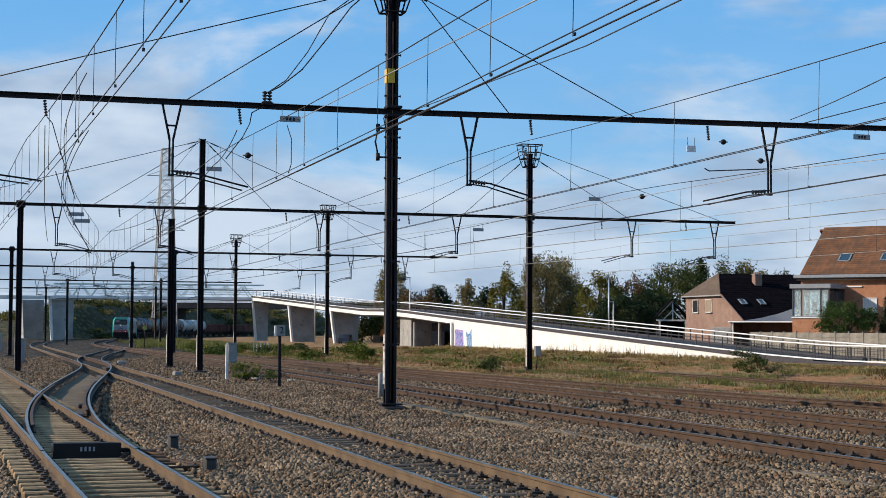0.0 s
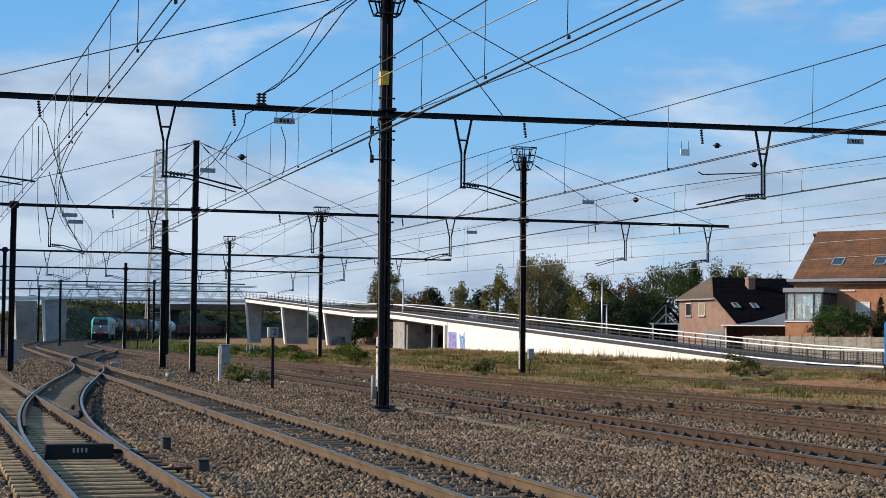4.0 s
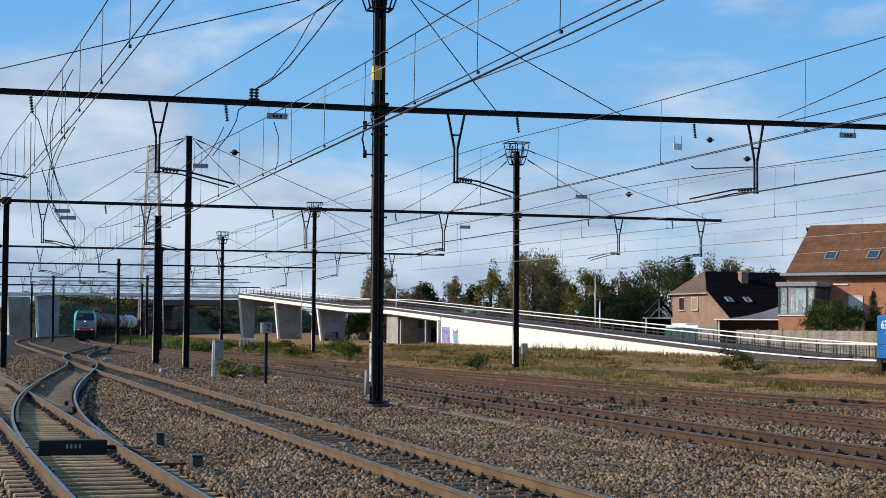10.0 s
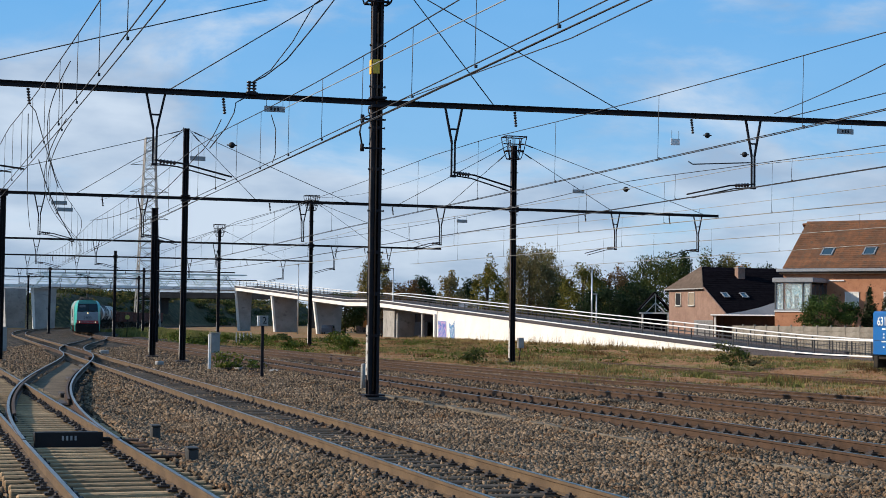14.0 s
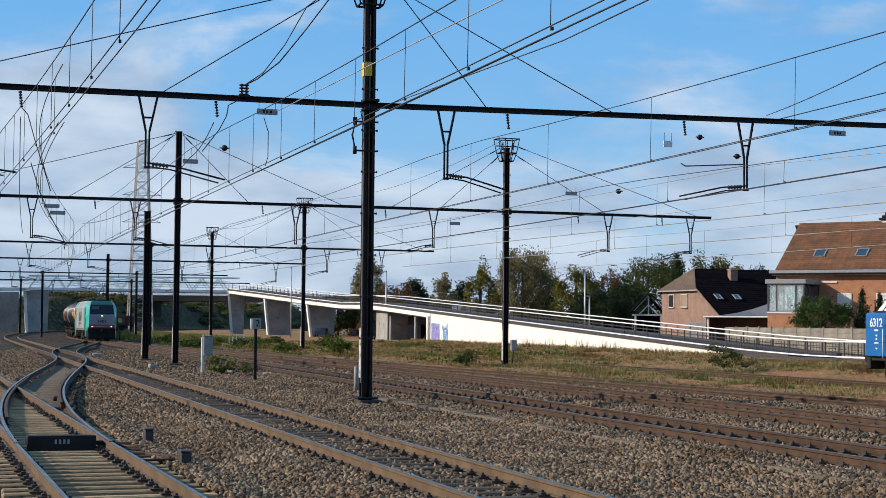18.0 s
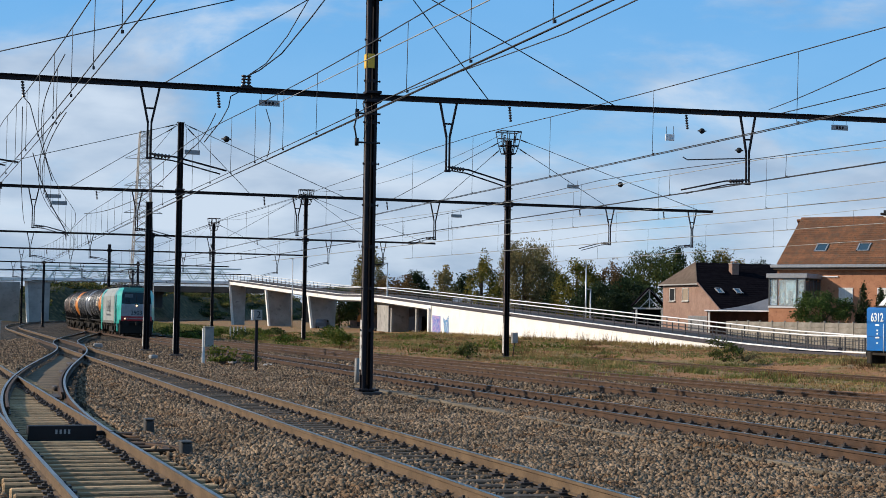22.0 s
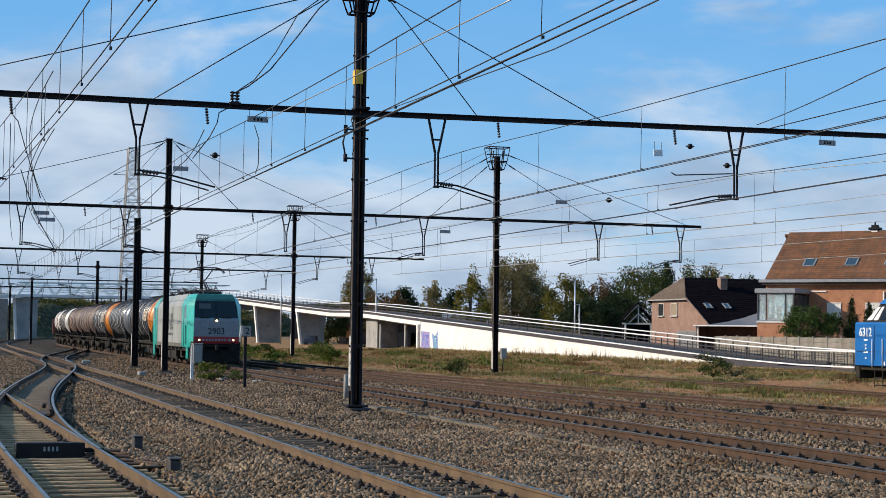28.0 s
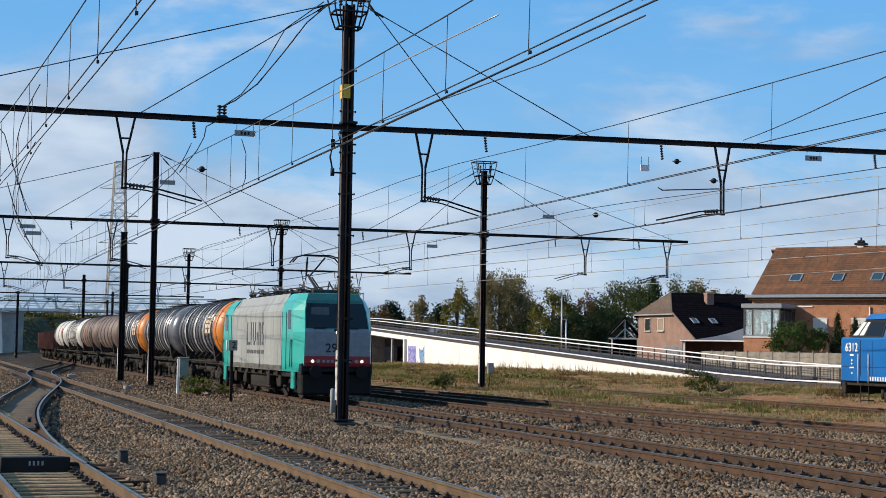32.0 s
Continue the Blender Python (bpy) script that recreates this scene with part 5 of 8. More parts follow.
def electric_loco():
    lo = thing("electric_locomotive", "turquoise and pale grey electric locomotive hauling tank wagons, headlights on", "locomotive")
    L = 15.75
    h = L / 2
    prof = [(-1.49, 1.02), (1.49, 1.02), (1.49, 3.30), (1.34, 3.62), (1.12, 3.80), (-1.12, 3.80), (-1.34, 3.62), (-1.49, 3.30)]
    part("body", Mesh().prism(prof, -h + 2.8, h - 2.8), M_LGREY, lo, "pale grey body sides")
    part("frame", Mesh().box(0, 0, 0.80, 2.7, L - 1.6, 0.24, 0.03), M_GRIME, lo, "dark underframe")
    for y0, d in ((-h, 1), (h, -1)):
        rows, rings = cab_levels(y0, d)
        vv = [p for r in rings for p in r]
        n = 6
        ff = [(i * n + j, i * n + (j + 1) % n, (i + 1) * n + (j + 1) % n, (i + 1) * n + j) for i in range(len(rings) - 1) for j in range(n)]
        ff += [tuple(range(n))[::-1], tuple((len(rings) - 1) * n + j for j in range(n))]
        cab = part("cab", Mesh().add(vv, ff), M_TURQ, lo, "turquoise driving cab")
        part("front_panel", cab_panel(y0, d, 1.62, 2.62, -0.98, 0.98), M_FGREY, cab, "pale blue-grey front panel")
        part("lamp_strip", cab_panel(y0, d, 1.24, 1.62, -1.0, 1.0, 0.016), M_RED, cab, "dark red lamp strip")
        part("windscreen", cab_panel(y0, d, 2.64, 3.56, -0.97, 0.97, 0.016), M_SCREEN, cab, "dark one-piece windscreen")
        part("screen_pillar", cab_panel(y0, d, 2.64, 3.56, -0.02, 0.02, 0.022), M_DARK, cab)
        part("brow", cab_panel(y0, d, 3.56, 3.93, -0.99, 0.99, 0.014), M_TURQ_DARK, cab, "dark teal brow")
        part("sun_blind", cab_panel(y0, d, 3.14, 3.42, -0.80, -0.22, 0.020), M_BLIND_DIM, cab, "half-drawn pale sun blind")
        for u in (-0.55, 0.45):
            part("wiper", cab_panel(y0, d, 2.62, 2.68, u - 0.2, u + 0.2, 0.05), M_BLACK, cab)
        part("lower_panel", cab_panel(y0, d, 1.03, 1.24, -1.0, 1.0, 0.014), M_BLACK, cab, "black lower front panel")
        part("valance", Mesh().box(0, y0 + d * 0.40, 0.20, 2.66, 0.7, 0.90, 0.06), M_BLACK, lo, "black snow plough and valance")
        part("buffer_beam", Mesh().box(0, y0 + d * 0.30, 0.92, 2.7, 0.5, 0.42, 0.03), M_DARK, lo)
        buffers(lo, y0 + d * 0.1, -d * 0.75)
        part("coupler", Mesh().box(0, y0 - d * 0.1, 0.88, 0.18, 0.45, 0.3, 0.03).tube([(0.3, y0, 0.9), (0.32, y0 - d * 0.12, 0.55), (0.4, y0, 0.4)], 0.03), M_GRIME, lo)
        for sx in (-1, 1):
            if y0 < 0:
                part("headlamp", Mesh().lathe([(-0.03, 0.058), (0.05, 0.05)], "y", (sx * 0.93, y0 - 0.0, 1.43), 14), M_LAMP, cab, "lit warm headlamp")
            part("tail_lamp", Mesh().lathe([(-0.03, 0.07), (0.05, 0.07)], "y", (sx * 0.72, y0 - d * 0.002, 1.43), 12), M_SIGN, cab)
            part("side_window", Mesh().box(sx * 1.492, y0 + d * 1.45, 2.60, 0.014, 0.50, 0.72, 0.004), M_SCREEN, cab)
            part("cab_door", Mesh().box(sx * 1.495, y0 + d * 2.3, 1.1, 0.016, 0.60, 2.15, 0.005), M_TURQ, cab)
            part("door_seam", Mesh().box(sx * 1.497, y0 + d * 1.95, 1.1, 0.016, 0.06, 2.15).box(sx * 1.497, y0 + d * 2.64, 1.1, 0.016, 0.05, 2.15), M_TURQ_DARK, cab, "dark door seam")
            part("grab_rail", Mesh().tube([(sx * 1.53, y0 + d * 0.82, 1.2), (sx * 1.53, y0 + d * 0.82, 2.15), (sx * 1.53, y0 + d * 0.95, 2.22), (sx * 1.53, y0 + d * 1.10, 2.15), (sx * 1.53, y0 + d * 1.10, 1.2)], 0.018, 5), M_TURQ_DARK, cab)
            part("corner_step", Mesh().box(sx * 1.40, y0 + d * 1.0, 0.38, 0.12, 0.5, 0.66, 0.04), M_TURQ, cab, "turquoise corner skirt")
        part("top_lamp", Mesh().box(0, y0 - d * -0.03, 2.36, 0.26, 0.08, 0.26, 0.02), M_DARK, cab)
        if y0 < 0:
            part("top_lamp_lens", Mesh().lathe([(-0.02, 0.07), (0.02, 0.07)], "y", (0, y0 - 0.02, 2.49), 12), M_LAMP, cab, "lit warm top lamp")
            letters("2903", 0.46, M_NUM, cab, pose(0, y0 - 0.017, 1.90, 90, 0, 0), "number", 0.007)
            for i in range(7):
                part("marking", cab_panel(y0, d, 1.38, 1.48, -0.45 + i * 0.13, -0.37 + i * 0.13, 0.022), M_FGREY, cab, "small pale illegible marking")
    for sx in (-1, 1):
        for y in (-4.9, -1.75, 1.75, 4.9):
            part("panel_seam", Mesh().box(sx * 1.492, y, 1.05, 0.01, 0.025, 2.25), M_SIGN, lo)
        part("sill_line", Mesh().box(sx * 1.493, 0, 1.50, 0.012, 10.1, 0.035), M_SIGN, lo)
        part("roof_fairing", Mesh().add([(sx * 1.46, -5.0, 3.38), (sx * 1.46, 5.0, 3.38), (sx * 1.10, 4.8, 3.98), (sx * 1.10, -4.8, 3.98), (sx * 0.98, -4.8, 3.78), (sx * 0.98, 4.8, 3.78)],
             [(0, 1, 2, 3), (3, 2, 5, 4), (0, 3, 4), (1, 5, 2), (0, 4, 5, 1)]), M_LGREY, lo)
        x = sx * 1.497
        # lettering kept as plain blocks
        for at_y, w, z0, hgt in ((-1.62, 0.13, 1.98, 0.95), (-1.30, 0.34, 1.98, 0.13), (-0.86, 0.12, 1.98, 0.95), (-0.42, 0.12, 2.16, 0.77), (-0.20, 0.20, 1.98, 0.18), (0.02, 0.12, 2.16, 0.77),
                                (0.40, 0.10, 1.98, 0.55), (0.74, 0.11, 1.98, 0.95), (1.10, 0.11, 1.98, 0.80), (0.92, 0.30, 2.74, 0.15), (1.50, 0.34, 2.78, 0.14), (1.42, 0.14, 2.45, 0.36), (1.58, 0.14, 2.08, 0.40), (1.50, 0.34, 1.98, 0.13)):
            part("logo_block", Mesh().box(x, -0.1 - sx * -at_y, z0, 0.014, w, hgt), M_LOGO, lo, "dark grey logo stroke")
        for i in range(5):
            part("slogan_bar", Mesh().box(x, -0.1 - sx * (-1.45 + i * 0.72), 1.64, 0.014, 0.55, 0.15), M_LOGO, lo, "grey illegible slogan")
        part("sill_grime", Mesh().box(x - sx * 0.002, 0, 1.03, 0.012, 10.1, 0.20), M_SILL, lo, "grimy lower sill")
        for i in range(7):
            part("jacking_point", Mesh().box(sx * 1.45, -4.4 + i * 1.45, 0.86, 0.12, 0.22, 0.18, 0.02), M_GRIME, lo)
        for y in (-5.2, -2.7, 2.7, 5.2):
            part("sand_box", Mesh().box(sx * 1.28, y * 0.86, 0.42, 0.26, 0.42, 0.42, 0.03).tube([(sx * 1.2, y * 0.86, 0.42), (sx * 0.95, y * 0.86 + 0.3, 0.1)], 0.03, 5), M_GRIME, lo)
        part("step", Mesh().box(sx * 1.40, -5.6, 0.45, 0.12, 0.5, 0.05).box(sx * 1.40, 5.6, 0.45, 0.12, 0.5, 0.05), M_GRIME, lo)
    for y in (-4.4, 4.4):
        bogie(lo, y, 2.6, 0.6)
    part("transformer", Mesh().box(0, 0, 0.28, 2.5, 3.8, 0.5, 0.06), M_GRIME, lo)
    # roof gear and pantographs
    rnd = random.Random(5)
    part("roof_deck", Mesh().box(0, 0, 3.79, 1.9, 10.4, 0.06), M_ROOFGEAR, lo, "dark roof deck")
    for i in range(14):
        y = -5.2 + i * 0.8
        part("roof_cable", Mesh().tube([(rnd.uniform(-0.9, 0.9), y, 3.9), (rnd.uniform(-0.8, 0.8), y + 0.3, rnd.uniform(4.25, 4.5)), (rnd.uniform(-0.9, 0.9), y + 0.75, 3.95)], 0.028, 5), M_ROOFGEAR, lo)
        part("roof_box", Mesh().box(rnd.uniform(-0.35, 0.35), y, 3.80, rnd.uniform(0.5, 1.1), rnd.uniform(0.3, 0.6), rnd.uniform(0.22, 0.50), 0.03), M_ROOFGEAR, lo)
        part("roof_insulator", insulator_mesh((rnd.choice((-0.8, 0.8)), y, 3.80), (rnd.choice((-0.8, 0.8)), y, 4.2), 0.07, 4), M_INSUL, lo)
    part("bus_bar", Mesh().tube([(-0.7, -5.2, 4.22), (-0.7, 5.2, 4.22)], 0.025, 5).tube([(0.4, -5.2, 4.3), (0.4, 5.2, 4.3)], 0.025, 5), M_ROOFGEAR, lo)
    pan = part("pantograph", Mesh().bar((-0.55, -5.0, 4.05), (0.55, -5.0, 4.05), 0.08).bar((-0.55, -3.7, 4.05), (0.55, -3.7, 4.05), 0.08).bar((-0.5, -5.0, 4.05), (-0.5, -3.7, 4.05), 0.07).bar((0.5, -5.0, 4.05), (0.5, -3.7, 4.05), 0.07), M_STEEL, lo, "raised single-arm pantograph")
    for sx in (-0.5, 0.5):
        for sy in (-5.0, -3.7):
            part("foot_insulator", insulator_mesh((sx, sy, 3.8), (sx, sy, 4.05), 0.08, 3), M_INSUL, pan)
    part("lower_arm", Mesh().tube([(0, -4.7, 4.1), (0, -3.0, 4.78)], 0.06).tube([(0.2, -4.5, 4.08), (0.15, -3.05, 4.70)], 0.03), M_STEEL, pan)
    part("upper_arm", Mesh().tube([(-0.08, -3.0, 4.78), (-0.35, -4.3, 5.42)], 0.035).tube([(0.08, -3.0, 4.78), (0.35, -4.3, 5.42)], 0.035), M_STEEL, pan)
    for dy in (-0.25, 0.25):
        part("pan_head", Mesh().tube([(-1.0, -4.3 + dy, 5.20), (-0.80, -4.3 + dy, 5.42), (-0.5, -4.3 + dy, 5.50), (0.5, -4.3 + dy, 5.50), (0.80, -4.3 + dy, 5.42), (1.0, -4.3 + dy, 5.20)], 0.03), M_STEEL, pan)
    part("lowered_pantograph", Mesh().bar((-0.5, 4.5, 4.1), (0.5, 4.5, 4.1), 0.08).tube([(0, 4.6, 4.15), (0, 6.2, 4.22)], 0.05).tube([(-0.8, 4.8, 4.28), (0.8, 4.8, 4.28)], 0.03), M_STEEL, lo, "folded rear pantograph")
    return lo, L


M_TANK = {
    "slate": material("tank_slate", (0.12, 0.13, 0.155), (0.16, 0.17, 0.19), 0.30, 0.25, 0.7, 30, 0.05, 0.003, c=(0.24, 0.23, 0.22), spots=0.64),
    "silver": material("tank_silver", (0.52, 0.52, 0.52), (0.40, 0.41, 0.42), 0.38, 0.15, 0.8, 30, 0.05, 0.003, c=(0.16, 0.13, 0.11), spots=0.62),
    "brown": material("tank_brown", (0.17, 0.11, 0.085), (0.12, 0.085, 0.07), 0.6, 0.1, 0.8, 30, 0.1, 0.004, c=(0.25, 0.17, 0.12), spots=0.62),
    "white": material("tank_white", (0.66, 0.65, 0.62), (0.52, 0.50, 0.47), 0.45, 0.0, 0.8, 30, 0.05, 0.003, c=(0.33, 0.24, 0.17), spots=0.64),
    "grey": material("tank_grey", (0.26, 0.28, 0.31), (0.19, 0.20, 0.22), 0.5, 0.2, 0.8, 30, 0.05, 0.003, c=(0.12, 0.10, 0.09), spots=0.62),
}
M_ORANGE = material("tank_orange", (0.62, 0.20, 0.025), (0.52, 0.16, 0.02), 0.45, 0.0, 1.0, 30, 0.05, 0.003, c=(0.30, 0.12, 0.04), spots=0.68)
M_BAND = material("tank_band_dark", (0.045, 0.045, 0.05), (0.03, 0.03, 0.034), 0.4, 0.3)
M_OXIDE = material("wagon_oxide_red", (0.13, 0.050, 0.040), (0.09, 0.036, 0.032), 0.75, 0.0, 0.8, 30, 0.2, 0.005, c=(0.08, 0.045, 0.035), spots=0.6)
M_LABEL = material("label_cream", (0.62, 0.52, 0.40), (0.50, 0.36, 0.22), 0.6, 0.0, 2.5, 30, 0.05, 0.002)
M_RUSTY = material("sheet_rusty", (0.36, 0.22, 0.13), (0.28, 0.16, 0.10), 0.6, 0.0, 1.5, 30, 0.1, 0.003)
PITCH = 14.0


def underframe(w, L):
    fr = Mesh().box(-0.55, 0, 0.98, 0.2, L, 0.26, 0.02).box(0.55, 0, 0.98, 0.2, L, 0.26, 0.02)
    part("underframe", fr, M_GRIME, w, "grimy underframe beams")
    for y in (-L / 2, L / 2):
        part("headstock", Mesh().box(0, y, 0.95, 2.5, 0.25, 0.34, 0.03), M_GRIME, w)
        buffers(w, y, 0.75 if y > 0 else -0.75)
    for y in (-L / 2 + 2.4, L / 2 - 2.4):
        bogie(w, y, 1.8, 0.46)
    part("brake_gear", Mesh().box(0.3, 0, 0.55, 0.8, 1.4, 0.4, 0.04).tube([(-0.7, -2.2, 0.75), (-0.7, 1.0, 0.75)], 0.16, 8), M_GRIME, w)


def tank_wagon(label, shell, end_mat=None, ribs=9, patch=None, sheets=(), sheet_mat=None):
    w = thing("tank_wagon", label, "tank wagon", group="tank wagons of the train")
    L = 12.9
    underframe(w, L)
    r, zc, hl = 1.46, 2.66, L / 2 - 0.35
    k = 28
    part("barrel", Mesh().lathe([(-hl + 1.1, r), (hl - 1.1, r)], "y", (0, 0, zc), k), M_TANK[shell], w)
    for d in (-1, 1):
        pr = [(d * (hl - 1.1), r), (d * (hl - 0.55), r), (d * (hl - 0.35), r * 0.95), (d * (hl - 0.15), r * 0.78), (d * hl, r * 0.4), (d * hl, 0.02)]
        part("tank_end", Mesh().lathe(pr, "y", (0, 0, zc), k), end_mat if end_mat and d < 0 else M_TANK[shell], w, "dished orange tank end" if end_mat and d < 0 else "")
    if end_mat:
        part("colour_ring", Mesh().lathe([(-hl + 0.52, r + 0.012), (-hl + 1.3, r + 0.012)], "y", (0, 0, zc), k), end_mat, w, "broad orange ring")
    rnd = random.Random(len(label) * 7 + ribs)
    at = [-hl + 1.75 + (2 * hl - 3.2) * i / (ribs - 1) + rnd.uniform(-0.16, 0.16) for i in range(ribs)]
    for y in at:
        q = rnd.uniform(0.035, 0.075)
        part("hoop", Mesh().lathe([(y - q - 0.02, r + 0.01), (y - q, r + 0.045), (y + q, r + 0.045), (y + q + 0.02, r + 0.01)], "y", (0, 0, zc), k), M_BAND, w, "dark cladding hoop")
    # silver rings paint the sun's reflections between hoops; a given sheet_mat is plain colour
    for i in sheets:
        if i + 1 < len(at):
            a = at[i] + 0.14 + rnd.uniform(0, 0.35)
            b = max(a + 0.15, at[i + 1] - 0.14 - rnd.uniform(0, 0.35))
            part("cladding_ring", Mesh().lathe([(a, r + 0.012), (b, r + 0.012)], "y", (0, 0, zc), k), sheet_mat or M_TANK["silver"], w, "cladding ring; silver ones painted as highlights")
    if patch:
        for sx in (-1, 1):
            vv = []
            for rr in (r + 0.014, r + 0.024):
                for q in range(5):
                    a = math.radians(-6 + 8 * q)
                    vv += [(sx * rr * math.cos(a), -hl + 1.95, zc + rr * math.sin(a)), (sx * rr * math.cos(a), -hl + 3.5, zc + rr * math.sin(a))]
            ff = [(10 + 2 * q, 11 + 2 * q, 13 + 2 * q, 12 + 2 * q) for q in range(4)] + [(0, 1, 11, 10), (8, 18, 19, 9)] + [(2 * q, 10 + 2 * q, 12 + 2 * q, 2 * q + 2) for q in range(4)] + [(2 * q + 1, 2 * q + 3, 13 + 2 * q, 11 + 2 * q) for q in range(4)]
            part("placard", Mesh().add(vv, ff), patch, w, "pale label panel on the barrel")
            for q in range(3):
                a = math.radians(20 - 9 * q)
                part("placard_line", Mesh().box(sx * (r + 0.028) * math.cos(a), -hl + 2.7, zc + (r + 0.028) * math.sin(a), 0.012, 1.1, 0.06), M_LOGO, w, "illegible line of marking")
    for sx in (-1, 1):
        for i in range(7):
            y = -hl + 1.4 + (2 * hl - 2.8) * i / 6
            part("bracket", Mesh().bar((sx * 1.25, y, 1.28), (sx * 0.95, y, 1.62), 0.09, 0.14), M_GRIME, w)
        part("side_pipe", Mesh().tube([(sx * 1.2, -hl + 1.0, 1.15), (sx * 1.2, hl - 1.0, 1.15)], 0.05, 6), M_GRIME, w)
    for y in (-hl + 1.9, hl - 1.9):
        part("saddle", Mesh().prism([(-1.2, 1.2), (1.2, 1.2), (1.35, 2.0), (0.9, 1.55), (0, 1.35), (-0.9, 1.55), (-1.35, 2.0)], y - 0.22, y + 0.22), M_GRIME, w)
    part("walkway", Mesh().box(0, 0, zc + r + 0.06, 0.6, 7.5, 0.05).tube([(0.32, -3.7, zc + r + 0.1), (0.32, 3.7, zc + r + 0.1)], 0.02, 5), M_GRIME, w)
    part("manway", Mesh().lathe([(0, 0.28), (0.10, 0.28), (0.12, 0.2)], "z", (0, 0, zc + r - 0.05), 14), M_GRIME, w)
    for y in (-hl + 0.8,):
        part("ladder", Mesh().tube([(-0.22, -hl - 0.12, 1.1), (-0.22, -hl - 0.02, zc + r)], 0.02, 5).tube([(0.22, -hl - 0.12, 1.1), (0.22, -hl - 0.02, zc + r)], 0.02, 5), M_GRIME, w)
    part("outlet", Mesh().tube([(-1.2, 0.4, 0.8), (1.2, 0.4, 0.8)], 0.09, 8), M_GRIME, w)
    return w, L


def open_wagon(label):
    w = thing("open_wagon", label, "freight wagon", group="open wagons of the train")
    L = 12.9
    underframe(w, L)
    for sx in (-1, 1):
        part("side", Mesh().box(sx * 1.36, 0, 1.25, 0.08, L - 0.6, 1.75, 0.01), M_OXIDE, w)
        for i in range(9):
            part("stake", Mesh().box(sx * 1.44, -L / 2 + 0.7 + i * (L - 1.4) / 8, 1.15, 0.1, 0.16, 1.9, 0.01), M_OXIDE, w)
    for y in (-L / 2 + 0.32, L / 2 - 0.32):
        part("end_wall", Mesh().box(0, y, 1.25, 2.8, 0.08, 1.85, 0.01), M_OXIDE, w)
        for sx in (-0.8, 0, 0.8):
            part("end_stake", Mesh().box(sx, y + (-0.08 if y < 0 else 0.08), 1.2, 0.14, 0.1, 1.9, 0.01), M_OXIDE, w)
    part("floor", Mesh().box(0, 0, 1.22, 2.7, L - 0.6, 0.08), M_GRIME, w)
    return w, L


def train_pose(s):
    x, y, a = bend(s, C_X)
    return pose(x, y, 0.0, 0, 0, -a)


NOSE_END, SPEED = 56.5, 7.35


def nose(t):
    return NOSE_END + SPEED * (32.0 - t)


loco, LOCO_L = electric_loco()
TRAIN = [(loco, LOCO_L / 2)]
back = LOCO_L + 0.1
for made in (
    lambda: tank_wagon("dark slate tank wagon with an orange end behind the locomotive", "slate", M_ORANGE, 11, M_LABEL, (2, 5, 8)),
    lambda: tank_wagon("slate tank wagon with bright sheets between dark hoops", "slate", None, 10, None, (1, 3, 5, 6, 8)),
    lambda: tank_wagon("slate tank wagon with a broad orange end and dark hoops", "slate", M_ORANGE, 10, M_LABEL, (2, 4, 6, 7)),
    lambda: tank_wagon("brown tank wagon with dark hoops", "brown", None, 5),
    lambda: tank_wagon("brown tank wagon with a rust-orange sheet", "brown", None, 6, None, (3,), M_RUSTY),
    lambda: tank_wagon("white tank wagon with dark hoops", "white", None, 9),
    lambda: tank_wagon("white tank wagon with an orange placard", "white", None, 3, M_ORANGE),
    lambda: open_wagon("rust-red open freight wagon"),
    lambda: open_wagon("rust-red open freight wagon"),
    lambda: open_wagon("rust-red open freight wagon"),
    lambda: open_wagon("rust-red open freight wagon"),
    lambda: open_wagon("rust-red open freight wagon"),
):
    w, wl_ = made()
    TRAIN.append((w, back + PITCH / 2))
    back += PITCH


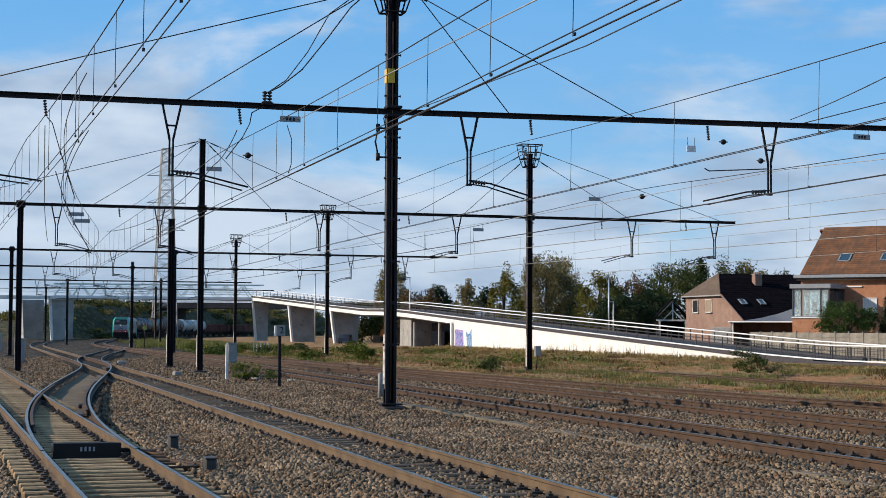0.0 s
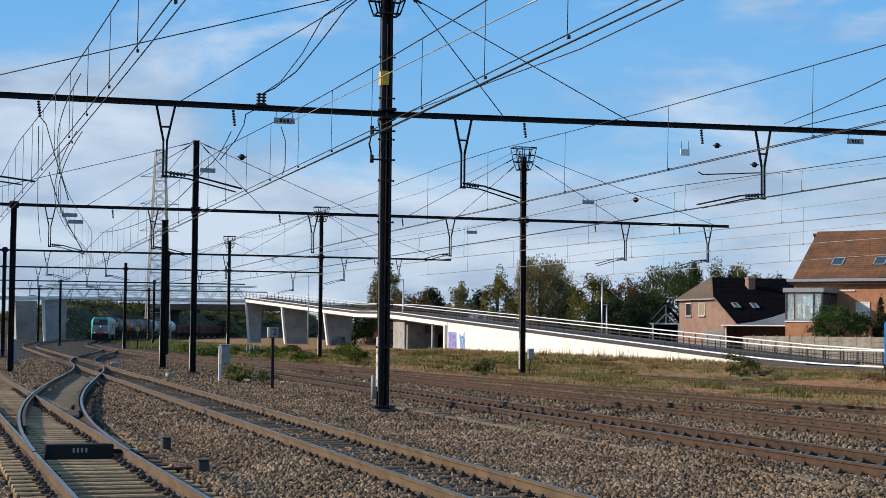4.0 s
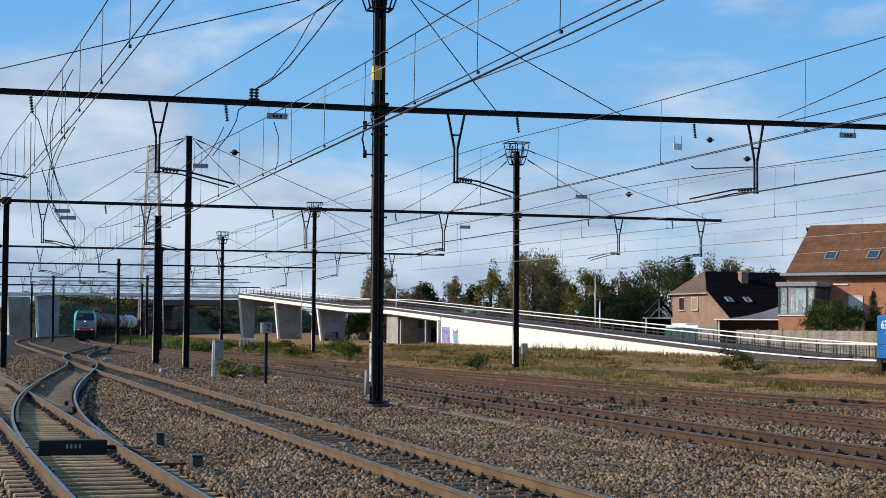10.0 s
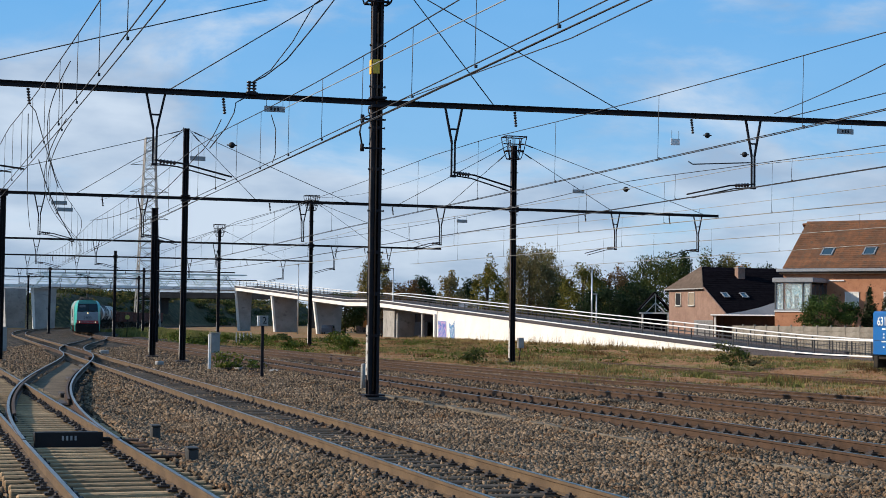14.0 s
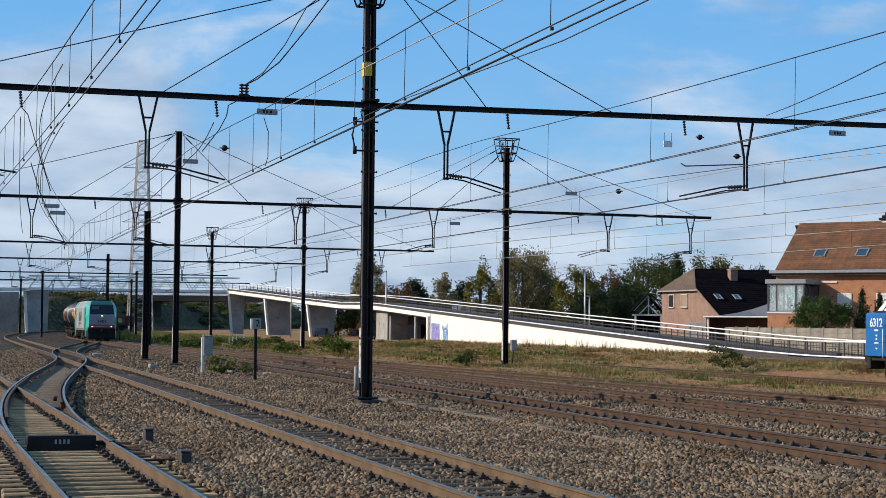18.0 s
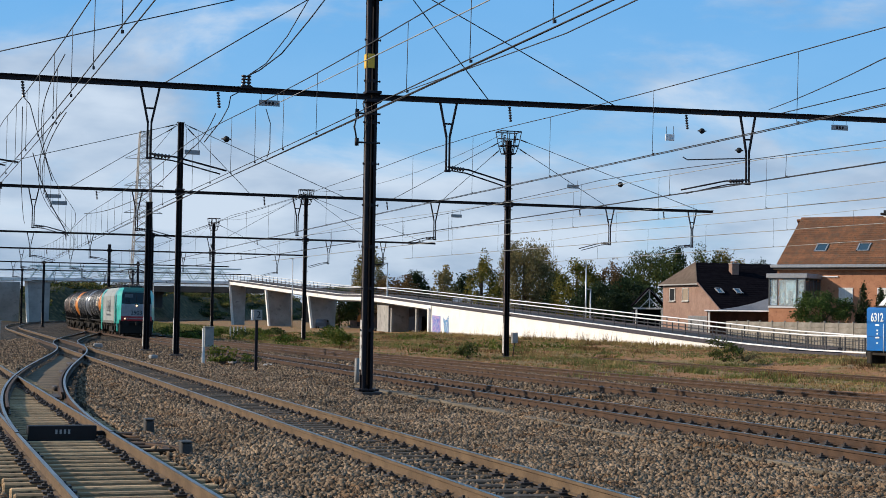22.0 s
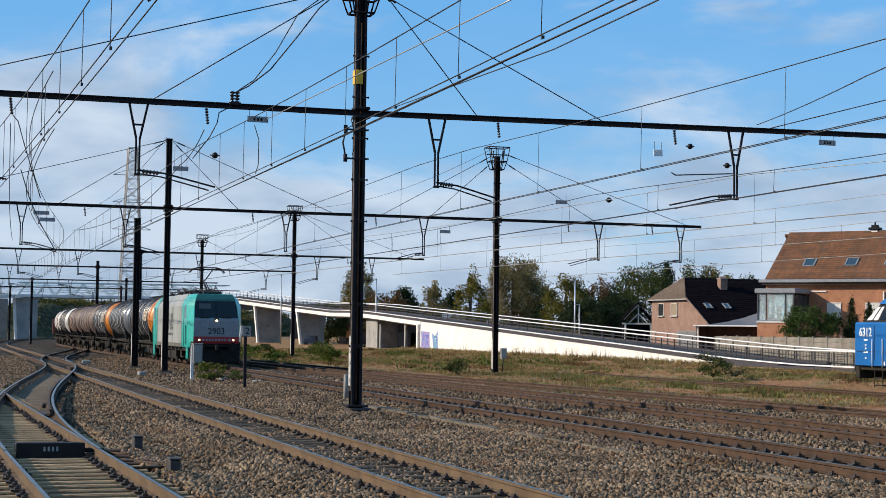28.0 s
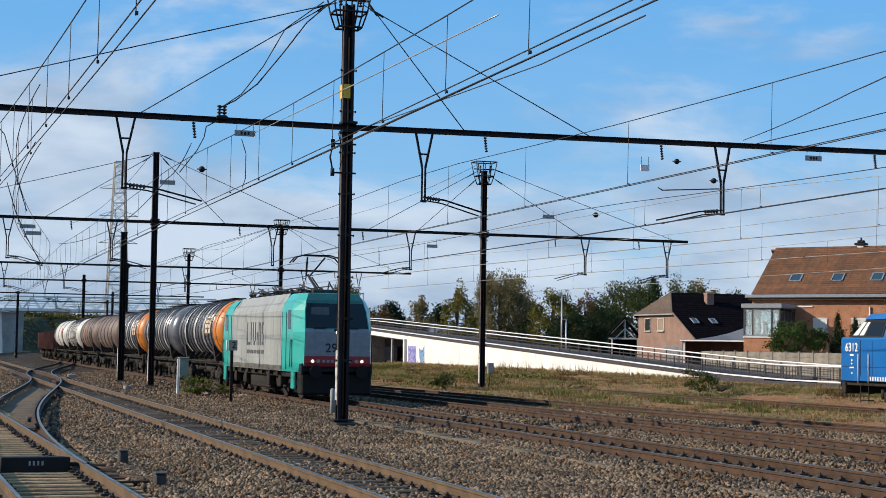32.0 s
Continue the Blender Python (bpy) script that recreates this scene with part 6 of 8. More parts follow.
# ---------------------------------------------------------------- the parked blue locomotive
def diesel_loco():
    lo = thing("diesel_locomotive", "bright blue diesel locomotive parked on the overgrown siding", "locomotive", pose(38.98, 58.8 - 8.0, -0.34, 0, 0, 2.8))
    h = 8.0
    w = 1.45
    part("body", Mesh().prism([(-w, 1.18), (w, 1.18), (w, 2.92), (w - 0.08, 3.0), (-w + 0.08, 3.0), (-w, 2.92)], -h, h), M_BLUE, lo, "bright blue body")
    part("hood_roof", Mesh().prism([(-w + 0.1, 3.0), (w - 0.1, 3.0), (w - 0.35, 3.7), (w - 0.75, 4.0), (-w + 0.75, 4.0), (-w + 0.35, 3.7)], -h + 2.6, h - 2.6), M_BLUE, lo)
    for d in (-1, 1):
        y0 = d * (h - 0.55)
        cab = part("cab", Mesh().add([(-w + 0.06, y0, 3.0), (w - 0.06, y0, 3.0), (w - 0.06, y0 - d * 2.2, 3.0), (-w + 0.06, y0 - d * 2.2, 3.0),
                                       (-w + 0.34, y0 - d * 0.75, 3.75), (w - 0.34, y0 - d * 0.75, 3.75), (w - 0.34, y0 - d * 2.2, 3.75), (-w + 0.34, y0 - d * 2.2, 3.75)],
                                      [(0, 1, 2, 3), (4, 5, 6, 7), (0, 1, 5, 4), (1, 2, 6, 5), (2, 3, 7, 6), (3, 0, 4, 7)]), M_DARK, lo, "glazed cab with sloping windscreens")
        for sx in (-1, 1):
            part("windscreen", Mesh().add([(sx * 0.12, y0 + d * 0.012, 3.06), (sx * (w - 0.2), y0 + d * 0.012, 3.06), (sx * (w - 0.42), y0 - d * 0.69, 3.70), (sx * 0.12, y0 - d * 0.69, 3.70),
                                           (sx * 0.12, y0 + d * 0.002, 3.06), (sx * (w - 0.2), y0 + d * 0.002, 3.06), (sx * (w - 0.42), y0 - d * 0.70, 3.70), (sx * 0.12, y0 - d * 0.70, 3.70)],
                                          [(0, 1, 2, 3), (4, 7, 6, 5), (0, 4, 5, 1), (1, 5, 6, 2), (2, 6, 7, 3), (3, 7, 4, 0)]), M_SCREEN, cab)
            for (ya, yb, yc, yd), mat, lab in (((-0.18, -0.52, -0.84, -0.66), M_WHITE, "pale drawn blind"), ((-0.62, -0.92, -1.10, -0.94), M_WHITE, "pale drawn blind"), ((-1.05, -2.1, -2.1, -1.22), M_SCREEN, "dark side window")):
                xa, xb = sx * (w - 0.06 - 0.28 * 0.1 + 0.012), sx * (w - 0.06 - 0.28 * 0.86 + 0.012)
                ring = [(xa, y0 + d * ya, 3.08), (xa, y0 + d * yb, 3.08), (xb, y0 + d * yc, 3.64), (xb, y0 + d * yd, 3.64)]
                part("side_window", Mesh().add(ring + [(x - sx * 0.02, y, z) for x, y, z in ring], [(0, 1, 2, 3), (4, 7, 6, 5), (0, 4, 5, 1), (1, 5, 6, 2), (2, 6, 7, 3), (3, 7, 4, 0)]), mat, cab, lab)
        part("cab_roof", Mesh().prism([(-w + 0.28, 3.75), (w - 0.28, 3.75), (w - 0.6, 3.98), (0, 4.06), (-w + 0.6, 3.98)], min(y0 - d * 0.7, y0 - d * 2.25), max(y0 - d * 0.7, y0 - d * 2.25)), M_BLUE, cab, "blue domed cab roof")
        part("headstock", Mesh().box(0, d * h, 0.62, 2.7, 0.3, 0.5, 0.04), M_GRIME, lo)
        buffers(lo, d * (h + 0.1), d * 0.75)
        bogie(lo, d * 4.2, 2.2, 0.5)
        part("nose_lamp", Mesh().lathe([(0, 0.1), (0.05, 0.09)], "y", (-0.9, d * h - 0.02, 1.5), 12).lathe([(0, 0.1), (0.05, 0.09)], "y", (0.9, d * h - 0.02, 1.5), 12), M_WHITE, lo)
    for sx in (-1, 1):
        x = sx * (w + 0.004)
        for y in (h - 1.35, h - 2.15, -h + 1.35, -h + 2.15):
            part("door_seam", Mesh().box(x, y, 1.4, 0.012, 0.025, 1.45), M_NUM, lo)
        part("waist_seam", Mesh().box(x, 0, 1.75, 0.012, 2 * h - 0.2, 0.02), M_NUM, lo)
        for i in range(72):
            part("sill_stripe", Mesh().box(x, -h + 1.9 + i * 0.17, 1.20, 0.012, 0.08, 0.17), M_WHITE, lo)
        part("sole_bar", Mesh().box(sx * 1.2, 0, 0.98, 0.16, 2 * h - 0.3, 0.2, 0.02), M_GRIME, lo)
        letters("6312", 0.51, M_WHITE, lo, pose(x + sx * 0.006, h - 0.74, 2.56, 90, 0, 90 * sx) @ Matrix.Diagonal((0.86, 1, 1, 1)), "number", 0.008)
        for z, q in ((2.22, 0.26), (2.0, 0.10), (1.86, 0.10), (1.70, 0.30), (1.46, 0.10)):
            part("side_mark", Mesh().box(x, h - 0.75, z, 0.012, q, 0.07), M_WHITE, lo, "small white illegible marking")
        part("grab_rail", Mesh().tube([(x + sx * 0.05, h - 1.25, 1.1), (x + sx * 0.05, h - 1.25, 2.3)], 0.02, 5).tube([(x + sx * 0.05, h - 1.95, 1.1), (x + sx * 0.05, h - 1.95, 2.3)], 0.02, 5), M_WHITE, lo)
        part("foot_steps", Mesh().box(sx * 1.3, h - 1.6, 0.35, 0.3, 0.55, 0.05).box(sx * 1.3, h - 1.6, 0.65, 0.3, 0.55, 0.05).box(sx * 1.42, h - 1.32, 0.3, 0.03, 0.03, 0.7).box(sx * 1.42, h - 1.88, 0.3, 0.03, 0.03, 0.7), M_GRIME, lo)
    part("fuel_tank", Mesh().box(0, 0, 0.35, 2.5, 3.4, 0.6, 0.08), M_GRIME, lo)
    part("exhaust", Mesh().tube([(-0.9, h - 3.0, 3.9), (-0.9, h - 3.0, 4.35)], 0.03, 6), M_DARK, lo)
    return lo


diesel_loco()


# ---------------------------------------------------------------- houses
M_BRICK_PINK = material("brick_pink", (0.29, 0.19, 0.150), (0.235, 0.150, 0.118), 0.9, 0.0, 1.5, 14, 0.3, 0.006, c=(0.34, 0.21, 0.16), spots=0.62)
M_BRICK_RED = material("brick_red", (0.44, 0.215, 0.125), (0.37, 0.175, 0.10), 0.9, 0.0, 1.5, 14, 0.3, 0.006, c=(0.26, 0.11, 0.07), spots=0.63)
M_ROOF_DARK = material("roof_slate_dark", (0.010, 0.009, 0.011), (0.007, 0.006, 0.008), 0.95, 0.0, 2.0, 12, 0.4, 0.02, per="object", spread=0.12)
M_ROOF_DARK.node_tree.nodes["Principled BSDF"].inputs["Specular IOR Level"].default_value = 0.0
M_ROOF_BROWN = material("roof_tile_brown", (0.125, 0.09, 0.068), (0.095, 0.068, 0.05), 0.85, 0.0, 2.0, 12, 0.4, 0.02, per="object", spread=0.15)
M_TILE = material("roof_tile_orange", (0.20, 0.088, 0.042), (0.125, 0.062, 0.034), 0.85, 0.0, 0.9, 9, 0.5, 0.03, c=(0.12, 0.072, 0.045), spots=0.58, per="object", spread=0.12)
M_ZINC = material("zinc_grey", (0.30, 0.31, 0.33), (0.24, 0.25, 0.27), 0.5, 0.3)
M_ZINC_DULL = material("zinc_dull_blue", (0.13, 0.14, 0.165), (0.10, 0.11, 0.13), 0.75)
M_FRAME = plain("window_frame_grey", (0.22, 0.23, 0.25), 0.5)
M_GLASS = glass("window_glass", (0.02, 0.035, 0.045))
M_FRAME_DARK = plain("window_frame_dark", (0.05, 0.055, 0.06), 0.5)
M_GLASS_CLEAR = glass("bay_glass_clear", (0.75, 0.86, 0.90), 0.6)
M_GLASS_CLEAR.node_tree.nodes["Principled BSDF"].inputs["Transmission Weight"].default_value = 0.85
# brick darkened in its colour for the shade under the garage roof
M_BRICK_SHADED = material("brick_shaded", (0.10, 0.055, 0.040), (0.07, 0.040, 0.030), 0.9, 0.0, 1.5, 14, 0.3, 0.006)
M_ROOM = plain("room_back_wall", (0.05, 0.06, 0.065), 0.8)
M_POSTER = material("poster_pale_blue", (0.10, 0.20, 0.26), (0.04, 0.15, 0.22), 0.6, 0.0, 2.2, 20, 0.0, c=(0.50, 0.54, 0.56), spots=0.55)
M_BLIND = plain("roller_blind", (0.75, 0.74, 0.70), 0.6)
M_TIMBER = material("timber_grey", (0.34, 0.33, 0.32), (0.26, 0.25, 0.24), 0.8, squash=(4, 4, 0.5))
M_PANEL = material("concrete_panel", (0.27, 0.245, 0.21), (0.19, 0.172, 0.145), 0.9, 0.0, 1.0, 20, 0.3, 0.008, per="object", spread=0.12)
M_TAUPE = plain("blind_taupe", (0.30, 0.24, 0.18), 0.7)
M_TIMBER_WHITE = plain("timber_pale", (0.62, 0.60, 0.56), 0.6)


def face(pts, t=0.06):
    """A slab of thickness t behind a flat outline."""
    p = [Vector(q) for q in pts]
    n = (p[1] - p[0]).cross(p[2] - p[0]).normalized() * t
    k = len(p)
    return Mesh().add(p + [q - n for q in p], [tuple(range(k)), tuple(range(k, 2 * k))[::-1]] + [(i, k + i, k + (i + 1) % k, (i + 1) % k) for i in range(k)])


def tile_rows(parent, a, b, c, d, rows, mat, name="tile_course", lap=0.04):
    """Courses of tiles on a roof slope: a-b along the eaves, d-c along the ridge; each course laps the one below."""
    a, b, c, d = (Vector(p) for p in (a, b, c, d))
    n = (b - a).cross(d - a).normalized()
    for i in range(rows):
        t0, t1 = i / rows, (i + 1.12) / rows
        p0, p1 = a.lerp(d, t0), b.lerp(c, t0)
        q0, q1 = a.lerp(d, min(t1, 1)), b.lerp(c, min(t1, 1))
        part(name, Mesh().add([p0 + n * lap, p1 + n * lap, q1 + n * 0.005, q0 + n * 0.005, p0 + n * (lap - 0.035), p1 + n * (lap - 0.035), q1 - n * 0.03, q0 - n * 0.03],
                              [(0, 1, 2, 3), (4, 7, 6, 5), (0, 4, 5, 1), (1, 5, 6, 2), (2, 6, 7, 3), (3, 7, 4, 0)]), mat, parent)


def framed_window(parent, m, w, h, pane, panes=2, frame=None, name="window"):
    """A window with frame, mullions and panes; m puts its lower middle on the wall, facing local -y."""
    win = part(name, Mesh().box(0, -0.03, 0, w + 0.14, 0.06, 0.07, m=m).box(0, -0.03, h - 0.07, w + 0.14, 0.06, 0.07, m=m)
               .box(-w / 2, -0.03, 0, 0.08, 0.06, h, m=m).box(w / 2, -0.03, 0, 0.08, 0.06, h, m=m), frame or M_FRAME, parent)
    for i in range(panes):
        x = -w / 2 + w * (i + 0.5) / panes
        part("pane", Mesh().box(x, -0.015, 0.07, w / panes - 0.05, 0.02, h - 0.14, m=m), pane, win)
        if i:
            part("mullion", Mesh().box(-w / 2 + w * i / panes, -0.03, 0.05, 0.06, 0.06, h - 0.1, m=m), frame or M_FRAME, win)
    part("sill", Mesh().box(0, -0.07, -0.08, w + 0.25, 0.16, 0.08, m=m), M_CONCRETE, win)
    return win


def skylight(parent, p, u, v, w, h):
    """A roof window: p lower left corner, u along the eaves, v up the slope."""
    p, u, v = Vector(p), Vector(u).normalized(), Vector(v).normalized()
    n = u.cross(v)
    m = Matrix((( *u, 0), (*v, 0), (*n, 0), (0, 0, 0, 1))).transposed()
    m.translation = p + n * 0.03
    s = part("skylight", Mesh().box(w / 2, 0.05, 0, w + 0.16, 0.10, 0.1, m=m).box(w / 2, h - 0.05, 0, w + 0.16, 0.10, 0.1, m=m).box(0, h / 2, 0, 0.12, h, 0.1, m=m).box(w, h / 2, 0, 0.12, h, 0.1, m=m), M_ZINC, parent)
    part("pane", Mesh().box(w / 2, h / 2, 0.03, w - 0.1, h - 0.1, 0.03, m=m), M_GLASS, s)


# the pink brick house with a dark roof
pink = thing("house", "pink brick house with a steep dark roof and chimney", "house")
X0, X1, YR = 77.0, 90.0, 158.45
gable = [(X0, 147.9, -0.5), (X0, 147.9, 2.4), (X0, 154.3, 5.9), (X0, 163.4, 5.9), (X0, 163.4, -0.5)]
part("wall", face(gable, 0.3), M_BRICK_PINK, pink, "sunlit pink brick gable wall")
part("wall", Mesh().box((X0 + X1) / 2 + 0.2, 148.2, -0.5, X1 - X0 - 0.4, 0.3, 2.7), M_BRICK_PINK, pink, "pink brick eaves wall")
part("wall", Mesh().box((X0 + X1) / 2 + 0.2, 163.2, -0.5, X1 - X0 - 0.4, 0.3, 6.3), M_BRICK_PINK, pink, "pink brick rear wall")
part("wall", Mesh().box(X1, 156.4, -0.5, 0.3, 12.0, 5.0), M_BRICK_PINK, pink, "pink brick end wall")
r_n = part("roof", face([(X0 - 0.3, 147.4, 2.26), (X1, 147.4, 2.26), (X1, YR, 8.35), (X0 + 1.6, YR, 8.35), (X0 - 0.3, 154.1, 5.95)], 0.15), M_ROOF_DARK, pink, "steep dark slate roof slope")
part("roof", face([(X1, 164.0, 5.75), (X0 - 0.3, 164.0, 5.75), (X0 - 0.3, 163.7, 5.95), (X0 + 1.6, YR, 8.35), (X1, YR, 8.35)], 0.15), M_ROOF_DARK, pink)
r_h = part("roof", face([(X0 - 0.35, 163.8, 5.9), (X0 - 0.35, 154.1, 5.9), (X0 + 1.6, YR, 8.40)], 0.12), M_ROOF_BROWN, pink, "small brown half-hip")
for i in range(9):
    t0, t1 = i / 9, (i + 1) / 9
    a, b, c = Vector((X0 - 0.38, 163.8, 5.93)), Vector((X0 - 0.38, 154.1, 5.93)), Vector((X0 + 1.6, YR, 8.43))
    part("tile_course", face([a.lerp(c, t0), b.lerp(c, t0), b.lerp(c, t1), a.lerp(c, t1)], -0.03), M_ROOF_BROWN, r_h)
tile_rows(r_n, (X0 - 0.28, 147.4, 2.26), (X1, 147.4, 2.26), (X1, 154.1, 5.945), (X0 - 0.28, 154.1, 5.945), 16, M_ROOF_DARK, "slate_course", 0.025)
tile_rows(r_n, (X0 - 0.28, 154.1, 5.945), (X1, 154.1, 5.945), (X1, YR, 8.35), (X0 + 1.62, YR, 8.35), 10, M_ROOF_DARK, "slate_course", 0.025)
part("verge", Mesh().bar((X0 - 0.36, 147.4, 2.30), (X0 - 0.36, 154.1, 5.98), 0.14, 0.14), M_BRICK_PINK, pink)
part("eaves_board", Mesh().bar((X0 - 0.35, 154.1, 5.87), (X0 - 0.35, 163.8, 5.87), 0.14, 0.14), M_TIMBER, pink, "pale eaves board")
ch = part("chimney", Mesh().box(82.2, 156.4, 6.0, 0.85, 0.8, 2.2, 0.03), M_BRICK_PINK, pink, "pink brick chimney")
part("chimney_cap", Mesh().box(82.2, 156.4, 8.2, 1.0, 0.95, 0.12, 0.02), M_CONCRETE, ch)
for i in (-0.22, 0.22):
    part("chimney_pot", Mesh().lathe([(8.3, 0.14), (8.5, 0.11)], "z", (82.2 + i, 156.4, 0), 10), M_BRICK_RED, ch)
for y, w, mat in ((160.9, 1.35, M_DARK), (157.6, 1.5, M_TAUPE)):
    framed_window(pink, Matrix.Translation((X0 - 0.02, y, 4.05)) @ Matrix.Rotation(radians(-90), 4, "Z"), w, 1.45, mat, 1, M_TIMBER_WHITE)
for x in (78.1, 80.3):
    skylight(pink, (x, 151.9, 5.95 + 0.55 * -2.2 + 0.1), (1, 0, 0), (0, 1, 0.55), 0.6, 1.1)

# the open timber porch beside it
porch = thing("timber_porch", "open porch with a pale timber truss and dark roof", "porch", pose(77.7, 168.5, -0.25, 0, 0, -22))
part("truss", Mesh().bar((-1.7, 0, 4.0), (0, 0, 5.8), 0.16).bar((1.7, 0, 4.0), (0, 0, 5.8), 0.16).bar((-1.9, 0, 3.5), (1.9, 0, 3.5), 0.18).bar((0, 0, 3.5), (0, 0, 5.7), 0.14).bar((-1.1, 0, 3.55), (0, 0, 4.7), 0.12).bar((1.1, 0, 3.55), (0, 0, 4.7), 0.12), M_TIMBER_WHITE, porch, "pale timber truss")
for sx in (-1, 1):
    part("post", Mesh().box(sx * 1.5, 0, 0, 0.2, 0.2, 3.4, 0.02), M_TIMBER_WHITE, porch)
    part("roof", face([(sx * 1.95, -0.3, 3.75), (sx * 1.95, 4.5, 3.75), (0, 4.5, 5.9), (0, -0.3, 5.9)], 0.12), M_ROOF_DARK, porch)
part("back_wall", Mesh().box(0, 4.3, 0, 3.0, 0.2, 3.4), M_ROOF_DARK, porch)
part("side_wall", Mesh().box(-1.6, 2.2, 0, 0.15, 4.2, 3.4), M_ROOF_DARK, porch)

# the tall red brick house
red = thing("house", "tall red brick house with orange tiled roof and skylights", "house", pose(72.8, 130.0, -0.3, 0, 0, -48.7))
LEN, DEP = 20.0, 13.0
EZ, RZ = 7.55, 12.1
part("wall", Mesh().box(LEN / 2, 0.15, -0.2, LEN, 0.3, EZ + 0.2), M_BRICK_RED, red, "sunlit red brick facade")
part("wall", Mesh().box(LEN / 2, DEP - 0.15, -0.2, LEN, 0.3, EZ + 0.2), M_BRICK_RED, red)
for x in (0.15, LEN - 0.15):
    part("gable_wall", Mesh().prism([(0.3, -0.2), (DEP - 0.3, -0.2), (DEP - 0.3, EZ), (DEP / 2, RZ - 0.3), (0.3, EZ)], x - 0.15, x + 0.15, "x"), M_BRICK_RED, red)
rf = part("roof", face([(0.1, -0.5, EZ - 0.15), (LEN + 0.4, -0.5, EZ - 0.15), (LEN + 0.4, DEP / 2, RZ), (0.1, DEP / 2, RZ)], 0.15), M_TILE, red, "weathered orange tile roof")
part("roof", face([(LEN + 0.4, DEP + 0.5, EZ - 0.15), (-0.4, DEP + 0.5, EZ - 0.15), (-0.4, DEP / 2, RZ), (LEN + 0.4, DEP / 2, RZ)], 0.15), M_TILE, red)
sl = Vector((0, DEP / 2 + 0.5, RZ - EZ + 0.15))
n_r = 24
t_u, t_n = sl.normalized(), Vector((0, -sl.z, sl.y)).normalized()
for j in range(n_r):
    # a lapped course: thin at its head, a small lip at its foot, scalloped tile by tile
    p0 = Vector((0.1, -0.5, EZ - 0.15)) + sl * (j / n_r) + t_n * 0.152
    k_t = 70
    vv, ff = [], []
    for i in range(k_t + 1):
        q = p0 + Vector(((LEN + 0.3) * i / k_t, 0, 0))
        b_t = 0.018 if i % 2 else 0.0
        vv += [q, q + t_n * (0.022 + b_t), q + t_u * (sl.length / n_r) + t_n * (0.004 + b_t)]
    for i in range(k_t):
        a = i * 3
        ff += [(a, a + 3, a + 4, a + 1), (a + 1, a + 4, a + 5, a + 2)]
    part("tile_course", Mesh().add(vv, ff), M_TILE, rf)
part("ridge", Mesh().tube([(0.05, DEP / 2, RZ + 0.03), (LEN + 0.45, DEP / 2, RZ + 0.03)], 0.14, 8), M_TILE, red, "orange ridge tiles")
part("gutter", Mesh().box(LEN / 2, -0.62, EZ - 0.35, LEN + 0.9, 0.30, 0.30, 0.04), M_ZINC, red, "zinc gutter")
part("soffit", Mesh().box(LEN / 2, -0.25, EZ - 0.55, LEN + 0.4, 0.6, 0.2, 0.02), M_ROOF_BROWN, red, "dark brown soffit board")
for x in (3.1, 7.0, 10.6, 14.5):
    skylight(red, (x, 1.2, EZ - 0.15 + 1.7 * sl.z / sl.y + 0.16), (1, 0, 0), tuple(sl), 1.0, 1.35)
ch = part("chimney", Mesh().box(8.3, DEP / 2, RZ - 0.4, 0.6, 0.6, 0.62, 0.03), M_WHITE_WALL, red, "low white chimney stub")
part("chimney_cap", Mesh().box(8.3, DEP / 2, RZ + 0.22, 1.1, 0.9, 0.22, 0.05).box(8.3, DEP / 2, RZ + 0.44, 0.6, 0.6, 0.25, 0.05).tube([(8.3, DEP / 2, RZ + 0.6), (8.3, DEP / 2, RZ + 0.95)], 0.08, 8), M_DARK, ch, "dark chimney cowl")
for x, w in ((6.4, 1.2), (10.6, 2.6), (14.6, 2.0)):
    framed_window(red, Matrix.Translation((x, -0.02, 4.0)), w, 1.4, M_BLIND, 2, M_WHITE)
part("downpipe", Mesh().tube([(10.9, -0.12, 0), (10.9, -0.12, 6.4)], 0.07, 8), M_WHITE, red)
part("lintel", Mesh().box(4.2, -0.05, 6.35, 3.0, 0.12, 0.12), M_WHITE, red)
bay = part("bay", Mesh().box(2.3, -2.0, -0.2, 3.4, 4.0, 3.85), M_BRICK_RED, red, "red brick bay with a glazed upper storey")
part("bay_roof", Mesh().box(2.3, -2.0, 6.15, 3.8, 4.3, 0.42, 0.04), M_ZINC, bay, "flat zinc bay roof")
part("bay_core", Mesh().box(2.3, -1.1, 3.75, 2.9, 1.6, 2.3), M_ROOM, bay, "grey room wall behind the glass")
for x in (0.65, 1.42, 3.18, 3.95):
    part("mullion", Mesh().box(x, -3.95, 3.65, 0.12 if x in (0.65, 3.95) else 0.07, 0.12, 2.5), M_FRAME_DARK, bay)
for x, w in ((1.035, 0.66), (2.30, 1.66), (3.565, 0.66)):
    pn = part("pane", Mesh().box(x, -3.93, 3.7, w, 0.03, 2.4), M_GLASS_CLEAR, bay, "tall clear window pane")
    pn.visible_shadow = False
for x, w, z, hgt in ((1.0, 0.22, 3.9, 1.9), (1.75, 0.30, 3.9, 1.5), (2.55, 0.9, 5.0, 0.95), (2.2, 0.18, 3.9, 1.2), (2.85, 0.26, 3.9, 1.3), (3.5, 0.30, 3.9, 1.8)):
    part("curtain", Mesh().box(x, -3.6, z, w, 0.05, hgt, 0.01), M_POSTER, bay, "pale blue and white hanging cloth")
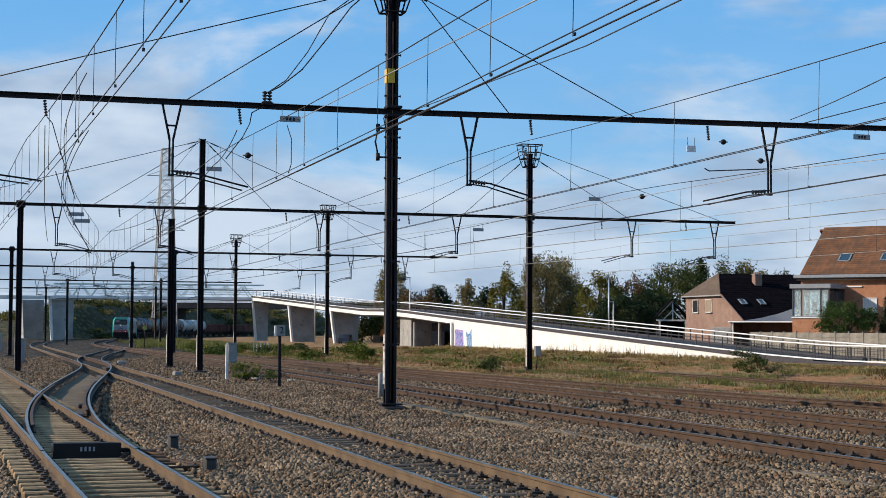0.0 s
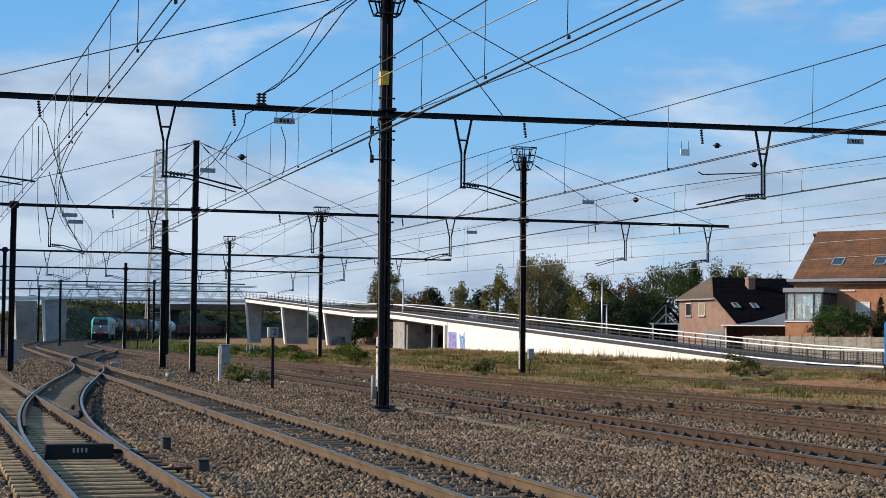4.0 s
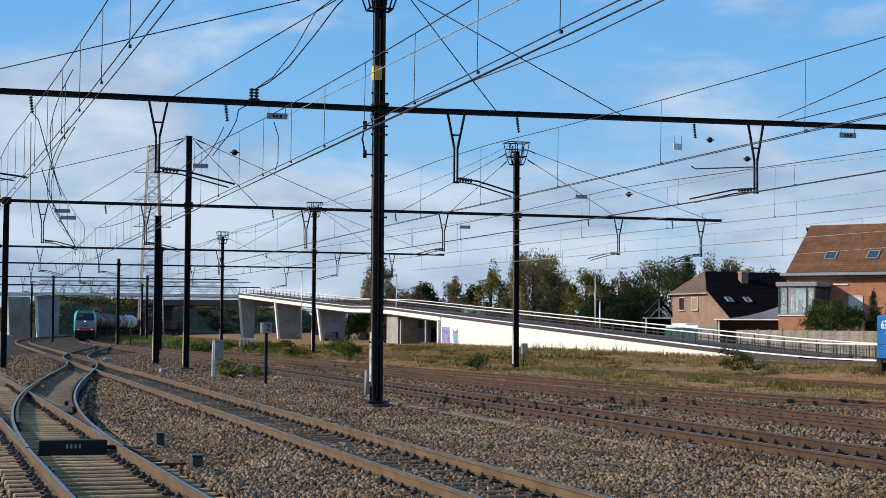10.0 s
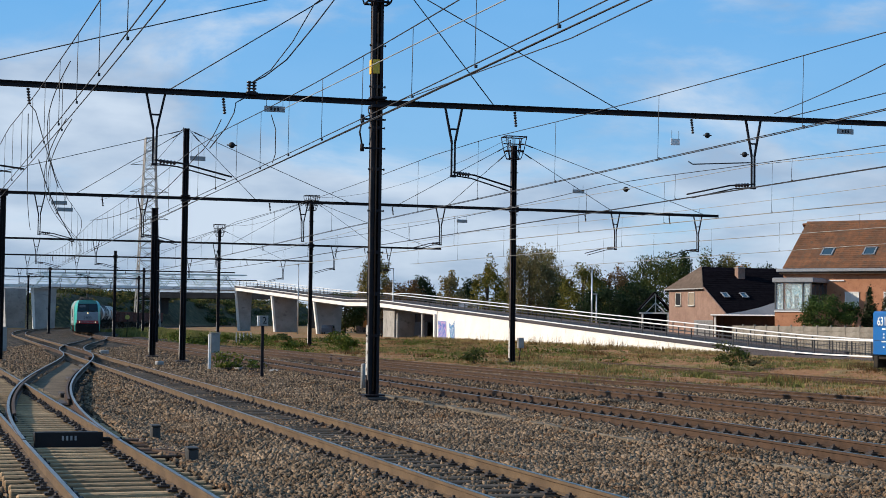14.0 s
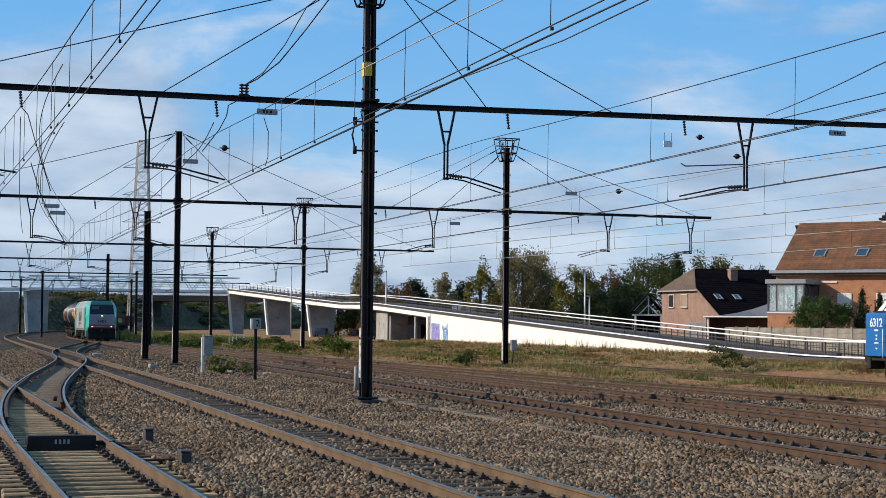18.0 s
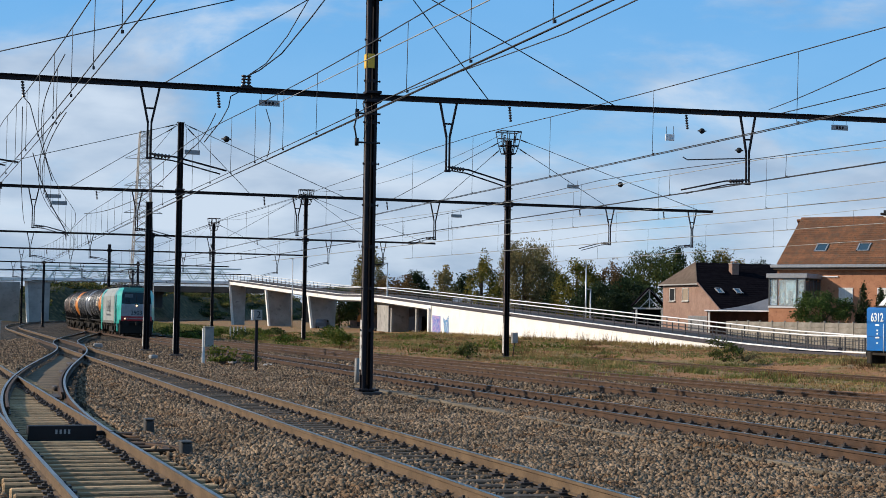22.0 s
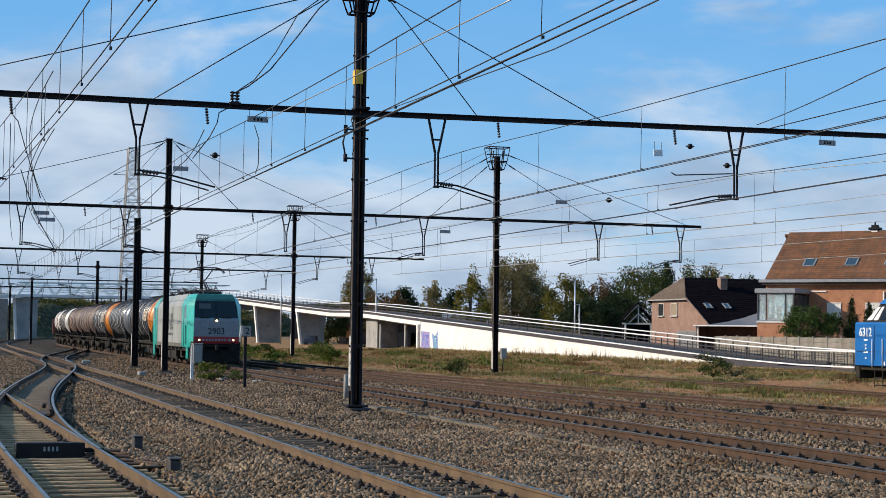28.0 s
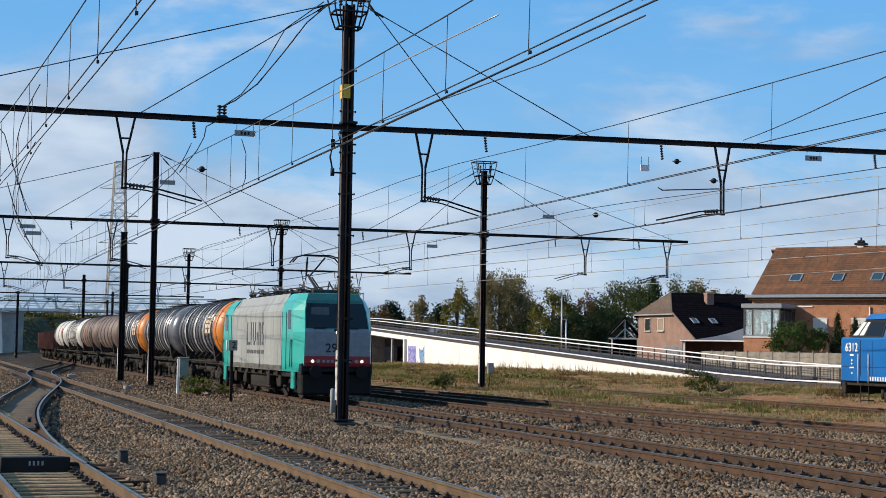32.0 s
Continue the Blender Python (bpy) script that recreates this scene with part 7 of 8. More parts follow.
for i in range(4):
    y = -3.5 + i * 1.0
    part("side_pane", Mesh().box(4.02, y, 4.3, 0.03, 0.85, 1.6), M_GLASS, bay)
    part("side_mullion", Mesh().box(4.02, y + 0.5, 3.7, 0.08, 0.1, 2.4), M_FRAME_DARK, bay)
for z in (3.62, 6.08):
    part("rail", Mesh().box(2.3, -3.96, z, 3.4, 0.13, 0.12), M_FRAME, bay)
part("bay_sill", Mesh().box(2.3, -4.0, 3.52, 3.5, 0.2, 0.1), M_WHITE, bay)

annex = thing("garage", "low garage with a blue-grey roof and brick wall coloured as shaded", "garage", pose(72.8, 130.0, -0.3, 0, 0, -48.7))
part("wall", Mesh().box(-3.0, 0.4, -0.2, 5.8, 0.3, 3.5), M_BRICK_SHADED, annex)
part("roof", face([(-6.4, -1.6, 3.25), (-0.02, -1.6, 3.25), (-0.02, 3.2, 5.1), (-3.4, 3.2, 4.0), (-6.4, 3.2, 3.3)], 0.15), M_ZINC_DULL, annex, "blue-grey sloping roof")
# added wall, only to keep the low sun off the wall behind
part("side_wall", Mesh().box(-6.2, 0.6, -0.2, 0.2, 4.0, 3.35), M_BRICK_SHADED, annex)
part("fascia", Mesh().box(-3.2, -1.68, 3.14, 6.5, 0.12, 0.12, 0.02), M_WHITE, annex, "white fascia board")
part("post", Mesh().box(-6.1, -1.4, 0, 0.16, 0.16, 3.1), M_TIMBER_WHITE, annex)
part("door", Mesh().box(-7.6, 0.3, -0.2, 2.6, 0.12, 2.9, 0.02), M_TIMBER, annex, "grey timber garage door")
for i in range(7):
    part("door_board", Mesh().box(-8.7 + i * 0.36, 0.22, -0.1, 0.32, 0.04, 2.7, 0.008), M_TIMBER, annex)

fence = thing("concrete_fence", "weathered concrete panel fence behind the ramp", "fence")
slab = Mesh().box(0, 0, 0, 0.05, 1.92, 0.37, 0.015).data("fence_panel", M_PANEL)
pst = Mesh().box(0, 0, 0, 0.14, 0.14, 2.35, 0.015).data("fence_post", M_PANEL)
for i in range(11):
    y = 101.0 + i * 2.0
    part("fence_post", pst, M_PANEL, fence, at=pose(63.4, y - 1.0, -0.3))
    for j in range(6):
        part("fence_panel", slab, M_PANEL, fence, at=pose(63.4, y, -0.3 + j * 0.375))

# far roofs behind the ramp
for x, y, w, h, mat, lab in ((78, 262, 9, 5.2, M_ROOF_DARK, "far house with a dark roof"), (83, 250, 6, 5.0, M_ZINC, "far house with a blue-grey roof"), (72, 268, 10, 4.6, M_ROOF_BROWN, "far house with a brown roof")):
    hs = thing("house", lab + " among trees", "house", pose(x, y, -0.3, 0, 0, -17), "far houses")
    part("wall", Mesh().prism([(-4, -0.3), (4, -0.3), (4, h - 1.8), (0, h - 0.2), (-4, h - 1.8)], -w / 2, w / 2, "x"), M_BRICK_PINK, hs)
    part("roof", face([(-w / 2 - 0.3, -4.4, h - 2.0), (w / 2 + 0.3, -4.4, h - 2.0), (w / 2 + 0.3, 0, h + 0.3), (-w / 2 - 0.3, 0, h + 0.3)], 0.15), mat, hs)
    part("roof", face([(w / 2 + 0.3, 4.4, h - 2.0), (-w / 2 - 0.3, 4.4, h - 2.0), (-w / 2 - 0.3, 0, h + 0.3), (w / 2 + 0.3, 0, h + 0.3)], 0.15), mat, hs)
    part("chimney", Mesh().box(w * 0.25, 0.6, h - 0.5, 0.6, 0.6, 1.6, 0.02), M_BRICK_RED, hs)


# ---------------------------------------------------------------- poles, cabinets, pylon
def lamp_post(label, x, y, h):
    p = thing("lamp_post", label, "lamp post", pose(x, y, -0.3), "lamp posts")
    part("pole", Mesh().tube([(0, 0, 0), (0, 0, h)], [0.11, 0.08], 8), M_GALV, p)
    part("lamp", Mesh().box(-0.25, 0, h - 0.06, 0.7, 0.2, 0.12, 0.03), M_STEEL_LIGHT, p)


lamp_post("tall pale lamp post beside the ramp", 69.5, 168.0, 8.4)
lamp_post("short pale lamp post beside the ramp", 69.45, 166.5, 5.6)
lamp_post("slim lamp post behind the ramp", 58.5, 214, 9.6)
lamp_post("slim lamp post behind the ramp", 51.5, 245, 11.0)
lamp_post("slim pale pole over the roofs", 118, 205, 12.0)

pyl = thing("lattice_tower", "tall pale lattice transmission tower far off", "lattice tower", pose(40.2, 352, -0.3))
leg = lambda z: 2.6 - 1.55 * z / 42.0
for sx in (-1, 1):
    for sy in (-1, 1):
        part("leg", Mesh().bar((sx * leg(0), sy * leg(0), 0), (sx * leg(42), sy * leg(42), 42), 0.2), M_STEEL_LIGHT, pyl)
zz = [42 * (1 - (1 - i / 17) ** 1.25) for i in range(18)]
for a, b in zip(zz, zz[1:]):
    for sx, sy, tx, ty in ((-1, -1, 1, -1), (1, -1, 1, 1), (1, 1, -1, 1), (-1, 1, -1, -1)):
        part("brace", Mesh().bar((sx * leg(a), sy * leg(a), a), (tx * leg(b), ty * leg(b), b), 0.1), M_STEEL_LIGHT, pyl)
        part("brace", Mesh().bar((tx * leg(a), ty * leg(a), a), (sx * leg(b), sy * leg(b), b), 0.1), M_STEEL_LIGHT, pyl)
        part("strut", Mesh().bar((sx * leg(b), sy * leg(b), b), (tx * leg(b), ty * leg(b), b), 0.1), M_STEEL_LIGHT, pyl)
for z in (24, 30, 36):
    part("cross_arm", Mesh().bar((-4.2, 0, z), (4.2, 0, z), 0.14).bar((-4.2, 0, z), (0, 0, z + 1.6), 0.1).bar((4.2, 0, z), (0, 0, z + 1.6), 0.1), M_STEEL_LIGHT, pyl)

speed_sign = thing("marker_post", "dark post with a small white sign bearing a 2", "sign post", pose(11.92, 63.6, -0.3))
part("post", Mesh().box(0, 0, 0, 0.12, 0.10, 2.1, 0.01), M_STEEL, speed_sign)
part("plate", Mesh().box(0.03, -0.08, 2.05, 0.36, 0.04, 0.42, 0.008), M_STEEL_LIGHT, speed_sign, "white sign plate")
letters("2", 0.38, M_DARK, speed_sign, pose(0.06, -0.105, 2.26, 90, 0, 0), "numeral")
part("side_box", Mesh().box(-0.19, 0.0, 2.04, 0.07, 0.1, 0.42, 0.01), M_WHITE, speed_sign)

cab1 = thing("trackside_cabinet", "pale grey trackside cabinet on a white post", "cabinet", pose(11.3, 72.4, -0.3), "trackside cabinets")
part("body", Mesh().box(0.06, 0, 0.75, 0.42, 0.4, 0.88, 0.02), M_STEEL_LIGHT, cab1)
part("lid", Mesh().box(0.06, 0, 1.63, 0.48, 0.46, 0.05, 0.015), M_CONCRETE, cab1)
part("post", Mesh().box(-0.17, -0.02, 0, 0.12, 0.14, 1.6, 0.01), M_WHITE, cab1, "white painted post")
part("door_seam", Mesh().box(0.06, -0.203, 0.8, 0.34, 0.01, 0.02).box(0.06, -0.203, 1.5, 0.34, 0.01, 0.02), M_SIGN, cab1)
cab2 = thing("trackside_cabinet", "pale grey cabinet beside the turnout track", "cabinet", pose(3.0, 108.5, -0.3), "trackside cabinets")
part("body", Mesh().box(0, 0, 0, 0.5, 0.5, 1.62, 0.02), M_CONCRETE, cab2)
part("lid", Mesh().box(0, 0, 1.55, 0.7, 0.58, 0.06, 0.015), M_CONCRETE, cab2)
cab3 = thing("trackside_cabinet", "pale grey cabinet farther along the turnout track", "cabinet", pose(2.35, 161.0, -0.3), "trackside cabinets")
part("body", Mesh().box(0, 0, 0, 0.6, 0.5, 1.7, 0.02), M_CONCRETE, cab3)
part("lid", Mesh().box(0, 0, 1.7, 0.68, 0.58, 0.06, 0.015), M_CONCRETE, cab3)
signal_disc = thing("signal_disc", "small yellow-green disc on a thin post in the verge", "sign post", pose(19.4, 190.0, -0.3))
part("post", Mesh().tube([(0, 0, 0), (0, 0, 2.9)], 0.05, 6), M_STEEL, signal_disc)
part("disc", Mesh().lathe([(-0.03, 0.27), (0.03, 0.27)], "y", (0, -0.06, 2.35), 16), plain("disc_yellow", (0.42, 0.36, 0.08), 0.6), signal_disc, "dull yellow disc")
stub = thing("concrete_stub", "short pale concrete post in the ballast", "post", pose(12.85, 50.6, -0.3))
part("post", Mesh().lathe([(0, 0.085), (0.86, 0.08), (0.89, 0.06)], "z", n=12), M_CONCRETE, stub)
part("cap", Mesh().lathe([(0.89, 0.065), (0.91, 0.04)], "z", n=12), M_CONCRETE, stub)
mbox = thing("mast_box", "small grey switch box on the basket mast", "switch box", pose(30.55, 84.3, 0.55))
part("box", Mesh().box(0, 0, 0, 0.34, 0.25, 0.6, 0.02), M_STEEL_LIGHT, mbox)
part("pipe", Mesh().tube([(0, 0, 0.0), (-0.05, 0.1, -0.8)], 0.03, 6).tube([(-0.15, 0.1, 0.3), (-0.3, 0.2, 0.3)], 0.03, 6), M_STEEL, mbox)
for i in range(5):
    st = thing("marker_stake", "short white wooden stake in the grass", "stake", pose(25.6 + i * 0.42, 150.0 + i * 0.4, -0.25), "white stakes")
    part("stake", Mesh().box(0, 0, 0, 0.12, 0.1, 0.95 - 0.1 * (i % 2), 0.01), M_WHITE_WORN, st)
    part("tip", Mesh().box(0, 0, 0.84, 0.08, 0.07, 0.14, 0.01), M_STEEL_LIGHT, st)
for x, y, s in ((7.9, 101.5, 0.5), (9.0, 101.8, 0.55), (12.4, 72.0, 0.35), (9.7, 79.2, 0.4), (13.0, 66.5, 0.4)):
    bl = thing("concrete_block", "small broken concrete block lying on the ballast", "concrete block", pose(x, y, -0.31, 0, 0, x * 40), "loose blocks")
    part("block", Mesh().box(0, 0, 0, s, s * 0.7, s * 0.5, 0.04), M_CONCRETE, bl)

# the street behind the ramp and the long bus that drives along it
STREET_X = 73.5
street = Mesh().box(STREET_X, 197, -0.6, 5.6, 116, 0.40).box(112.4, 142.0, -0.6, 72, 5.6, 0.40)
tagged(part("road", street, M_DECK), "grey asphalt street behind the ramp", "road", kind="structure")
M_BUS = material("bus_white", (0.80, 0.80, 0.80), (0.74, 0.74, 0.74), 0.35, 0.0, 1.0, 40, 0.05, 0.002, coat=0.3)
M_BUSGLASS = glass("bus_window_teal", (0.03, 0.075, 0.08))


def bus_section(name, label, front):
    """Half of a long bus, 9.2 m, nose towards -y."""
    b = thing(name, label, "bus", group="moving bus")
    h = 4.6
    part("lower_body", Mesh().box(0, 0, 0.30, 2.5, 2 * h, 0.75, 0.06), M_BUS, b, "white lower body")
    part("roof", Mesh().prism([(-1.25, 2.34), (1.25, 2.34), (1.25, 2.46), (1.0, 2.60), (-1.0, 2.60), (-1.25, 2.46)], -h, h), M_BUS, b, "white roof")
    part("roof_unit", Mesh().box(0, -1.6 if front else 2.2, 2.60, 1.7, 3.4, 0.18, 0.06), M_BUS, b, "white roof unit")
    for sx in (-1, 1):
        for i in range(6):
            y = -h + 0.8 + i * 1.52
            part("window", Mesh().box(sx * 1.225, y, 1.06, 0.04, 1.40, 1.27, 0.01), M_BUSGLASS, b, "dark teal window")
        for y in ((-h + 0.06, h - 0.06)):
            part("corner_pillar", Mesh().box(sx * 1.20, y, 1.05, 0.12, 0.12, 1.3, 0.02), M_BUS, b)
        for y in (-2.6, 2.6):
            part("wheel", Mesh().lathe([(-0.14, 0.28), (-0.14, 0.5), (0.14, 0.5), (0.14, 0.28)], "x", (sx * 1.10, y, 0.5), 16), M_BLACK, b)
    y = -h if front else h
    part("screen", Mesh().box(0, y, 1.05, 2.2, 0.06, 1.28, 0.02), M_BUSGLASS, b, "wide end window")
    if not front:
        part("bellows", Mesh().box(0, -h - 0.35, 0.45, 2.3, 0.7, 2.0, 0.05), M_BLACK, b, "dark folding bellows")
    return b


BUS = [(bus_section("bus", "front half of a white bus with teal windows", True), 4.6), (bus_section("bus_trailer", "rear half of a white bus joined by bellows", False), 14.5)]


def bus_pose(s):
    """s metres along the street: straight towards -y, then a left-hand bend, then towards +x."""
    y1, r = 150.0, 8.0
    bend_len = r * math.pi / 2
    if s <= 0:
        return pose(STREET_X, y1 - s, -0.2)
    if s <= bend_len:
        a = s / r
        return pose(STREET_X + r * (1 - math.cos(a)), y1 - r * math.sin(a), -0.2, 0, 0, math.degrees(a))
    return pose(STREET_X + r + s - bend_len, y1 - r, -0.2, 0, 0, 90)


# parked vehicles in the shade under the ramp
M_CARDARK = plain("car_dark_blue", (0.02, 0.025, 0.04), 0.3)
M_TARP = plain("tarp_orange_brown", (0.36, 0.16, 0.05), 0.8)


def car(label, x, y, mat, van=False):
    c = thing("car", label, "car", pose(x, y, -0.25, 0, 0, 70), "parked vehicles")
    pr = [(-2.1, 0.35), (2.1, 0.35), (2.15, 0.8), (1.2, 0.95), (0.6, 1.45), (-1.3, 1.45), (-2.05, 0.95)] if not van else [(-2.4, 0.35), (2.3, 0.35), (2.3, 1.0), (1.6, 1.25), (1.1, 2.1), (-2.4, 2.1)]
    part("body", Mesh().prism([(a, b) for a, b in pr], -0.85, 0.85, "y").box(0, 0, 0.35, 0.1, 0.1, 0.1), mat, c)
    part("glazing", Mesh().prism([(0.55, 1.0), (1.05, 1.0), (0.55, 1.4), (-1.2, 1.4), (-1.7, 1.0)] if not van else [(0.9, 1.35), (1.5, 1.35), (1.05, 2.0), (0.2, 2.0), (0.2, 1.35)], -0.87, 0.87, "y"), M_GLASS, c)
    for a in (-1.35, 1.35):
        for b in (-0.8, 0.8):
            part("wheel", Mesh().lathe([(-0.1, 0.2), (-0.1, 0.32), (0.1, 0.32), (0.1, 0.2)], "y", (a, b, 0.32), 14), M_BLACK, c)


car("dark car parked under the ramp", 62.5, 240, M_CARDARK)
car("dark blue van parked under the ramp", 59.6, 203.0, M_CARDARK, True)
car("dark car parked beyond the piers", 56.0, 243, M_CARDARK)
skip = thing("covered_trailer", "small trailer with an orange-brown tarpaulin under the ramp", "trailer", pose(60.4, 233, -0.25, 0, 0, -15))
part("body", Mesh().box(0, 0, 0.5, 2.6, 1.7, 0.7, 0.05), M_DARK, skip)
part("tarpaulin", Mesh().prism([(-1.3, 1.2), (1.3, 1.2), (1.2, 2.0), (0.8, 2.3), (-0.9, 2.35), (-1.2, 2.0)], -0.85, 0.85, "y"), M_TARP, skip)
for b in (-0.9, 0.9):
    part("wheel", Mesh().lathe([(-0.1, 0.2), (-0.1, 0.33), (0.1, 0.33), (0.1, 0.2)], "y", (0, b, 0.33), 12), M_BLACK, skip)


# ---------------------------------------------------------------- plants
def leaves_data(name, centres, size, mat, seed, stretch=1.0, droop=0.0):
    """One mesh of single leaves (kite-shaped quads, folded) at given places."""
    rs = np.random.RandomState(seed)
    c = np.asarray(centres, float)
    n = len(c)
    a = rs.normal(size=(n, 3))
    a /= np.linalg.norm(a, axis=1)[:, None]
    a[:, 2] = a[:, 2] * (1 - droop) - droop * 1.2
    a /= np.linalg.norm(a, axis=1)[:, None]
    b = rs.normal(size=(n, 3))
    b -= a * (a * b).sum(1)[:, None]
    b /= np.linalg.norm(b, axis=1)[:, None] + 1e-9
    s = (size * rs.uniform(0.6, 1.35, n))[:, None]
    v = np.empty((n, 4, 3))
    v[:, 0], v[:, 2] = c - a * s * stretch, c + a * s * stretch
    v[:, 1], v[:, 3] = c + b * s * 0.55, c - b * s * 0.55
    me = bpy.data.meshes.new(name)
    me.from_pydata(v.reshape(-1, 3).tolist(), [], np.arange(n * 4).reshape(n, 4).tolist())
    me.materials.append(mat)
    return me


def crown_points(n, rx, ry, rz, z0, seed, clumps=40, spread=0.22, tip=0.0):
    """Leaf places gathered in clumps, with gaps and an uneven outline."""
    rs = np.random.RandomState(seed)
    d = rs.normal(size=(clumps, 3))
    d /= np.linalg.norm(d, axis=1)[:, None]
    r = rs.uniform(0.45, 1.0, clumps) ** 0.6
    cc = d * r[:, None] * np.array([rx, ry, rz])
    h = (cc[:, 2] / rz + 1) / 2
    cc[:, :2] *= (1 - tip * h)[:, None]
    w = rs.uniform(0.5, 1.6, clumps)
    k = rs.choice(clumps, n, p=w / w.sum())
    p = cc[k] + np.clip(rs.normal(size=(n, 3)), -1.7, 1.7) * spread * np.array([rx, ry, rz * 0.8]) * rs.uniform(0.6, 1.2, clumps)[k][:, None]
    p[:, 2] = np.maximum(p[:, 2] + z0 + rz, 0.15)
    return p, cc + np.array([0, 0, z0 + rz])


M_BARK = material("bark", (0.10, 0.075, 0.055), (0.065, 0.05, 0.04), 0.9, 0.0, 4, 20, 0.6, 0.02, squash=(1, 1, 0.25))
F_GREEN = foliage("leaf_green", (0.032, 0.050, 0.014), (0.098, 0.118, 0.030), (0.15, 0.13, 0.035))
F_DARK = foliage("leaf_dark", (0.013, 0.026, 0.011), (0.036, 0.058, 0.020))
F_GARDEN = foliage("leaf_garden", (0.025, 0.050, 0.012), (0.085, 0.125, 0.028))
F_OLIVE = foliage("leaf_olive", (0.101, 0.095, 0.024), (0.230, 0.182, 0.051), (0.324, 0.203, 0.068))
F_YELLOW = foliage("leaf_yellow_green", (0.070, 0.082, 0.016), (0.215, 0.185, 0.036), (0.30, 0.20, 0.036))
F_RUST = foliage("leaf_rust", (0.101, 0.061, 0.024), (0.203, 0.115, 0.047), (0.270, 0.162, 0.068))
F_TAN = foliage("leaf_tan", (0.163, 0.131, 0.056), (0.288, 0.231, 0.106), (0.125, 0.138, 0.037))


def tree(label, x, y, top, w, mat, n=2600, leaf=0.34, base=0.9, tip=0.0, droop=0.0, stretch=1.0, clumps=46, seed=1, dense=0.15):
    n, leaf, clumps = int(n * 2.4), leaf * 0.55, int(clumps * 1.5)
    t = thing("tree", label, "tree", pose(x, y, -0.3), "trees behind the ramp")
    rz = (top - base) / 2
    p, cc = crown_points(n, w / 2, w / 2, rz, base, seed, clumps, dense, tip)
    rnd = random.Random(seed)
    tr = Mesh().tube([(0, 0, -0.2), (0.1, 0.05, top * 0.3), (rnd.uniform(-0.3, 0.3), 0.1, top * 0.65), (rnd.uniform(-0.3, 0.3), 0, top * 0.92)], [0.28, 0.22, 0.13, 0.04], 8)
    trunk = part("trunk", tr, M_BARK, t)
    for i in range(0, min(len(cc), 16)):
        q = Vector(cc[i])
        s = Vector((0.05, 0.05, max(base * 0.8, q.z * rnd.uniform(0.4, 0.7))))
        part("limb", Mesh().tube([s, s.lerp(q, 0.5) + Vector((0, 0, 0.25)), q], [0.09, 0.05, 0.02], 5), M_BARK, trunk)
    part("crown", leaves_data("crown", p, leaf, mat, seed, stretch, droop), mat, t)
    return t


tree("slim olive-green tree rising over the ramp", 68.6, 262, 13.4, 6.0, F_OLIVE, 2600, 0.3, 3, seed=11)
tree("rust-brown bush behind the ramp", 72.5, 258, 9.7, 6.7, F_RUST, 3600, 0.34, 0.3, seed=12)
tree("low green tree behind the ramp", 77.3, 264, 9.6, 5.9, F_DARK, 3400, 0.34, 0.3, seed=13)
tree("brownish rounded tree behind the ramp", 80.2, 256, 10.4, 6.0, F_TAN, 3600, 0.34, 0.3, tip=0.4, seed=14)
tree("dark conifer behind the far roofs", 85.0, 262, 9.4, 5.5, F_DARK, 3200, 0.34, 0.3, tip=0.5, seed=15)
tree("low rust-brown tree behind the roofs", 68.4, 266, 8.6, 5.9, F_RUST, 2600, 0.34, 0.3, seed=16)
tree("low green shrub behind the ramp", 61.5, 255, 7.0, 6.6, F_GREEN, 2400, 0.34, 0.2, seed=17)
tree("yellow-green autumn tree behind the ramp", 68.1, 201, 10.5, 4.7, F_YELLOW, 4200, 0.24, 0.2, seed=18)
tree("tall feathery olive-tan willow", 79.5, 216, 13.7, 8.5, F_TAN, 7500, 0.2, 0.3, droop=0.75, stretch=1.8, clumps=70, seed=19)
tree("olive willow with hanging twigs", 84.2, 221, 12.3, 5.9, F_OLIVE, 4000, 0.2, 0.3, droop=0.7, stretch=1.8, seed=20)
tree("yellow-green bushy tree beside the lamp posts", 79.5, 195, 10.1, 6.3, F_YELLOW, 4800, 0.24, 0.1, seed=21)
tree("rust-tinged tree between greener ones", 84.4, 196, 10.1, 4.7, F_RUST, 3200, 0.25, 0.3, seed=22)
tree("dark dense shrub behind the railing", 79.4, 186, 6.8, 8.0, F_DARK, 5200, 0.25, 0.0, seed=23)
tree("dark dense shrub near the porch", 85.2, 190, 7.6, 7.4, F_DARK, 4800, 0.25, 0.0, seed=24)
tree("broad green weeping willow behind the pink house", 90.4, 196, 11.3, 9.8, F_GREEN, 7500, 0.22, 0.3, droop=0.7, stretch=1.8, clumps=70, seed=25)
tree("dark conifer behind the pink house", 96.2, 199, 12.1, 4.4, F_DARK, 3200, 0.25, 0.4, tip=0.45, seed=26)
tree("dark green tree behind the pink house", 100.8, 200, 12.2, 5.2, F_GREEN, 3600, 0.27, 0.4, seed=27)
tree("olive-green tree behind the pink house", 104.7, 200, 12.1, 6.3, F_OLIVE, 3600, 0.27, 0.4, seed=28)
tree("dark green tree between the houses", 108.0, 198, 10.7, 4.7, F_DARK, 2800, 0.27, 0.4, seed=29)
tree("dark green tree behind the red house", 115.9, 205, 10.5, 4.9, F_GREEN, 2000, 0.27, 0.4, seed=30)
tree("dark green tree between the willows", 82.8, 210, 8.1, 4.8, F_DARK, 2200, 0.27, 0.2, seed=31)
tree("round dense mid-green garden tree", 70.1, 117.5, 5.0, 4.7, F_GARDEN, 4600, 0.17, 0.5, seed=30, clumps=60)
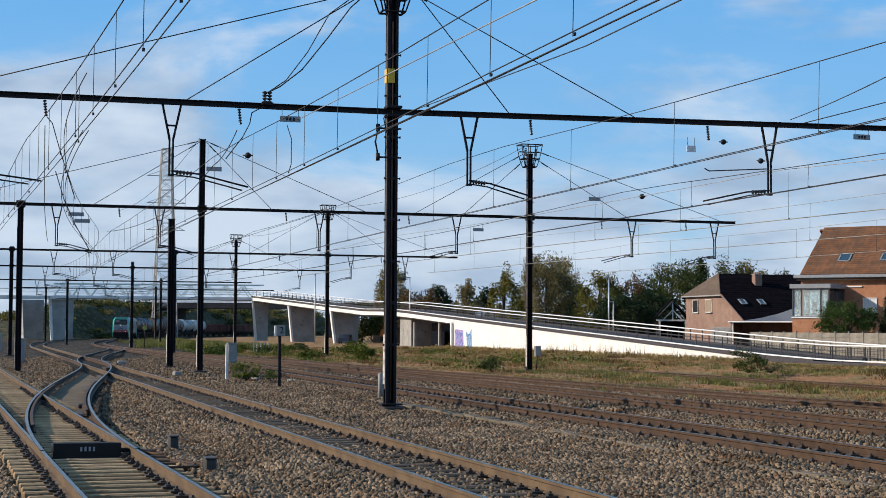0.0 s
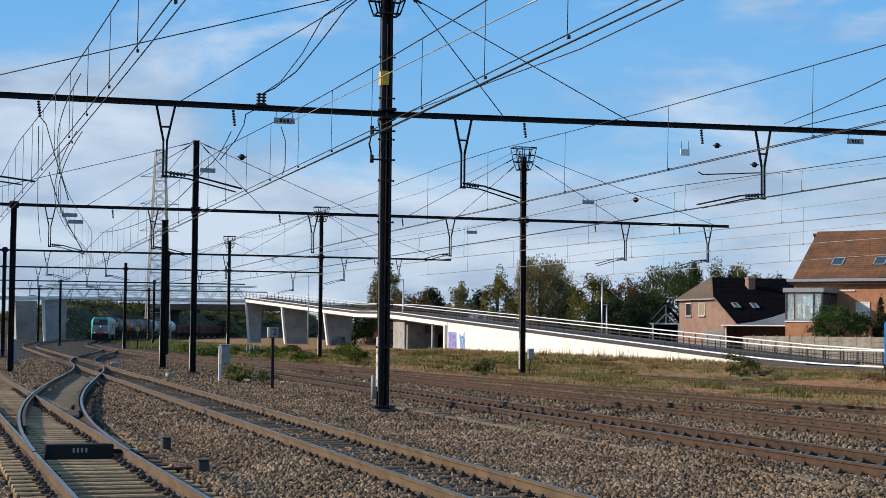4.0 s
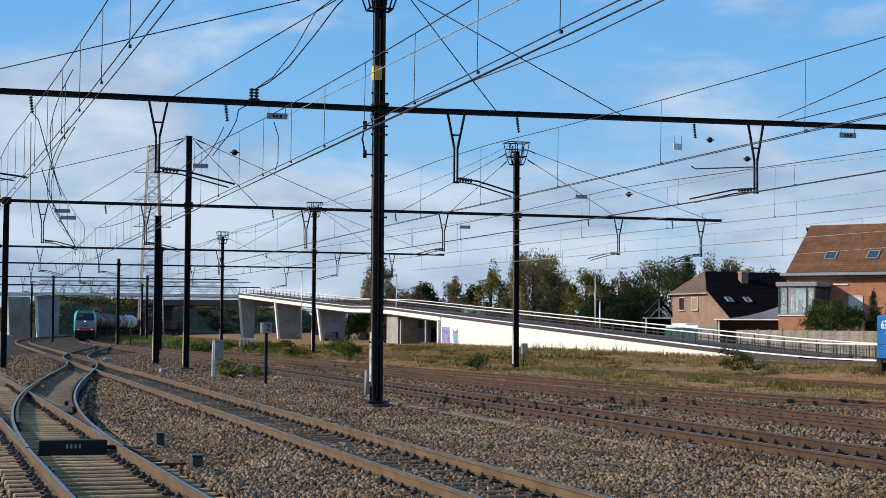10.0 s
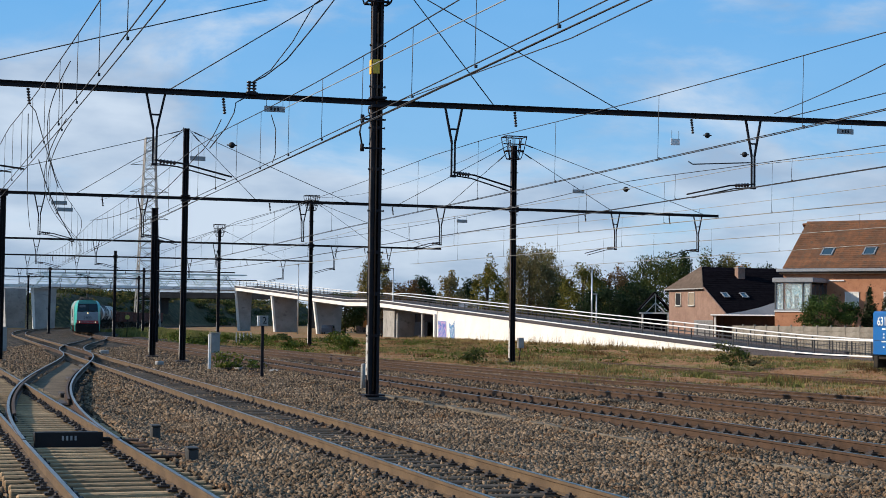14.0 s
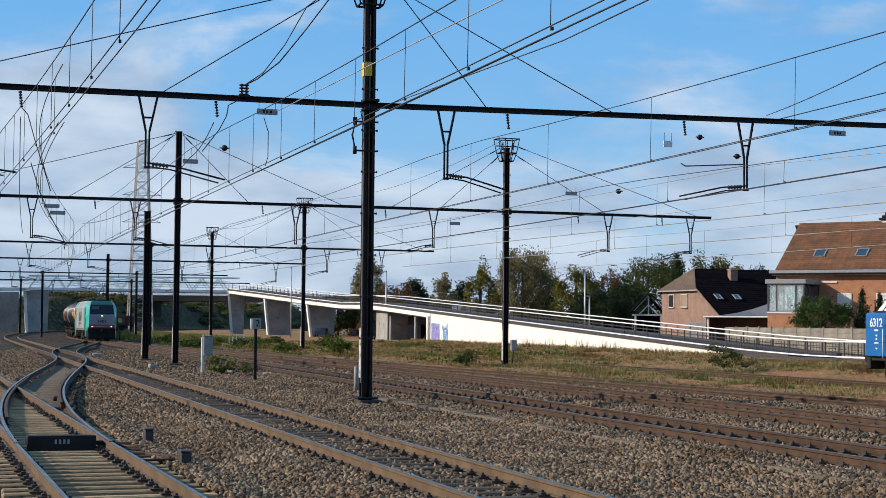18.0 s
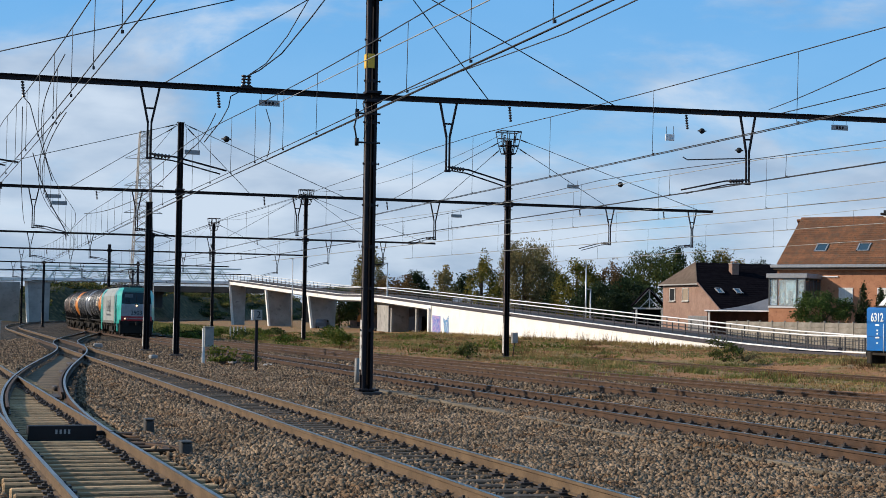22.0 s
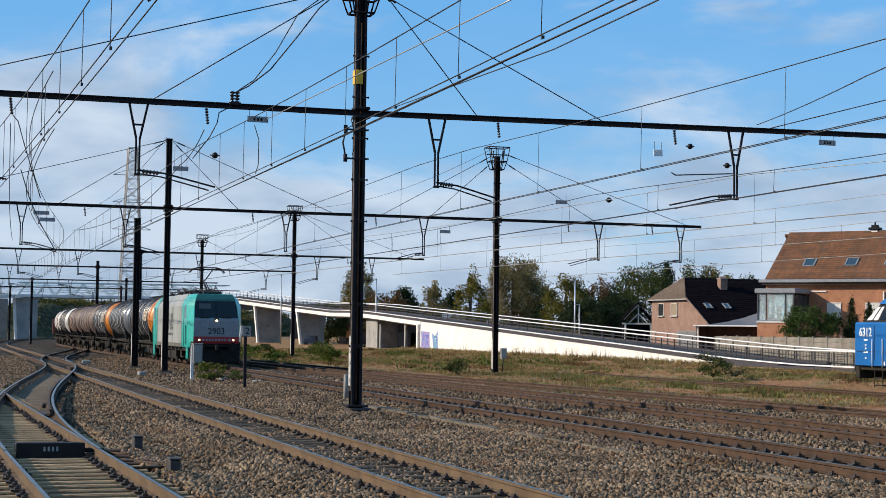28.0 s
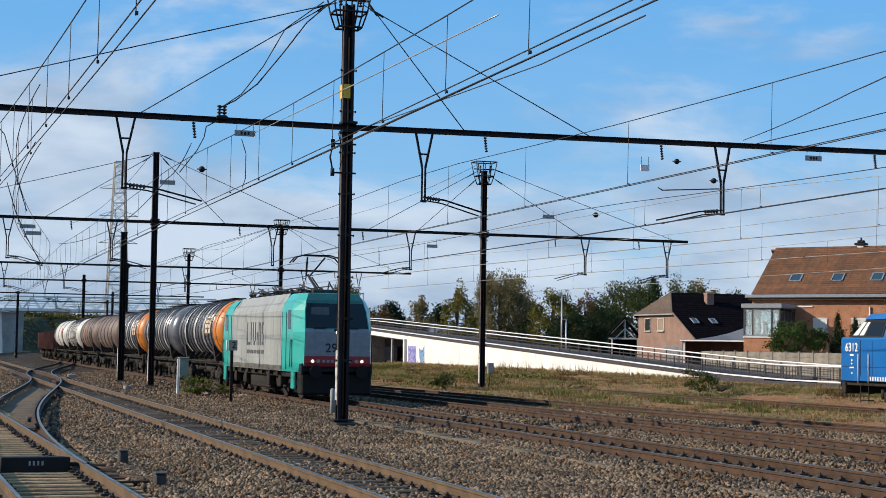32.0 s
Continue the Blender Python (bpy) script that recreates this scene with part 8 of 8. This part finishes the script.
tree("narrow dark cypress in the garden", 72.4, 115.0, 5.6, 1.6, F_DARK, 1500, 0.15, 0.1, seed=31, tip=0.6)
tree("narrow dark cypress in the garden", 73.6, 114.2, 5.2, 1.5, F_DARK, 1500, 0.15, 0.1, seed=32, tip=0.6)
tree("green tree beyond the footbridge", -8.0, 432, 13.5, 9.0, F_GREEN, 1500, 0.45, 0.6, seed=33)

# low shrubs on the bank outside the bend, and a fringe along its crest
rs = np.random.RandomState(7)
pts, kind_of = [], []
for i in range(620):
    a_, crest = rs.uniform(0.235, 0.62), i % 3 == 0
    d_ = rs.uniform(16, 34) if crest else rs.uniform(7, 20)
    bx, by = C_X + BEND_R - (BEND_R + d_) * math.cos(a_), BEND_AT + (BEND_R + d_) * math.sin(a_)
    if noise.noise(Vector((bx * 0.09, by * 0.05, 2.0))) < 0.08 and not crest:
        continue
    hh = rs.uniform(0.6, 2.2) if crest else rs.uniform(0.4, 1.5)
    q = np.clip(rs.normal(size=(150, 3)), -1.6, 1.6) * np.array([1.4 + hh * 0.3, 1.2, hh * 0.32]) + np.array([bx, by, hh * 0.42 + ground_z(bx, by)])
    pts.append(q)
    kind_of.append(np.full(150, rs.rand()))
pts, sel = np.concatenate(pts), np.concatenate(kind_of)
for nm, mt, lo_, hi_ in (("bank_shrub", F_GREEN, 0.0, 0.34), ("bank_bramble", F_DARK, 0.34, 0.72), ("bank_dry_shrub", F_OLIVE, 0.72, 1.1)):
    tagged(new(nm, leaves_data(nm, pts[(sel >= lo_) & (sel < hi_)], 0.27, mt, 3)), "tangled low shrubs on the grassy bank beyond the footbridge", "shrubs", kind="stuff")


def bush(label, x, y, h, w, mat, n=500, leaf=0.09, seed=1, base=-0.28):
    b = thing("bush", label, "bush", pose(x, y, base), "weeds and bushes")
    p, cc = crown_points(n, w / 2, w / 2, h / 2, 0.0, seed, 18, 0.24)
    stem = Mesh()
    for q in cc[:9]:
        stem.tube([(0, 0, 0), tuple(Vector(q) * 0.6), tuple(q)], [0.02, 0.014, 0.006], 4)
    part("stem", stem, M_BARK, b)
    part("foliage", leaves_data("foliage", p, leaf, mat, seed, 1.3), mat, b)
    return b


F_WEED = foliage("weed_green", (0.05, 0.085, 0.012), (0.14, 0.17, 0.028), (0.24, 0.19, 0.04))
bush("leafy yellow-green weed round the cabinet", 11.85, 71.0, 0.85, 1.3, F_WEED, 620, 0.06, 41)
bush("leafy green weed beside the cabinet", 12.9, 70.8, 0.5, 0.9, F_WEED, 300, 0.05, 42)
bush("dark leafy weed in the dry grass", 27.1, 82.0, 0.8, 1.4, F_GREEN, 500, 0.07, 43)
bush("bushy grey-green shrub before the ramp", 41.2, 79.5, 1.30, 1.9, F_GREEN, 800, 0.07, 44)
bush("dry shrub beside the green one", 42.9, 80.0, 0.7, 1.5, F_TAN, 450, 0.06, 45)
bush("tall green weed near the third gantry", 27.2, 112.0, 1.4, 1.5, F_WEED, 800, 0.085, 46)
bush("tall green weed near the basket mast", 30.5, 128.0, 1.5, 2.0, F_WEED, 700, 0.09, 47)
for i, (x, y, h) in enumerate(((20.5, 140, 1.1), (22, 143, 1.4), (24, 150, 1.2), (26.5, 150, 1.1), (21.5, 160, 1.3), (30, 158, 1.2), (33, 165, 1.1), (23, 176, 1.1), (18.9, 131, 0.9), (35, 150, 0.9), (25.0, 120, 1.0))):
    bush("leafy green weed at the edge of the yard", x, y, h * 0.7, 1.8, F_WEED if i % 3 else F_GREEN, 500, 0.10, 60 + i)


def blades(name, spots, h, mat, seed, per=9, lean=0.45, width=0.018):
    """Tufts of thin grass blades at given spots."""
    rs = np.random.RandomState(seed)
    s = np.repeat(np.asarray(spots, float), per, 0)
    n = len(s)
    ang = rs.uniform(0, 2 * np.pi, n)
    hh = h * rs.uniform(0.35, 1.25, n)
    ln = hh * lean * rs.uniform(0.1, 1.2, n)
    base = s + np.stack([rs.normal(0, 0.09, n), rs.normal(0, 0.09, n), np.zeros(n)], 1)
    tip = base + np.stack([np.cos(ang) * ln, np.sin(ang) * ln, hh], 1)
    sd = np.stack([-np.sin(ang), np.cos(ang), np.zeros(n)], 1) * (width * rs.uniform(0.6, 1.6, n))[:, None]
    v = np.stack([base - sd, base + sd, tip], 1)
    me = bpy.data.meshes.new(name)
    me.from_pydata(v.reshape(-1, 3).tolist(), [], np.arange(n * 3).reshape(n, 3).tolist())
    me.materials.append(mat)
    return me


def scatter(n, seed, x0, x1, y0, y1, patch, lo_, edge=True, power=1.0):
    rs = np.random.RandomState(seed)
    out = []
    while len(out) < n:
        x, y = rs.uniform(x0, x1), y0 + (y1 - y0) * rs.rand() ** power
        if edge and x < field_edge(y) + (0 if y < 170 else (y - 170) ** 2 / 1350):
            continue
        if noise.noise(Vector((x * 0.13, y * 0.09, patch))) + 0.35 * noise.noise(Vector((x * 0.6, y * 0.5, patch))) < lo_:
            continue
        out.append((x, y, ground_z(x, y) - 0.02))
    return out


G_STRAW = foliage("grass_straw", (0.25, 0.18, 0.072), (0.44, 0.325, 0.14), (0.18, 0.12, 0.054))
G_RUST = foliage("grass_rust", (0.25, 0.125, 0.05), (0.38, 0.21, 0.09), (0.12, 0.065, 0.03))
G_GREEN = foliage("grass_green", (0.10, 0.115, 0.030), (0.24, 0.235, 0.075), (0.26, 0.21, 0.065))
tagged(new("dry_grass", blades("dry_grass", scatter(8000, 1, 21, 57, 46, 190, 0.0, 0.0, power=0.9), 0.11, G_STRAW, 1, 10, 1.0, 0.016)), "dry straw-coloured grass over the disused sidings", "grass", kind="stuff")
tagged(new("rusty_weeds", blades("rusty_weeds", scatter(11500, 2, 21, 57, 44, 190, 7.0, -0.05, power=0.9), 0.10, G_RUST, 2, 10, 1.0, 0.018)), "rust-brown dead weeds over the sidings", "weeds", kind="stuff")
tagged(new("green_grass", blades("green_grass", scatter(5200, 3, 20, 57, 44, 190, 3.0, 0.02, power=0.9), 0.13, G_GREEN, 3, 10, 0.9, 0.018)), "tufts of green grass among dry weeds", "grass", kind="stuff")
tagged(new("low_grass", blades("low_grass", scatter(3000, 8, 22, 52, 47, 84, 3.6, -0.02), 0.14, G_GREEN, 8, 10, 0.9, 0.014)), "low green grass beside the sidings", "grass", kind="stuff")
tagged(new("verge_grass", blades("verge_grass", scatter(3000, 4, 17, 36, 170, 300, 5.0, -0.3), 0.5, G_GREEN, 4, 8, width=0.05)), "fresh green grass beside the bend of the line", "grass", kind="stuff")
# clumps of rank weeds that stand out of the grass
rs = np.random.RandomState(77)
for nm, mt, count, x0, x1, y0, y1, hgt, lab in (("weed_clumps", G_GREEN, 75, 22, 52, 50, 120, 0.24, "rank grey-green weed clumps in the dry grass"),
                                            ("straw_clumps", G_STRAW, 60, 22, 55, 50, 180, 0.27, "bleached clumps of tall dead grass"),
                                            ("rust_clumps", F_RUST, 60, 22, 56, 55, 185, 0.34, "rust-brown dock stalks and dead weeds")):
    spots = []
    for cx, cy, cz in scatter(count, rs.randint(1, 9999), x0, x1, y0, y1, rs.uniform(0, 9), -0.15):
        k, w = rs.randint(10, 34), rs.uniform(0.2, 0.6)
        spots += [(cx + rs.normal(0, w), cy + rs.normal(0, w * 1.6), cz) for _ in range(k)]
    tagged(new(nm, blades(nm, spots, hgt, mt, rs.randint(1, 9999), 7, 0.7, 0.017)), lab, "weeds", kind="stuff")
spots = []
for cx, cy, cz in scatter(70, 55, 18.5, 44, 88, 172, 4.0, -0.1, edge=False):
    if abs(cx - line_d(cy)[0]) < 1.7 or abs(cx - line_c(cy)[0]) < 1.9 or cx < line_d(cy)[0]:
        continue
    k = rs.randint(30, 100)
    w, hgt = rs.uniform(0.25, 0.7), rs.uniform(0.15, 0.6)
    spots += [(cx + rs.normal(0, w), cy + rs.normal(0, w * 1.5), cz + abs(rs.normal(0, hgt * 0.5)) + 0.05) for _ in range(k)]
tagged(new("leafy_weeds", leaves_data("leafy_weeds", spots, 0.085, F_WEED, 12, 1.3)), "low leafy green weeds beyond the rails", "weeds", kind="stuff")
rs = np.random.RandomState(21)
wall_foot = [(ramp_x(y) - rs.uniform(0.1, 2.6), y, -0.25) for y in rs.uniform(108, 190, 1500)]
tagged(new("tall_weeds", blades("tall_weeds", wall_foot, 0.38, G_STRAW, 5, 6, 0.5, 0.025)), "tall dry weeds along the foot of the ramp wall", "weeds", kind="stuff")
stalks = [(ramp_x(y) - rs.uniform(0.3, 3), y, -0.25) for y in np.concatenate([rs.uniform(126, 150, 60), rs.uniform(108, 190, 30)])]
tagged(new("weed_stalks", blades("weed_stalks", stalks, 1.0, F_RUST, 6, 5, 0.3, 0.016)), "tall brown weed stalks before the white wall", "weeds", kind="stuff")


# ---------------------------------------------------------------- ballast stones
def stones(name, n, x0, x1, y0, y1, size, mat, seed, power=1.6):
    """Loose crushed stones: squashed, skewed eight-sided lumps lying on the ballast."""
    rs = np.random.RandomState(seed)
    x = rs.uniform(x0, x1, n)
    y = y0 + (y1 - y0) * rs.rand(n) ** power
    keep = np.ones(n, bool)
    for fn, w in ((line_a, 1.35), (line_b, 0.0), (line_c, 0.0), (line_s, 1.15)):
        c = np.array([fn(q)[0] for q in y])
        d = np.abs(x - c)
        if fn is line_s:
            d = np.where((y > 29) & (y < 100), d, 9.0)
        for r in (GAUGE / 2,):
            keep &= np.abs(d - r) > 0.10
        if not w:
            keep &= ~((d < 0.62) & (rs.rand(n) < 0.55))
        if w:
            keep &= ~((d < w) & (rs.rand(n) < 0.93))
    # little stone on top of the sleepers
    x, y = x[keep], y[keep]
    n = len(x)
    z = np.array([ground_z(a, b) for a, b in zip(x, y)])
    s = size * rs.uniform(0.55, 1.5, n)
    base = np.array([(1, 0, 0), (-1, 0, 0), (0, 1, 0), (0, -1, 0), (0, 0, 1), (0, 0, -1)], float)
    v = base[None] * (s[:, None] * rs.uniform(0.6, 1.2, (n, 3)))[:, None, :] + rs.normal(size=(n, 6, 3)) * (s * 0.22)[:, None, None]
    q = rs.normal(size=(n, 4))
    q /= np.linalg.norm(q, axis=1)[:, None]
    w_, a, b, c = q.T
    R = np.stack([1 - 2 * (b * b + c * c), 2 * (a * b - c * w_), 2 * (a * c + b * w_), 2 * (a * b + c * w_), 1 - 2 * (a * a + c * c), 2 * (b * c - a * w_), 2 * (a * c - b * w_), 2 * (b * c + a * w_), 1 - 2 * (a * a + b * b)], 1).reshape(n, 3, 3)
    v = np.einsum("nij,nkj->nki", R, v) + np.stack([x, y, z + s * 0.25], 1)[:, None]
    f = np.array([(0, 2, 4), (2, 1, 4), (1, 3, 4), (3, 0, 4), (2, 0, 5), (1, 2, 5), (3, 1, 5), (0, 3, 5)])
    faces = (np.arange(n) * 6)[:, None, None] + f[None]
    me = bpy.data.meshes.new(name)
    me.vertices.add(n * 6)
    me.vertices.foreach_set("co", v.reshape(-1))
    me.loops.add(n * 24)
    me.loops.foreach_set("vertex_index", faces.reshape(-1).astype(np.int32))
    me.polygons.add(n * 8)
    me.polygons.foreach_set("loop_start", np.arange(0, n * 24, 3, dtype=np.int32))
    me.update(calc_edges=True)
    me.validate()
    me.materials.append(mat)
    return tagged(new(name, me), "loose grey-brown crushed ballast stones", "ballast", kind="stuff")


M_STONE = material("ballast_stone", (0.205, 0.147, 0.097), (0.132, 0.093, 0.060), 0.9, 0.0, 0.5, 60, 0.2, 0.004, c=(0.13, 0.072, 0.036), spots=0.60, per="island", spread=0.75)
stones("ballast_stones", 92000, -1.5, 13.8, 16.5, 36, 0.039, M_STONE, 1, 1.25)
stones("ballast_stones", 90000, -1.0, 22.0, 33, 66, 0.041, M_STONE, 2, 1.3)
stones("ballast_stones", 34000, 13.5, 25.0, 24, 40, 0.040, M_STONE, 4, 1.0)
stones("ballast_stones", 30000, 19.0, 28.0, 32, 64, 0.038, M_STONE, 5, 1.0)
stones("ballast_stones", 40000, -6.0, 22.0, 64, 125, 0.052, M_STONE, 3, 1.3)


# ---------------------------------------------------------------- what moves
def motions():
    for vehicle, behind in TRAIN:
        walk(vehicle, [(t, train_pose(nose(t) + behind)) for t in range(0, 33, 2)])

    for section, behind in BUS:
        rows = [(0, -80), (3, -80), (4, -74), (5, -61), (6, -46), (7, -31), (8, -16), (8.5, -8.5), (9, -1), (9.5, 6.5), (10, 14), (10.5, 21.5), (11, 29), (11.5, 36.5), (12, 44), (13, 58), (14, 66), (15, 68), (32, 68)]
        walk(section, [(t, bus_pose(s - behind)) for t, s in rows])


motions()
